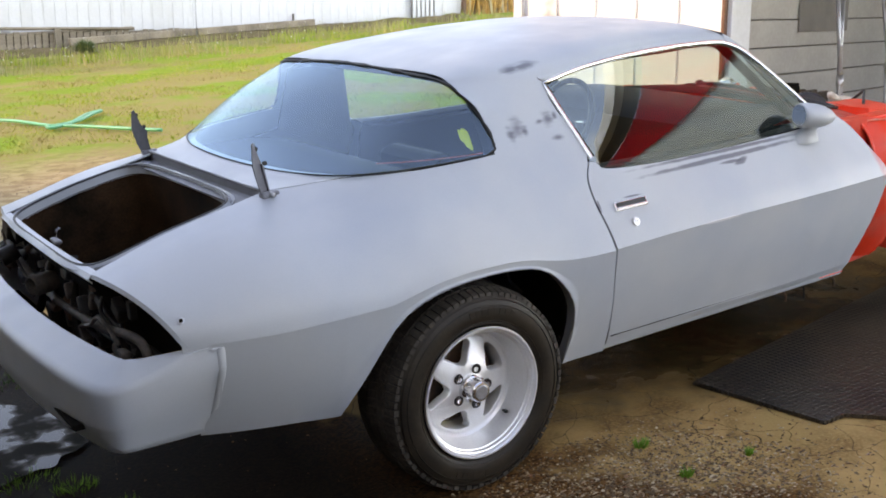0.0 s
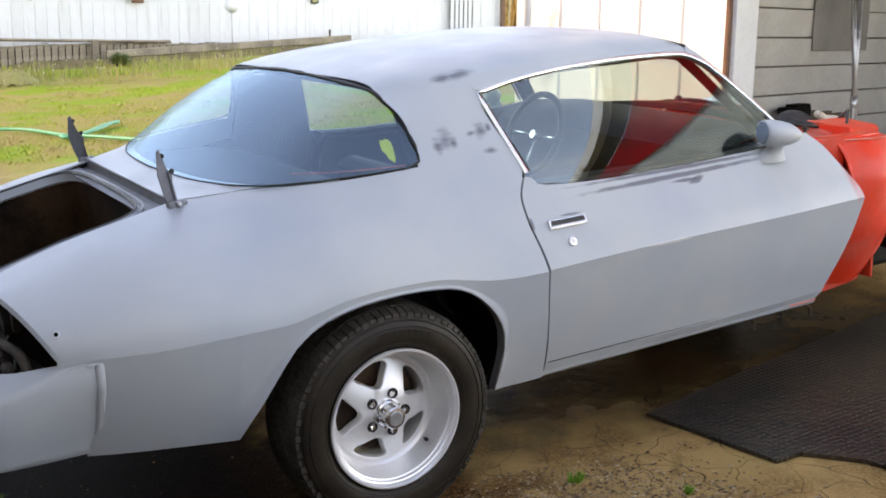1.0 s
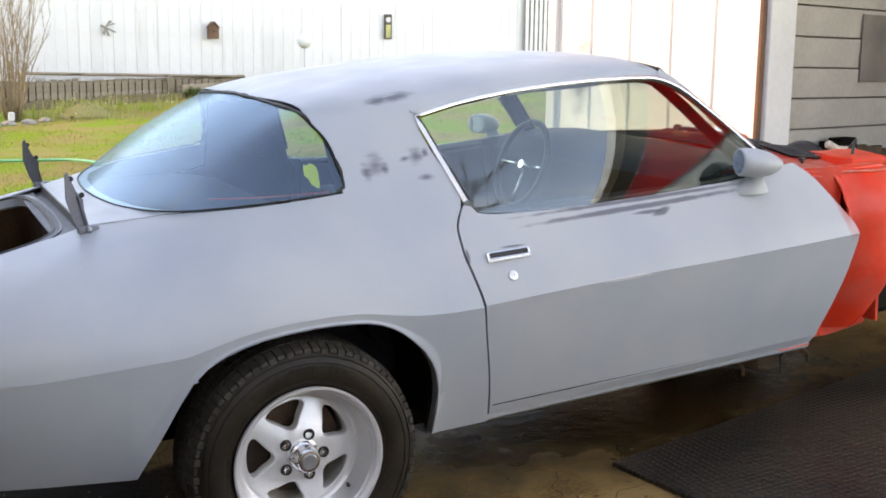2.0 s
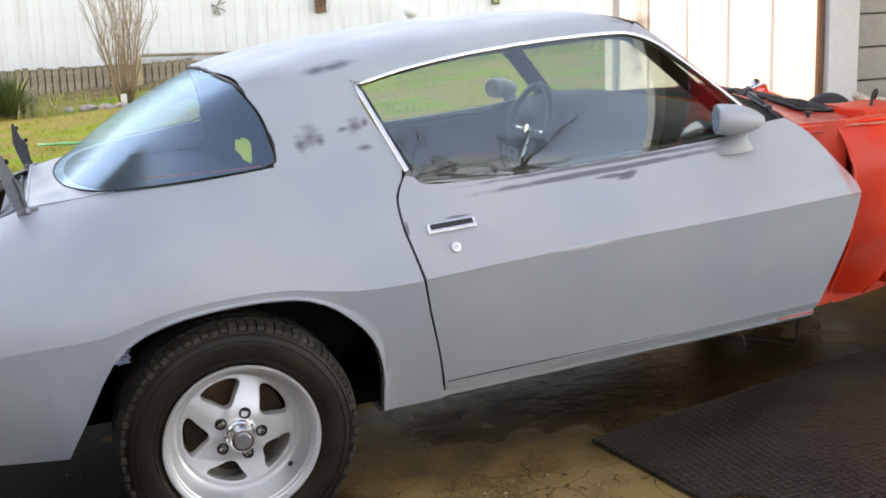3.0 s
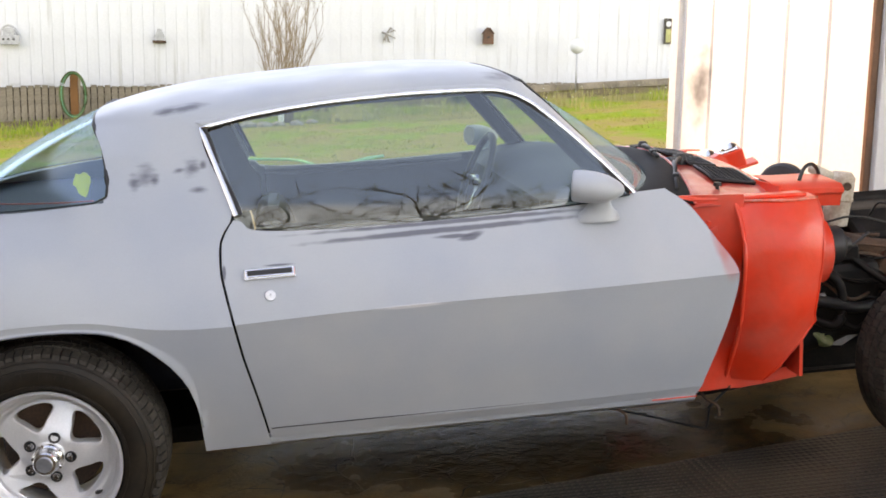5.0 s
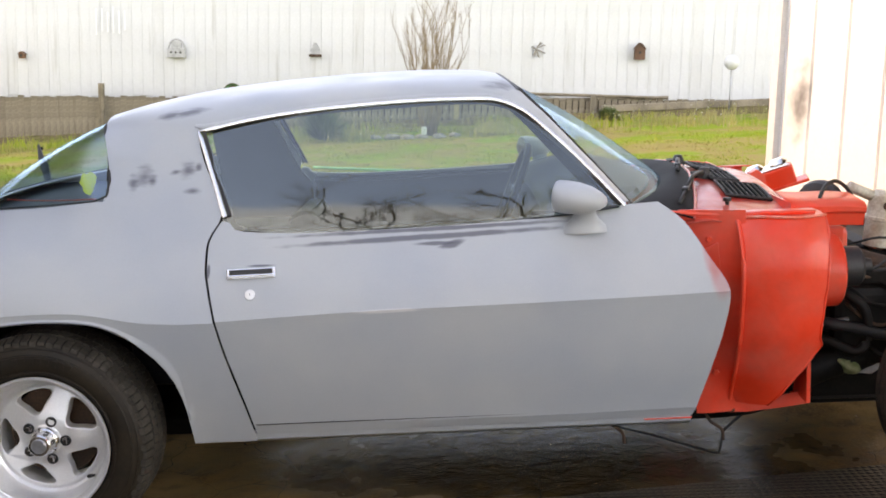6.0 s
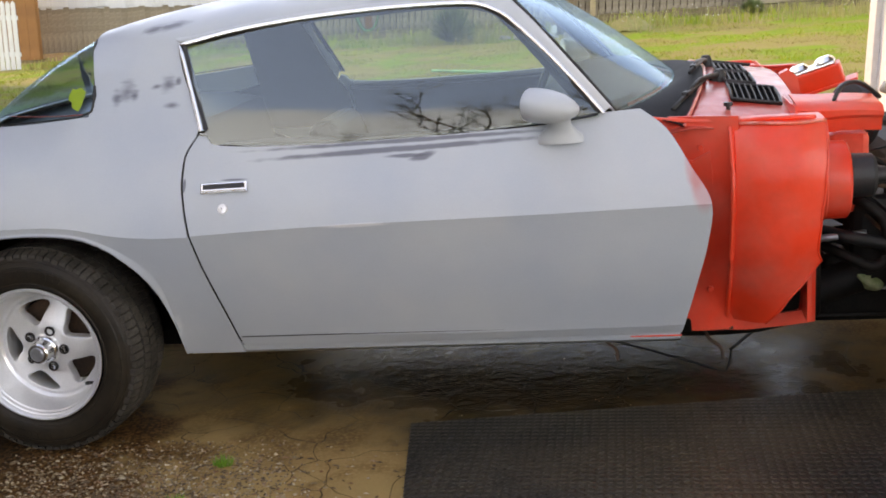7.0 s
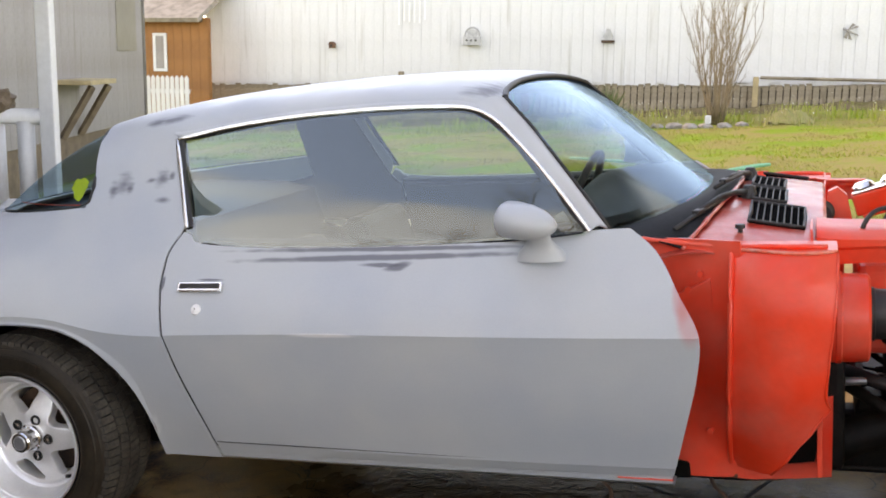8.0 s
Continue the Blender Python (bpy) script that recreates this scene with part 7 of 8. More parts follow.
def lawn_patch(x, y):
    return noise.noise(Vector((x * 0.9, y * 0.9, 3))) + 0.5 * noise.noise(Vector((x * 3.1, y * 3.1, 9))) > -0.18 and y + 0.9 * noise.noise(Vector((x * 0.8, y * 0.8, 0))) > 4.4 + 2.6 * max(0.0, min(1.0, (2.2 - x) / 1.4)) and not (x > 3.0 and y < 3.4)


blades("grass", 230000, (-9.0, 11.5, 3.6, 16.9), 0.030, 0.0050, GRASS, 2, "bright green and yellow spring lawn", "grass", 1.5, lawn_patch)
blades("grass_clumps", 60000, (-9.0, 11.5, 4.2, 16.6), 0.065, 0.0055, GRASS, 6, "taller tufts scattered over the lawn", "grass", 1.0, lambda x, y: lawn_patch(x, y) and noise.noise(Vector((x * 2.1, y * 2.1, 11))) > 0.22)
blades("tall_weeds", 7000, (-9.0, 13.0, 14.6, 17.3), 0.17, 0.010, GRASS, 3, "taller green weeds along the fence", "weeds", 0.5, lambda x, y: noise.noise(Vector((x * 0.7, y * 0.7, 8))) > 0.0)
blades("dry_stalks", 4200, (-2.5, 13.0, 13.6, 16.8), 0.26, 0.006, STRAW, 4, "dry upright stalks in the lawn", "weeds", 0.35, lambda x, y: noise.noise(Vector((x * 0.8, y * 0.8, 5))) > 0.05)


def seed_heads():
    rng = np.random.default_rng(12)
    verts, faces = [], []
    for _ in range(110):
        x, y = rng.uniform(-1.5, 9.5), rng.uniform(13.5, 16.6)
        z, r = ground_z(x, y) + rng.uniform(0.10, 0.36), rng.uniform(0.006, 0.012)
        b = len(verts)
        verts += [(x + r, y, z), (x - r, y, z), (x, y + r, z), (x, y - r, z), (x, y, z + r), (x, y, z - r)]
        faces += [tuple(b + i for i in f) for f in ((0, 2, 4), (2, 1, 4), (1, 3, 4), (3, 0, 4), (2, 0, 5), (1, 2, 5), (3, 1, 5), (0, 3, 5))]
    ob = link_mesh("seed_heads", verts, faces, island_material("seed fluff", [(0.62, 0.60, 0.50), (0.75, 0.74, 0.68)]))
    tagged(ob, "pale dandelion seed heads above the grass", "weeds", kind="stuff")


seed_heads()


def gravel():
    rng = np.random.default_rng(21)
    verts, faces = [], []
    def chip(x, y, r):
        z = ground_z(x, y)
        b = len(verts)
        k = rng.uniform(0.6, 1.4, 6)
        verts.extend([(x + r * k[0], y, z), (x - r * k[1], y, z), (x, y + r * k[2], z), (x, y - r * k[3], z), (x, y, z + 0.7 * r * k[4]), (x, y, z - r)])
        faces.extend(tuple(b + i for i in f) for f in ((0, 2, 4), (2, 1, 4), (1, 3, 4), (3, 0, 4)))
    for _ in range(9000):
        x, y = rng.normal(0.40, 0.34), rng.normal(-1.28, 0.24)
        if y < -0.85 and x < 1.3 and (x - 0.2 + (y + 1) * 0.4 < 0.62 or rng.random() < 0.10):
            chip(x, y, rng.uniform(0.0012, 0.0055) if rng.random() < 0.93 else rng.uniform(0.005, 0.009))
    for _ in range(1500):
        x, y = rng.normal(0.42, 0.32), rng.normal(-1.32, 0.22)
        if y < -0.9 and x < 1.2:
            z, r, w, q = ground_z(x, y) + 0.004, rng.uniform(0.004, 0.012), rng.uniform(0.0015, 0.0035), rng.uniform(0, 3.14)
            c, d, b = math.cos(q), math.sin(q), len(verts)
            verts.extend([(x + r * c - w * d, y + r * d + w * c, z - 0.003), (x + r * c + w * d, y + r * d - w * c, z - 0.003), (x - r * c + w * d, y - r * d - w * c, z + 0.001), (x - r * c - w * d, y - r * d + w * c, z + 0.001), (x, y, z + 0.003)])
            faces.extend(tuple(b + i for i in f) for f in ((0, 1, 4), (1, 2, 4), (2, 3, 4), (3, 0, 4)))
    for _ in range(900):
        chip(rng.uniform(-2.2, 0.3), rng.uniform(-2.2, 1.5), rng.uniform(0.0012, 0.004))
    for _ in range(420):
        chip(rng.uniform(0.6, 2.2), rng.uniform(-1.1, 0.4), rng.uniform(0.001, 0.003))
    ob = link_mesh("gravel", verts, faces, GRAVEL)
    tagged(ob, "small gravel and wood chips on wet soil", "gravel", kind="stuff")


gravel()


def grass_tuft(x, y, r, seed):
    rng = random.Random(seed)
    verts, faces = [], []
    for _ in range(130):
        a, d = rng.uniform(0, 6.28), r * rng.random() ** 0.6
        px, py = x + d * math.cos(a), y + d * math.sin(a) * 0.8
        z, h = ground_z(px, py), rng.uniform(0.012, 0.034)
        b, q, l = len(verts), rng.uniform(0, 6.28), rng.uniform(0, 0.02)
        w = 0.0016
        verts += [(px - w * math.cos(q), py - w * math.sin(q), z), (px + w * math.cos(q), py + w * math.sin(q), z), (px + l * math.cos(a), py + l * math.sin(a), z + h)]
        faces.append((b, b + 1, b + 2))
    return tagged(link_mesh("grass_tuft", verts, faces, TUFT), "small bright green grass tuft in the gravel", "grass", "tufts by the wheel")


TUFT = island_material("young grass", [(0.05, 0.20, 0.015), (0.10, 0.32, 0.03), (0.07, 0.25, 0.02)])
for args in ((0.585, -1.02, 0.026, 1), (0.545, -1.26, 0.018, 2), (0.80, -1.28, 0.008, 3), (-0.95, -0.35, 0.09, 4), (-1.12, -0.25, 0.10, 5), (-0.95, 0.98, 0.13, 6), (-1.12, 0.92, 0.10, 7), (-0.83, 1.45, 0.10, 8), (-1.10, 0.02, 0.10, 9), (-0.98, -0.12, 0.07, 10), (-0.86, 1.05, 0.06, 11)):
    grass_tuft(*args)


def puddle():
    m = mat("muddy water", (0.010, 0.008, 0.006), rough=0.02, var=0.1, bump=0.0, spec=0.14)
    nt = m.node_tree
    tc, nz, rg = (nt.nodes.new("ShaderNode" + k) for k in ("TexCoord", "TexNoise", "MapRange"))
    nz.inputs["Scale"].default_value, nz.inputs["Detail"].default_value = 7.0, 6
    for k, v in (("From Min", 0.44), ("From Max", 0.56), ("To Min", 0.04), ("To Max", 0.9)):
        rg.inputs[k].default_value = v
    nt.links.new(tc.outputs["Object"], nz.inputs["Vector"])
    nt.links.new(nz.outputs[0], rg.inputs[0])
    nt.links.new(rg.outputs[0], nt.nodes["Principled BSDF"].inputs["Roughness"])
    out = []
    for k in range(90):
        a = 2 * math.pi * k / 90
        r = 1 + 0.18 * math.sin(3 * a + 1) + 0.13 * math.sin(5 * a) + 0.07 * math.sin(9 * a + 2) + 0.03 * math.sin(17 * a)
        out.append((-1.05 + 0.27 * r * math.cos(a), 0.40 + 0.34 * r * math.sin(a)))
    o = prism("puddle", out, 0.0012, m, None, f=lambda u, v, w: (u, v, ground_z(u, v) + 0.011 + w))
    tagged(o, "still muddy puddle reflecting the sky", "puddle", kind="structure")


puddle()


def garden_hose():
    pts = []
    for t, (x, y) in enumerate([(-0.6, 9.6), (0.2, 9.0), (0.76, 8.6), (1.0, 7.9), (1.08, 7.75), (1.35, 7.9), (1.62, 8.3), (1.75, 8.45), (1.55, 8.3), (1.2, 7.75), (1.0, 7.62), (1.02, 7.78), (1.25, 7.5), (1.55, 6.95), (1.75, 6.6)]):
        pts.append((x, y, ground_z(x, y) + 0.045))
    tagged(tube("garden_hose", spline(pts, 6), 0.017, HOSEG, None, n=8), "green garden hose lying looped on the lawn", "hose")


garden_hose()


def bare_bush(x, y, height, seed, n=26, spread=0.34):
    """Many thin upright stems from one foot, with fine twigs."""
    rng = random.Random(seed)
    root = tagged(empty("bare_shrub", Matrix.Translation((x, y, ground_z(x, y)))), "leafless upright shrub by the fence", "shrub")
    verts, faces = [], []
    def limb(p, d, length, r, depth):
        pts, q = [Vector(p)], Vector(p)
        k = 6
        for i in range(k):
            d = (d + Vector((rng.uniform(-.10, .10), rng.uniform(-.10, .10), rng.uniform(-.02, .09)))).normalized()
            q = q + d * length / k
            pts.append(q.copy())
        v, f = tube_data(pts, r, 4, [r * (1 - 0.8 * i / k) for i in range(k + 1)])
        b = len(verts)
        verts.extend(v)
        faces.extend(tuple(b + j for j in ff) for ff in f)
        if depth:
            for i in range(2, k + 1):
                for _ in range(2 if depth == 1 else 1):
                    a = rng.uniform(0, 6.28)
                    limb(pts[i], (d + Vector((math.cos(a), math.sin(a), 0.35)) * 0.55).normalized(), length * rng.uniform(0.20, 0.42), max(0.0022, r * 0.42), depth - 1)
    for k in range(n):
        a = 2.4 * k
        t = spread * (k / n) ** 0.7 + rng.uniform(-.05, .05)
        limb((0.09 * math.cos(a), 0.09 * math.sin(a), 0), Vector((t * math.cos(a), t * math.sin(a), 1)).normalized(), height * rng.uniform(0.55, 1.0) * (1 - 0.35 * k / n), 0.013, 2)
    link_mesh("branchwork", verts, faces, BARK, root, "", True)
    return root


bare_bush(0.70, 14.6, 2.75, 5)


def spiky_plant(x, y, r, seed):
    rng = random.Random(seed)
    verts, faces = [], []
    for _ in range(420):
        a, e = rng.uniform(0, 6.28), rng.uniform(0.15, 1.45)
        L = r * rng.uniform(0.7, 1.1)
        d = Vector((math.cos(a) * math.cos(e), math.sin(a) * math.cos(e), math.sin(e)))
        sd = Vector((-math.sin(a), math.cos(a), 0)) * 0.014
        b = len(verts)
        base = Vector((0.06 * math.cos(a), 0.06 * math.sin(a), 0.02))
        mid = base + d * L * 0.55
        tip = base + d * L + Vector((0, 0, -0.10 * L * math.cos(e)))
        verts += [base - sd * 0.6, base + sd * 0.6, mid + sd, mid - sd, tip]
        faces += [(b, b + 1, b + 2, b + 3), (b + 3, b + 2, b + 4)]
    o = link_mesh("spiky_plant", [tuple(v) for v in verts], faces, LEAFD)
    o.location = (x, y, ground_z(x, y))
    return tagged(o, "dark green yucca with sword-like leaves", "plant")


spiky_plant(-1.05, 14.3, 0.72, 3)
spiky_plant(3.9, 16.3, 0.26, 6)


def stone(x, y, r, seed):
    rng = random.Random(seed)
    bm = bmesh.new()
    bmesh.ops.create_icosphere(bm, subdivisions=2, radius=r)
    for v in bm.verts:
        v.co *= 1 + 0.35 * noise.noise(v.co * (2.2 / r) + Vector((seed, 0, 0)))
        v.co.z *= 0.55
    o = part("stone", bm, STONE, None, "", False)
    o.location = (x, y, ground_z(x, y) + 0.1 * r)
    return tagged(o, "grey rough stone edging the shrub bed", "stone", "stones round the shrub bed")


for k, (x, y, r) in enumerate([(0.1, 14.1, 0.15), (0.35, 13.95, 0.13), (0.58, 13.98, 0.12), (0.86, 14.0, 0.12), (1.12, 14.2, 0.10), (1.5, 14.5, 0.09), (-0.2, 14.3, 0.11)]):
    stone(x, y, r, k + 1)
cairn = box("white_block", (0, 0, 0), (0.09, 0.06, 0.13), WHITEP, None, bevel=0.015)
cairn.location = (0.62, 13.95, ground_z(0.62, 13.95) + 0.13)
tagged(cairn, "small white block standing on the stones", "block")


def leaf_mound():
    rows = []
    for i in range(13):
        r = 0.5 * i / 12
        rows.append([(1.80 + 0.80 * r * math.cos(2 * math.pi * k / 24), 14.6 + r * math.sin(2 * math.pi * k / 24), ground_z(1.80, 14.6) + 0.19 * (1 - (r / 0.5) ** 2) + 0.09 * noise.noise(Vector((r * 9 * math.cos(k), r * 9 * math.sin(k), 1)))) for k in range(24)])
    o = sheet("compost_heap", rows, mat("cut grass heap", (0.24, 0.24, 0.07), rough=0.9, var=0.3, scale=14, grain=60, bump=0.8, color2=(0.30, 0.22, 0.10)), None, closed=True, sharp=0)
    tagged(o, "heap of cut grass and weeds", "heap", kind="stuff")


leaf_mound()


# ---- ornaments on the white wall ----
def wall_shelf(x, z):
    r = tagged(empty("wall_shelf", Matrix.Translation((x, 17.66, z))), "little rust red shelf with a white figure-shaped ornament", "ornament")
    box("shelf", (0, -0.05, 0), (0.24, 0.11, 0.05), RUST, r, bevel=0.01)
    prism("ornament", [(-0.08, 0.03), (0.08, 0.03), (0.09, 0.10), (0.05, 0.17), (0.03, 0.24), (-0.03, 0.24), (-0.05, 0.17), (-0.09, 0.10)], 0.04, PALEGREY, r, f=lambda u, v, w: (u, -0.07 + w, v), bevel=0.008)


def bird_house(x, z, w, h, material, label):
    r = tagged(empty("bird_house", Matrix.Translation((x, 17.66, z))), label, "bird house")
    prism("body", [(-w / 2, 0), (w / 2, 0), (w / 2, h * 0.6), (0, h), (-w / 2, h * 0.6)], 0.12, material, r, f=lambda u, v, d: (u, -0.13 + d, v), bevel=0.006)
    for s in (-1, 1):
        box("roof_board", (s * w * 0.30, -0.07, h * 0.86), (w * 0.75, 0.17, 0.02), material, r, m=Matrix.Rotation(s * math.atan2(h * 0.4, w / 2), 4, "Y"), bevel=0.003)
    lathe("entrance", [(0.0, -0.002), (0.022, -0.002), (0.024, 0.0)], SEAL, r, n=16).matrix_basis = Matrix.Translation((0, -0.131, h * 0.45))


def nest_box(x, z):
    r = tagged(empty("nest_box", Matrix.Translation((x, 17.66, z))), "grey house-shaped nest box with three holes", "nest box")
    box("body", (0, -0.07, 0.09), (0.34, 0.14, 0.17), PALEGREY, r, bevel=0.008)
    ring = [(0.15 * math.cos(a), -0.07, 0.18 + 0.17 * math.sin(a)) for a in linspace(0, math.pi, 13)]
    tube("hoop", ring, 0.018, PALEGREY, r)
    prism("panel", [(-0.10, 0.18), (0.10, 0.18), (0.10, 0.27), (0.05, 0.31), (-0.05, 0.31), (-0.10, 0.27)], 0.03, PALEGREY, r, f=lambda u, v, w: (u, -0.09 + w, v))
    for k in (-1, 0, 1):
        lathe("hole", [(0.0, -0.002), (0.02, -0.002), (0.022, 0.0)], SEAL, r, n=14).matrix_basis = Matrix.Translation((0.09 * k, -0.142, 0.10))


def wall_dragonfly(x, z):
    r = tagged(empty("wall_dragonfly", Matrix.Translation((x, 17.66, z)) @ Matrix.Rotation(radians(24), 4, "Y")), "grey metal dragonfly ornament", "ornament")
    tube("body", [(-0.14, -0.03, 0), (0.15, -0.03, 0)], 0.02, STONE, r, radii=[0.022, 0.010])
    for a, b in ((0.10, 0.14), (0.02, 0.15), (0.09, -0.12), (0.0, -0.13)):
        prism("wing", [(-0.06, 0), (-0.04, 0.02), (a, b), (a - 0.06, b)], 0.006, STONE, r, f=lambda u, v, w: (u, -0.035 + w, v))


def thermometer(x, z):
    r = tagged(empty("wall_thermometer", Matrix.Translation((x, 17.66, z))), "tall dark framed thermometer with a pale dial", "thermometer")
    box("frame", (0, -0.02, 0), (0.17, 0.04, 0.50), BARKD, r, bevel=0.01)
    box("scale", (0, -0.043, -0.09), (0.10, 0.006, 0.26), mat("yellowed scale", (0.45, 0.43, 0.18), var=0.15), r, bevel=0)
    lathe("dial", [(0.0, -0.046), (0.05, -0.046), (0.055, -0.04)], WHITEP, r, n=24).matrix_basis = Matrix.Translation((0, 0, 0.14))


def globe_lamp(x, z):
    r = tagged(empty("garden_globe", Matrix.Translation((x, 17.0, 0))), "white glass globe on a thin stake", "garden globe")
    lathe("globe", [(0.14 * math.sin(a), -0.14 * math.cos(a)) for a in linspace(0, math.pi, 15)], WHITEP, r, n=28, axis="z").matrix_basis = Matrix.Translation((0, 0, z))
    tube("stake", [(0, 0, ground_z(x, 17.0)), (0, 0, z - 0.13)], 0.012, STEEL, r)


wall_shelf(-1.62, 1.70)
nest_box(-4.30, 1.60)
wall_dragonfly(2.68, 1.90)
bird_house(4.62, 1.76, 0.20, 0.30, BROWNT, "small dark brown bird house")
thermometer(8.28, 2.08)
globe_lamp(6.25, 1.74)
bird_house(-7.30, 1.52, 0.10, 0.12, BROWNT, "tiny brown hanging planter on the wall")
for x0 in (-5.58,):
    g = tagged(empty("wall_grille", Matrix.Translation((x0, 17.66, 2.25))), "white slatted vent grille", "vent")
    for k in range(6):
        box("slat", (-0.28 + 0.11 * k, -0.012, 0.04 * (k % 2)), (0.030, 0.010, 0.50 - 0.06 * (k % 3)), WHITEPALE, g, bevel=0.002)
mt = box("water_tap", (0, 0, 0), (0.03, 0.05, 0.22), BARKD, None, bevel=0.008)
mt.location = (8.62, 17.64, 1.20)
tagged(mt, "small dark tap pipe on the white wall", "tap")
rl = tagged(empty("hose_reel", Matrix.Translation((-3.15, 17.38, ground_z(-3.15, 17.3)))), "coiled green hose hung on an orange brown post", "hose reel")
box("post", (0, 0, 0.45), (0.14, 0.08, 0.9), ORANGEW, rl, bevel=0.01)
for k in range(5):
    tube("coil", [((0.19 + 0.014 * k) * math.cos(a), -0.06 - 0.02 * k, 0.52 + (0.38 + 0.012 * k) * math.sin(a)) for a in linspace(0, 2 * math.pi, 33)], 0.009, HOSEG if k == 2 else LEAFD, rl)


# ---- behind the far corner ----
def far_left():
    a, b = Vector((-6.17, 6.3, 0)), Vector((-8.12, 12.0, 0))
    d = (b - a)
    L = d.length
    root = tagged(empty("trailer", Matrix.Translation((*a.xy, 0.33)) @ Matrix.Rotation(math.atan2(d.y, d.x), 4, "Z")), "weathered pinkish grey trailer home on brown skirting", "house")
    base = None
    for k in range(int(L / 0.3)):
        if base is None:
            base = box("wall_panel", (0, 0, 1.6), (0.2985, 0.03, 3.2), TRAILERW, root, bevel=0.004)
            base.location = (0.15, 0, 0)
        else:
            o = new("wall_panel", base.data)
            o.parent = root
            o.location = (0.15 + 0.3 * k, 0, 0)
    box("wall_core", (L / 2 - 0.02, 1.3, 1.6), (L - 0.06, 2.5, 3.18), TRAILERW, root, bevel=0)
    box("skirting", (L / 2, 0.05, -0.45), (L, 0.06, 0.9), WOODG, root, bevel=0.01)
    box("corner_trim", (L + 0.02, 0, 1.6), (0.07, 0.09, 3.2), LAPDARK, root, bevel=0.006)
    box("stained_panel", (L - 0.95, -0.02, 2.05), (1.05, 0.02, 1.9), mat("stained siding", (0.235, 0.205, 0.165), var=0.1, scale=2), root, bevel=0.004)
    sh = empty("shelf", Matrix.Translation((L - 3.75, -0.02, 0.66)), root)
    box("plank", (0, -0.24, 0.05), (1.1, 0.45, 0.06), WOODL, sh, bevel=0.008)
    for x in (-0.35, 0.35):
        tube("bracket", [(x, -0.02, -0.65), (x, -0.42, 0.0)], 0.05, WOODG, sh, n=4, smooth=False)
    # orange brown shed behind
    r2 = tagged(empty("orange_shed", Matrix.Translation((-11.3, 16.6, 0))), "orange brown shed with a white framed window", "shed")
    base = None
    for k in range(9):
        if base is None:
            base = box("plank", (0, 0, 0.95), (0.196, 0.03, 2.3), ORANGEW, r2, bevel=0.004)
        else:
            o = new("plank", base.data)
            o.parent = r2
            o.location = (0.2 * k, 0, 0)
    box("wall_core", (0.8, 0.06, 0.95), (1.8, 0.08, 2.28), ORANGEW, r2, bevel=0)
    box("roof", (0.62, 0.46, 2.42), (2.0, 1.6, 0.10), ROOFM, r2, m=Matrix.Rotation(radians(28), 4, "X"), bevel=0.01)
    box("eave", (0.62, -0.06, 2.06), (1.95, 0.05, 0.10), WOODG, r2, bevel=0.01)
    w = empty("window", Matrix.Translation((0.58, -0.03, 1.40)), r2)
    for c, sz in (((0, 0, 0.36), (0.32, 0.04, 0.06)), ((0, 0, -0.36), (0.32, 0.04, 0.06)), ((-0.13, 0, 0), (0.06, 0.04, 0.70)), ((0.13, 0, 0), (0.06, 0.04, 0.70))):
        box("frame", c, sz, WHITEP, w, bevel=0.006)
    box("pane", (0, 0.005, 0), (0.22, 0.01, 0.66), TRAILERW, w, bevel=0)
    # picket gate
    g = tagged(empty("picket_gate", Matrix.Translation((-10.0, 15.0, ground_z(-9.6, 15.0)))), "white picket gate beside the shed", "gate")
    for k in range(9):
        h = 1.25
        prism("picket", [(-0.04, 0), (0.04, 0), (0.04, h - 0.05), (0, h), (-0.04, h - 0.05)], 0.02, WHITEP, g, f=lambda u, v, w, k=k: (u + 0.105 * k, w, v))
    for z in (0.3, 0.95):
        box("rail", (0.42, 0.03, z), (0.95, 0.03, 0.08), WHITEP, g, bevel=0.004)


far_left()


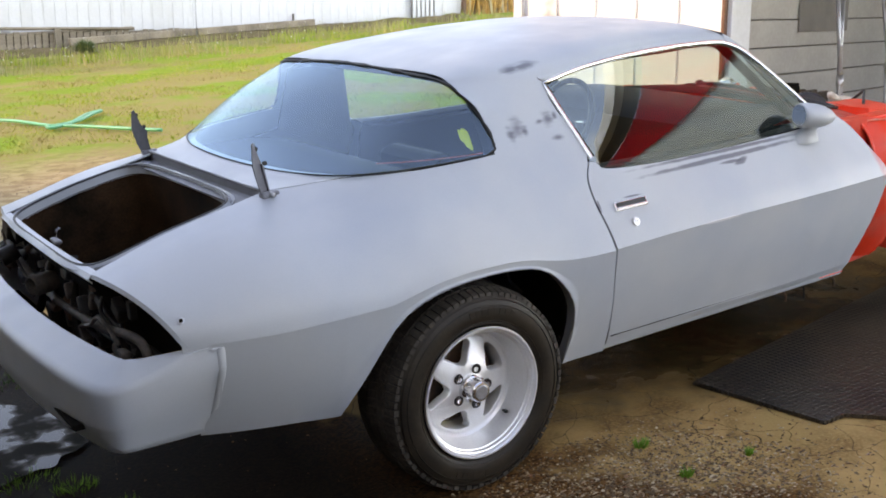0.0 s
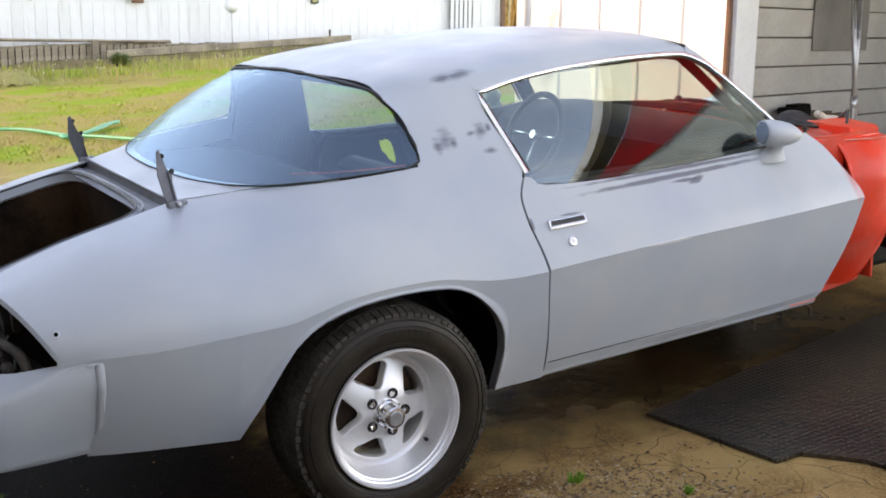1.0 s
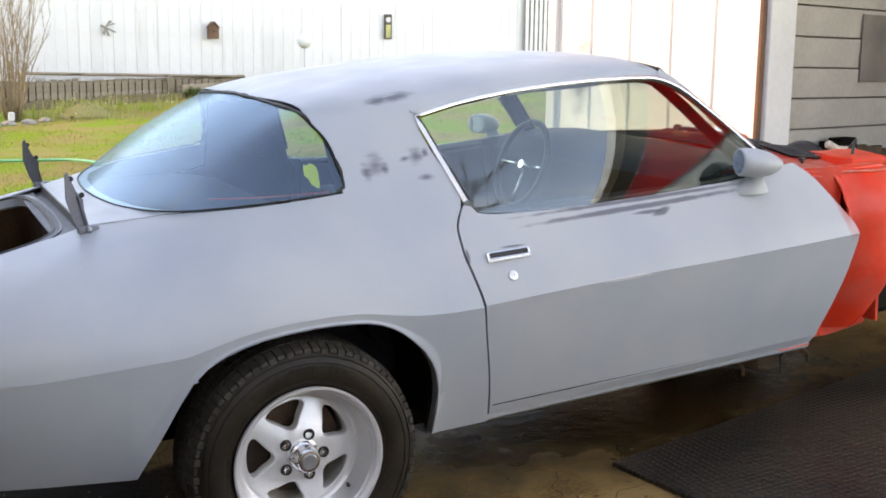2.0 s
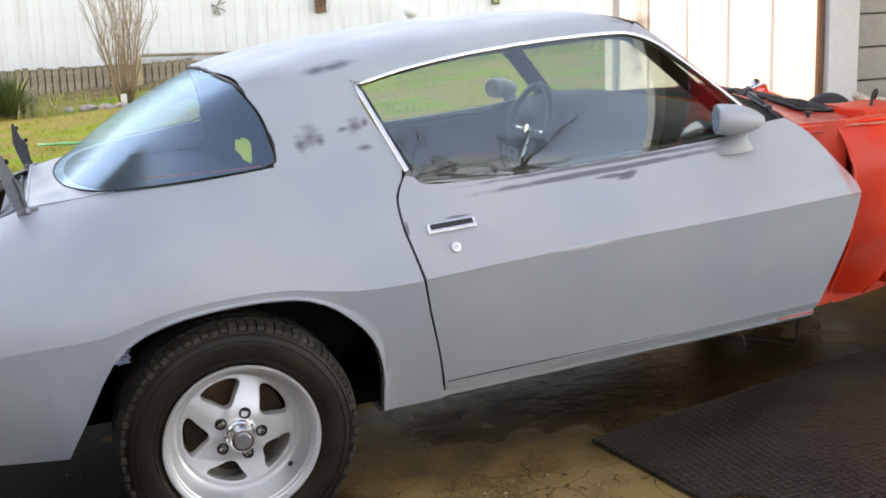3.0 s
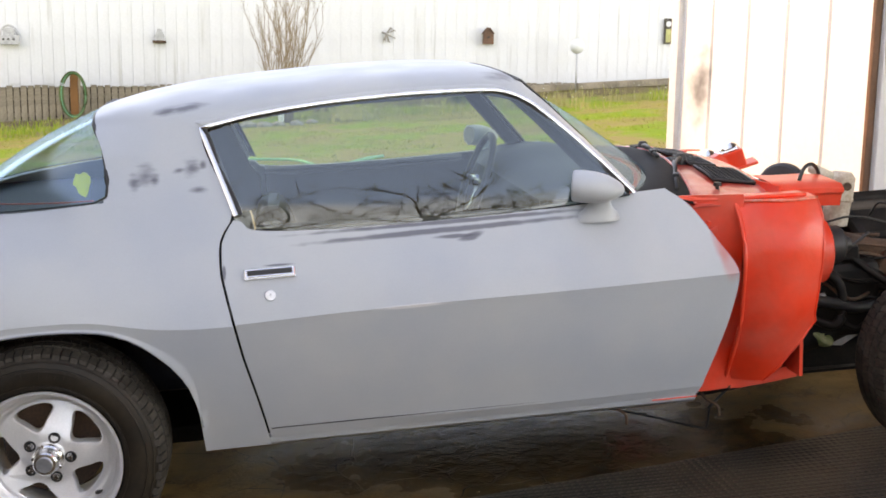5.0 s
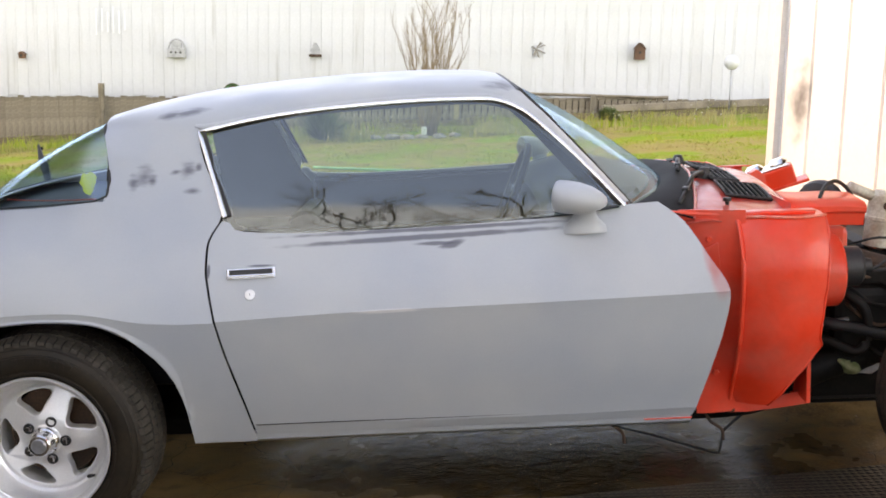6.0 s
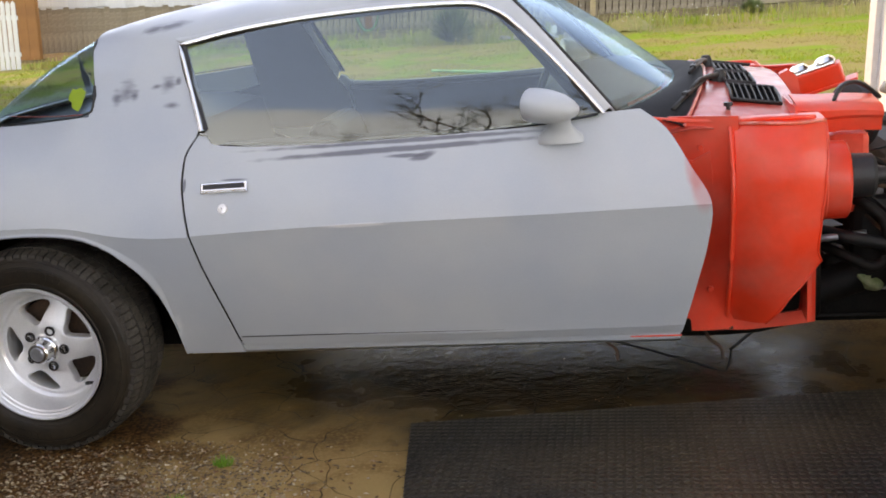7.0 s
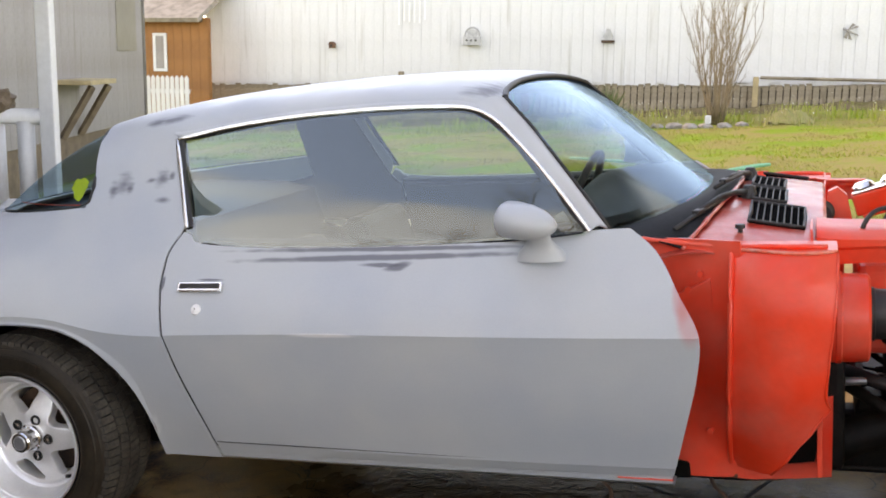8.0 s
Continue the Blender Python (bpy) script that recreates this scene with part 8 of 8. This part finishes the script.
def porch_rail():
    x, y = -2.92, 3.0
    u = Vector((-0.95, -0.30, 0))
    zr = 0.98
    root = tagged(empty("porch_railing", Matrix.Translation((x, y, 0)) @ Matrix.Rotation(math.atan2(u.y, u.x), 4, "Z")), "chunky white painted porch post and railing", "railing")
    g = ground_z(x, y)
    box("post", (0, 0, (g + 3.4) / 2), (0.105, 0.105, 3.4 - g), WHITEP, root, bevel=0.01)
    tube("top_rail", [(0.05, 0, zr), (2.1, 0, zr)], 0.055, WHITEP, root, n=12)
    tube("bottom_rail", [(0.05, 0, zr - 0.62), (2.1, 0, zr - 0.62)], 0.04, WHITEP, root, n=12)
    for k in range(9):
        tube("baluster", [(0.17 + 0.21 * k, 0, zr - 0.62), (0.17 + 0.21 * k, 0, zr - 0.03)], 0.06, WHITEP, root, n=12)
        tube("foot", [(0.17 + 0.21 * k, 0, g - 0.2), (0.17 + 0.21 * k, 0, zr - 0.6)], 0.06, WHITEP, root, n=12)
    bm = bmesh.new()
    bmesh.ops.create_icosphere(bm, subdivisions=3, radius=0.1)
    for v in bm.verts:
        v.co *= 1 + 0.5 * noise.noise(v.co * 16)
        v.co.x *= 1.5
        v.co.z *= 0.8
    o = part("driftwood", bm, WOODG, None, "", False)
    p = root.matrix_basis @ Vector((0.36, 0, zr + 0.11))
    o.location = p
    tagged(o, "gnarled brown piece of driftwood on the rail", "driftwood")
    # unseen porch roof, added so that its shadow covers the car
    rf = box("shade_roof", (-4.35, 0.1, 3.48), (4.7, 7.2, 0.16), ROOFM, None, bevel=0.02)
    tagged(rf, "unseen shingled porch roof added to keep the sun off the car", "roof", kind="structure")
    # unseen house, added to block the sun; brown walls keep its bounce low
    house = tagged(empty("house", Matrix.Translation((-9.4, 0.2, 0))), "unseen brown boarded house with a gabled shingle roof, added to shade the car", "house")
    box("wall", (0, 0, 1.4), (5.3, 11.2, 4.3), WOODG, house, bevel=0)
    prism("roof", [(-3.0, 3.50), (0, 4.35), (3.0, 3.50), (3.0, 3.64), (0, 4.50), (-3.0, 3.64)], 11.6, ROOFM, house, f=lambda u, v, w: (u, w - 5.8, v))
    prism("gable", [(-2.6, 3.52), (2.6, 3.52), (0, 4.25)], 11.1, WOODG, house, f=lambda u, v, w: (u, w - 5.55, v))
    # unseen post that carries the added roof
    fp = box("porch_post", (-2.92, -2.75, 1.5), (0.14, 0.14, 3.85), WHITEP, None, bevel=0.01)
    tagged(fp, "unseen white painted post under the added porch roof", "post", kind="structure")


porch_rail()


# ---- far corner beyond the white wall ----
def far_right():
    root = tagged(empty("wood_store", Matrix.Translation((12.86, 17.62, ground_z(12.9, 17.6) - 0.10))), "open store with split orange firewood leaning inside", "wood store")
    box("post", (0.03, -0.05, 1.1), (0.09, 0.09, 2.2), BROWNT, root, bevel=0.008)
    box("back_wall", (1.0, 0.55, 1.1), (2.0, 0.05, 2.2), WOODG, root, bevel=0)
    rng = random.Random(14)
    for k in range(26):
        x = 0.13 + 0.055 * k
        box("split_log", (x, 0.08 + 0.10 * rng.random(), 0.32 + 0.35 * rng.random()), (0.075, 0.06, 0.95), WOODO if rng.random() < 0.75 else WOODL, root, m=Matrix.Rotation(rng.uniform(-0.22, 0.22), 4, "Y") @ Matrix.Rotation(rng.uniform(0, 1.5), 4, "Z"), bevel=0.01)
    g = tagged(empty("slat_gate", Matrix.Translation((11.52, 17.56, ground_z(11.8, 17.5)))), "white slatted gate in the board wall", "gate")
    box("backing", (0.33, 0.07, 0.9), (0.66, 0.02, 2.0), STONE, g, bevel=0)
    for k in range(6):
        box("slat", (0.04 + 0.115 * k, 0.02, 0.9), (0.075, 0.025, 2.0), WHITEP, g, bevel=0.004)


far_right()


# ---- against the garage wall ----
def wall_frame():
    u = Vector((0.97, 0.245, 0)).normalized()
    return Matrix.Translation((3.98, 1.62, 0)) @ Matrix.Rotation(math.atan2(u.y, u.x), 4, "Z")


def leaning_pole(u0, u1):
    m = wall_frame()
    foot = m @ Vector((u0, -0.45, 0))
    foot.z = ground_z(foot.x, foot.y)
    head = m @ Vector((u1 + (u1 - u0) * 0.6, -0.04, 2.25))
    root = tagged(empty("steel_pole"), "galvanised steel pole leaning on the siding", "pole", "poles against the garage wall")
    tube("tube", [foot, head], 0.014, STEEL, root)
    c = foot + (head - foot) * 0.30
    d = (head - foot).normalized()
    tube("clamp", [c - d * 0.03, c + d * 0.05], 0.021, STEEL, root)
    tube("inner_tube", [c, c + (head - foot) * 0.45], 0.017, STEEL, root)


for u0, u1 in ((0.76, 1.05), (0.61, 1.15), (1.73, 1.91), (1.46, 2.11)):
    leaning_pole(u0, u1)


def garage_clutter():
    base = wall_frame()
    bm = bmesh.new()
    for k in range(6):
        add_box(bm, (-0.52 + 0.205 * k, 0, 0.006 * math.sin(5 * k)), (0.20, 0.03, 0.23 - 0.03 * (k % 3)), None, 0.006)
    pl = part("rotten_board", bm, ROTTEN)
    pl.matrix_basis = base @ Matrix.Translation((0.70, -0.06, 0.735))
    tagged(pl, "rotten dark brown board at the foot of the siding", "board")
    br = box("base_board", (0, 0, 0), (5.0, 0.03, 0.13), mat("mud stained siding", (0.20, 0.15, 0.11), rough=0.85, var=0.25, scale=5, color2=(0.11, 0.08, 0.058)), None, bevel=0.006)
    br.matrix_basis = base @ Matrix.Translation((2.6, -0.035, 0.40))
    tagged(br, "dark stained base board of the siding", "board", kind="structure")
    tb = tagged(empty("tool_box", base @ Matrix.Translation((0.48, -0.10, 0.825))), "small dark tin box on the board", "box")
    box("body", (0, 0, 0.035), (0.34, 0.08, 0.07), DARK, tb, bevel=0.01)
    box("lid", (0.05, 0, 0.078), (0.20, 0.085, 0.02), DARK, tb, bevel=0.006)
    lb = box("lumber_beam", (0, 0, 0), (1.3, 0.14, 0.10), WOODL, None, bevel=0.01)
    lb.matrix_basis = Matrix.Translation((5.1, 1.15, ground_z(5.1, 1.15) + 0.06)) @ Matrix.Rotation(radians(6), 4, "Z")
    tagged(lb, "pale lumber beam lying on the slab", "lumber")
    rb = box("red_beam", (0, 0, 0), (0.9, 0.12, 0.10), RUST, None, bevel=0.01)
    rb.matrix_basis = Matrix.Translation((5.95, 1.45, ground_z(5.95, 1.45) + 0.06)) @ Matrix.Rotation(radians(-15), 4, "Z")
    tagged(rb, "rust red steel beam on the slab", "beam")


garage_clutter()


# ---- bare tree on the near side, seen mirrored in the windows ----
def big_tree(x, y, seed, fork, reach):
    """Trunk, crooked main limbs and ever finer branches."""
    rng = random.Random(seed)
    root = tagged(empty("bare_tree", Matrix.Translation((x, y, ground_z(x, y)))), "large leafless tree with crooked dark branches", "tree")
    tube("trunk", [(0, 0, -0.2), (0.1, 0.05, 0.33 * fork), (-0.05, 0.1, 0.66 * fork), (0.05, 0.0, fork)], 0.3, BARKD, root, n=12, radii=[0.42, 0.32, 0.24, 0.17])
    verts, faces = [], []
    def limb(p, d, length, r, depth):
        pts, q = [Vector(p)], Vector(p)
        for i in range(6):
            d = (d + Vector((rng.uniform(-.26, .26), rng.uniform(-.26, .26), rng.uniform(-.14, .16)))).normalized()
            q = q + d * length / 6
            pts.append(q.copy())
        v, f = tube_data(pts, r, 6 if depth > 1 else 4, [r * (1 - 0.11 * i) for i in range(7)])
        b = len(verts)
        verts.extend(v)
        faces.extend(tuple(b + j for j in ff) for ff in f)
        if depth:
            for i in (2, 3, 4, 5, 6):
                a = rng.uniform(0, 6.28)
                limb(pts[i], (d + Vector((math.cos(a), math.sin(a), rng.uniform(-0.1, 0.5))) * 0.85).normalized(), length * rng.uniform(0.42, 0.66), r * 0.55, depth - 1)
    for k in range(6):
        a = 2 * math.pi * k / 6 + rng.uniform(-.4, .4)
        limb((0.05, 0, fork - 0.1 - 0.25 * k), Vector((math.cos(a), math.sin(a), rng.uniform(0.45, 1.1))).normalized(), reach * rng.uniform(0.8, 1.1), 0.055, 3)
    link_mesh("branchwork", verts, faces, BARKD, root, "", True)


for x, y, seed, fork, reach in ((2.5, -15.0, 7, 11.2, 3.0), (-1.3, -15.6, 8, 11.4, 3.1), (6.4, -14.2, 9, 10.4, 2.8), (-6.2, -16.0, 10, 8.6, 2.6)):
    big_tree(x, y, seed, fork, reach)
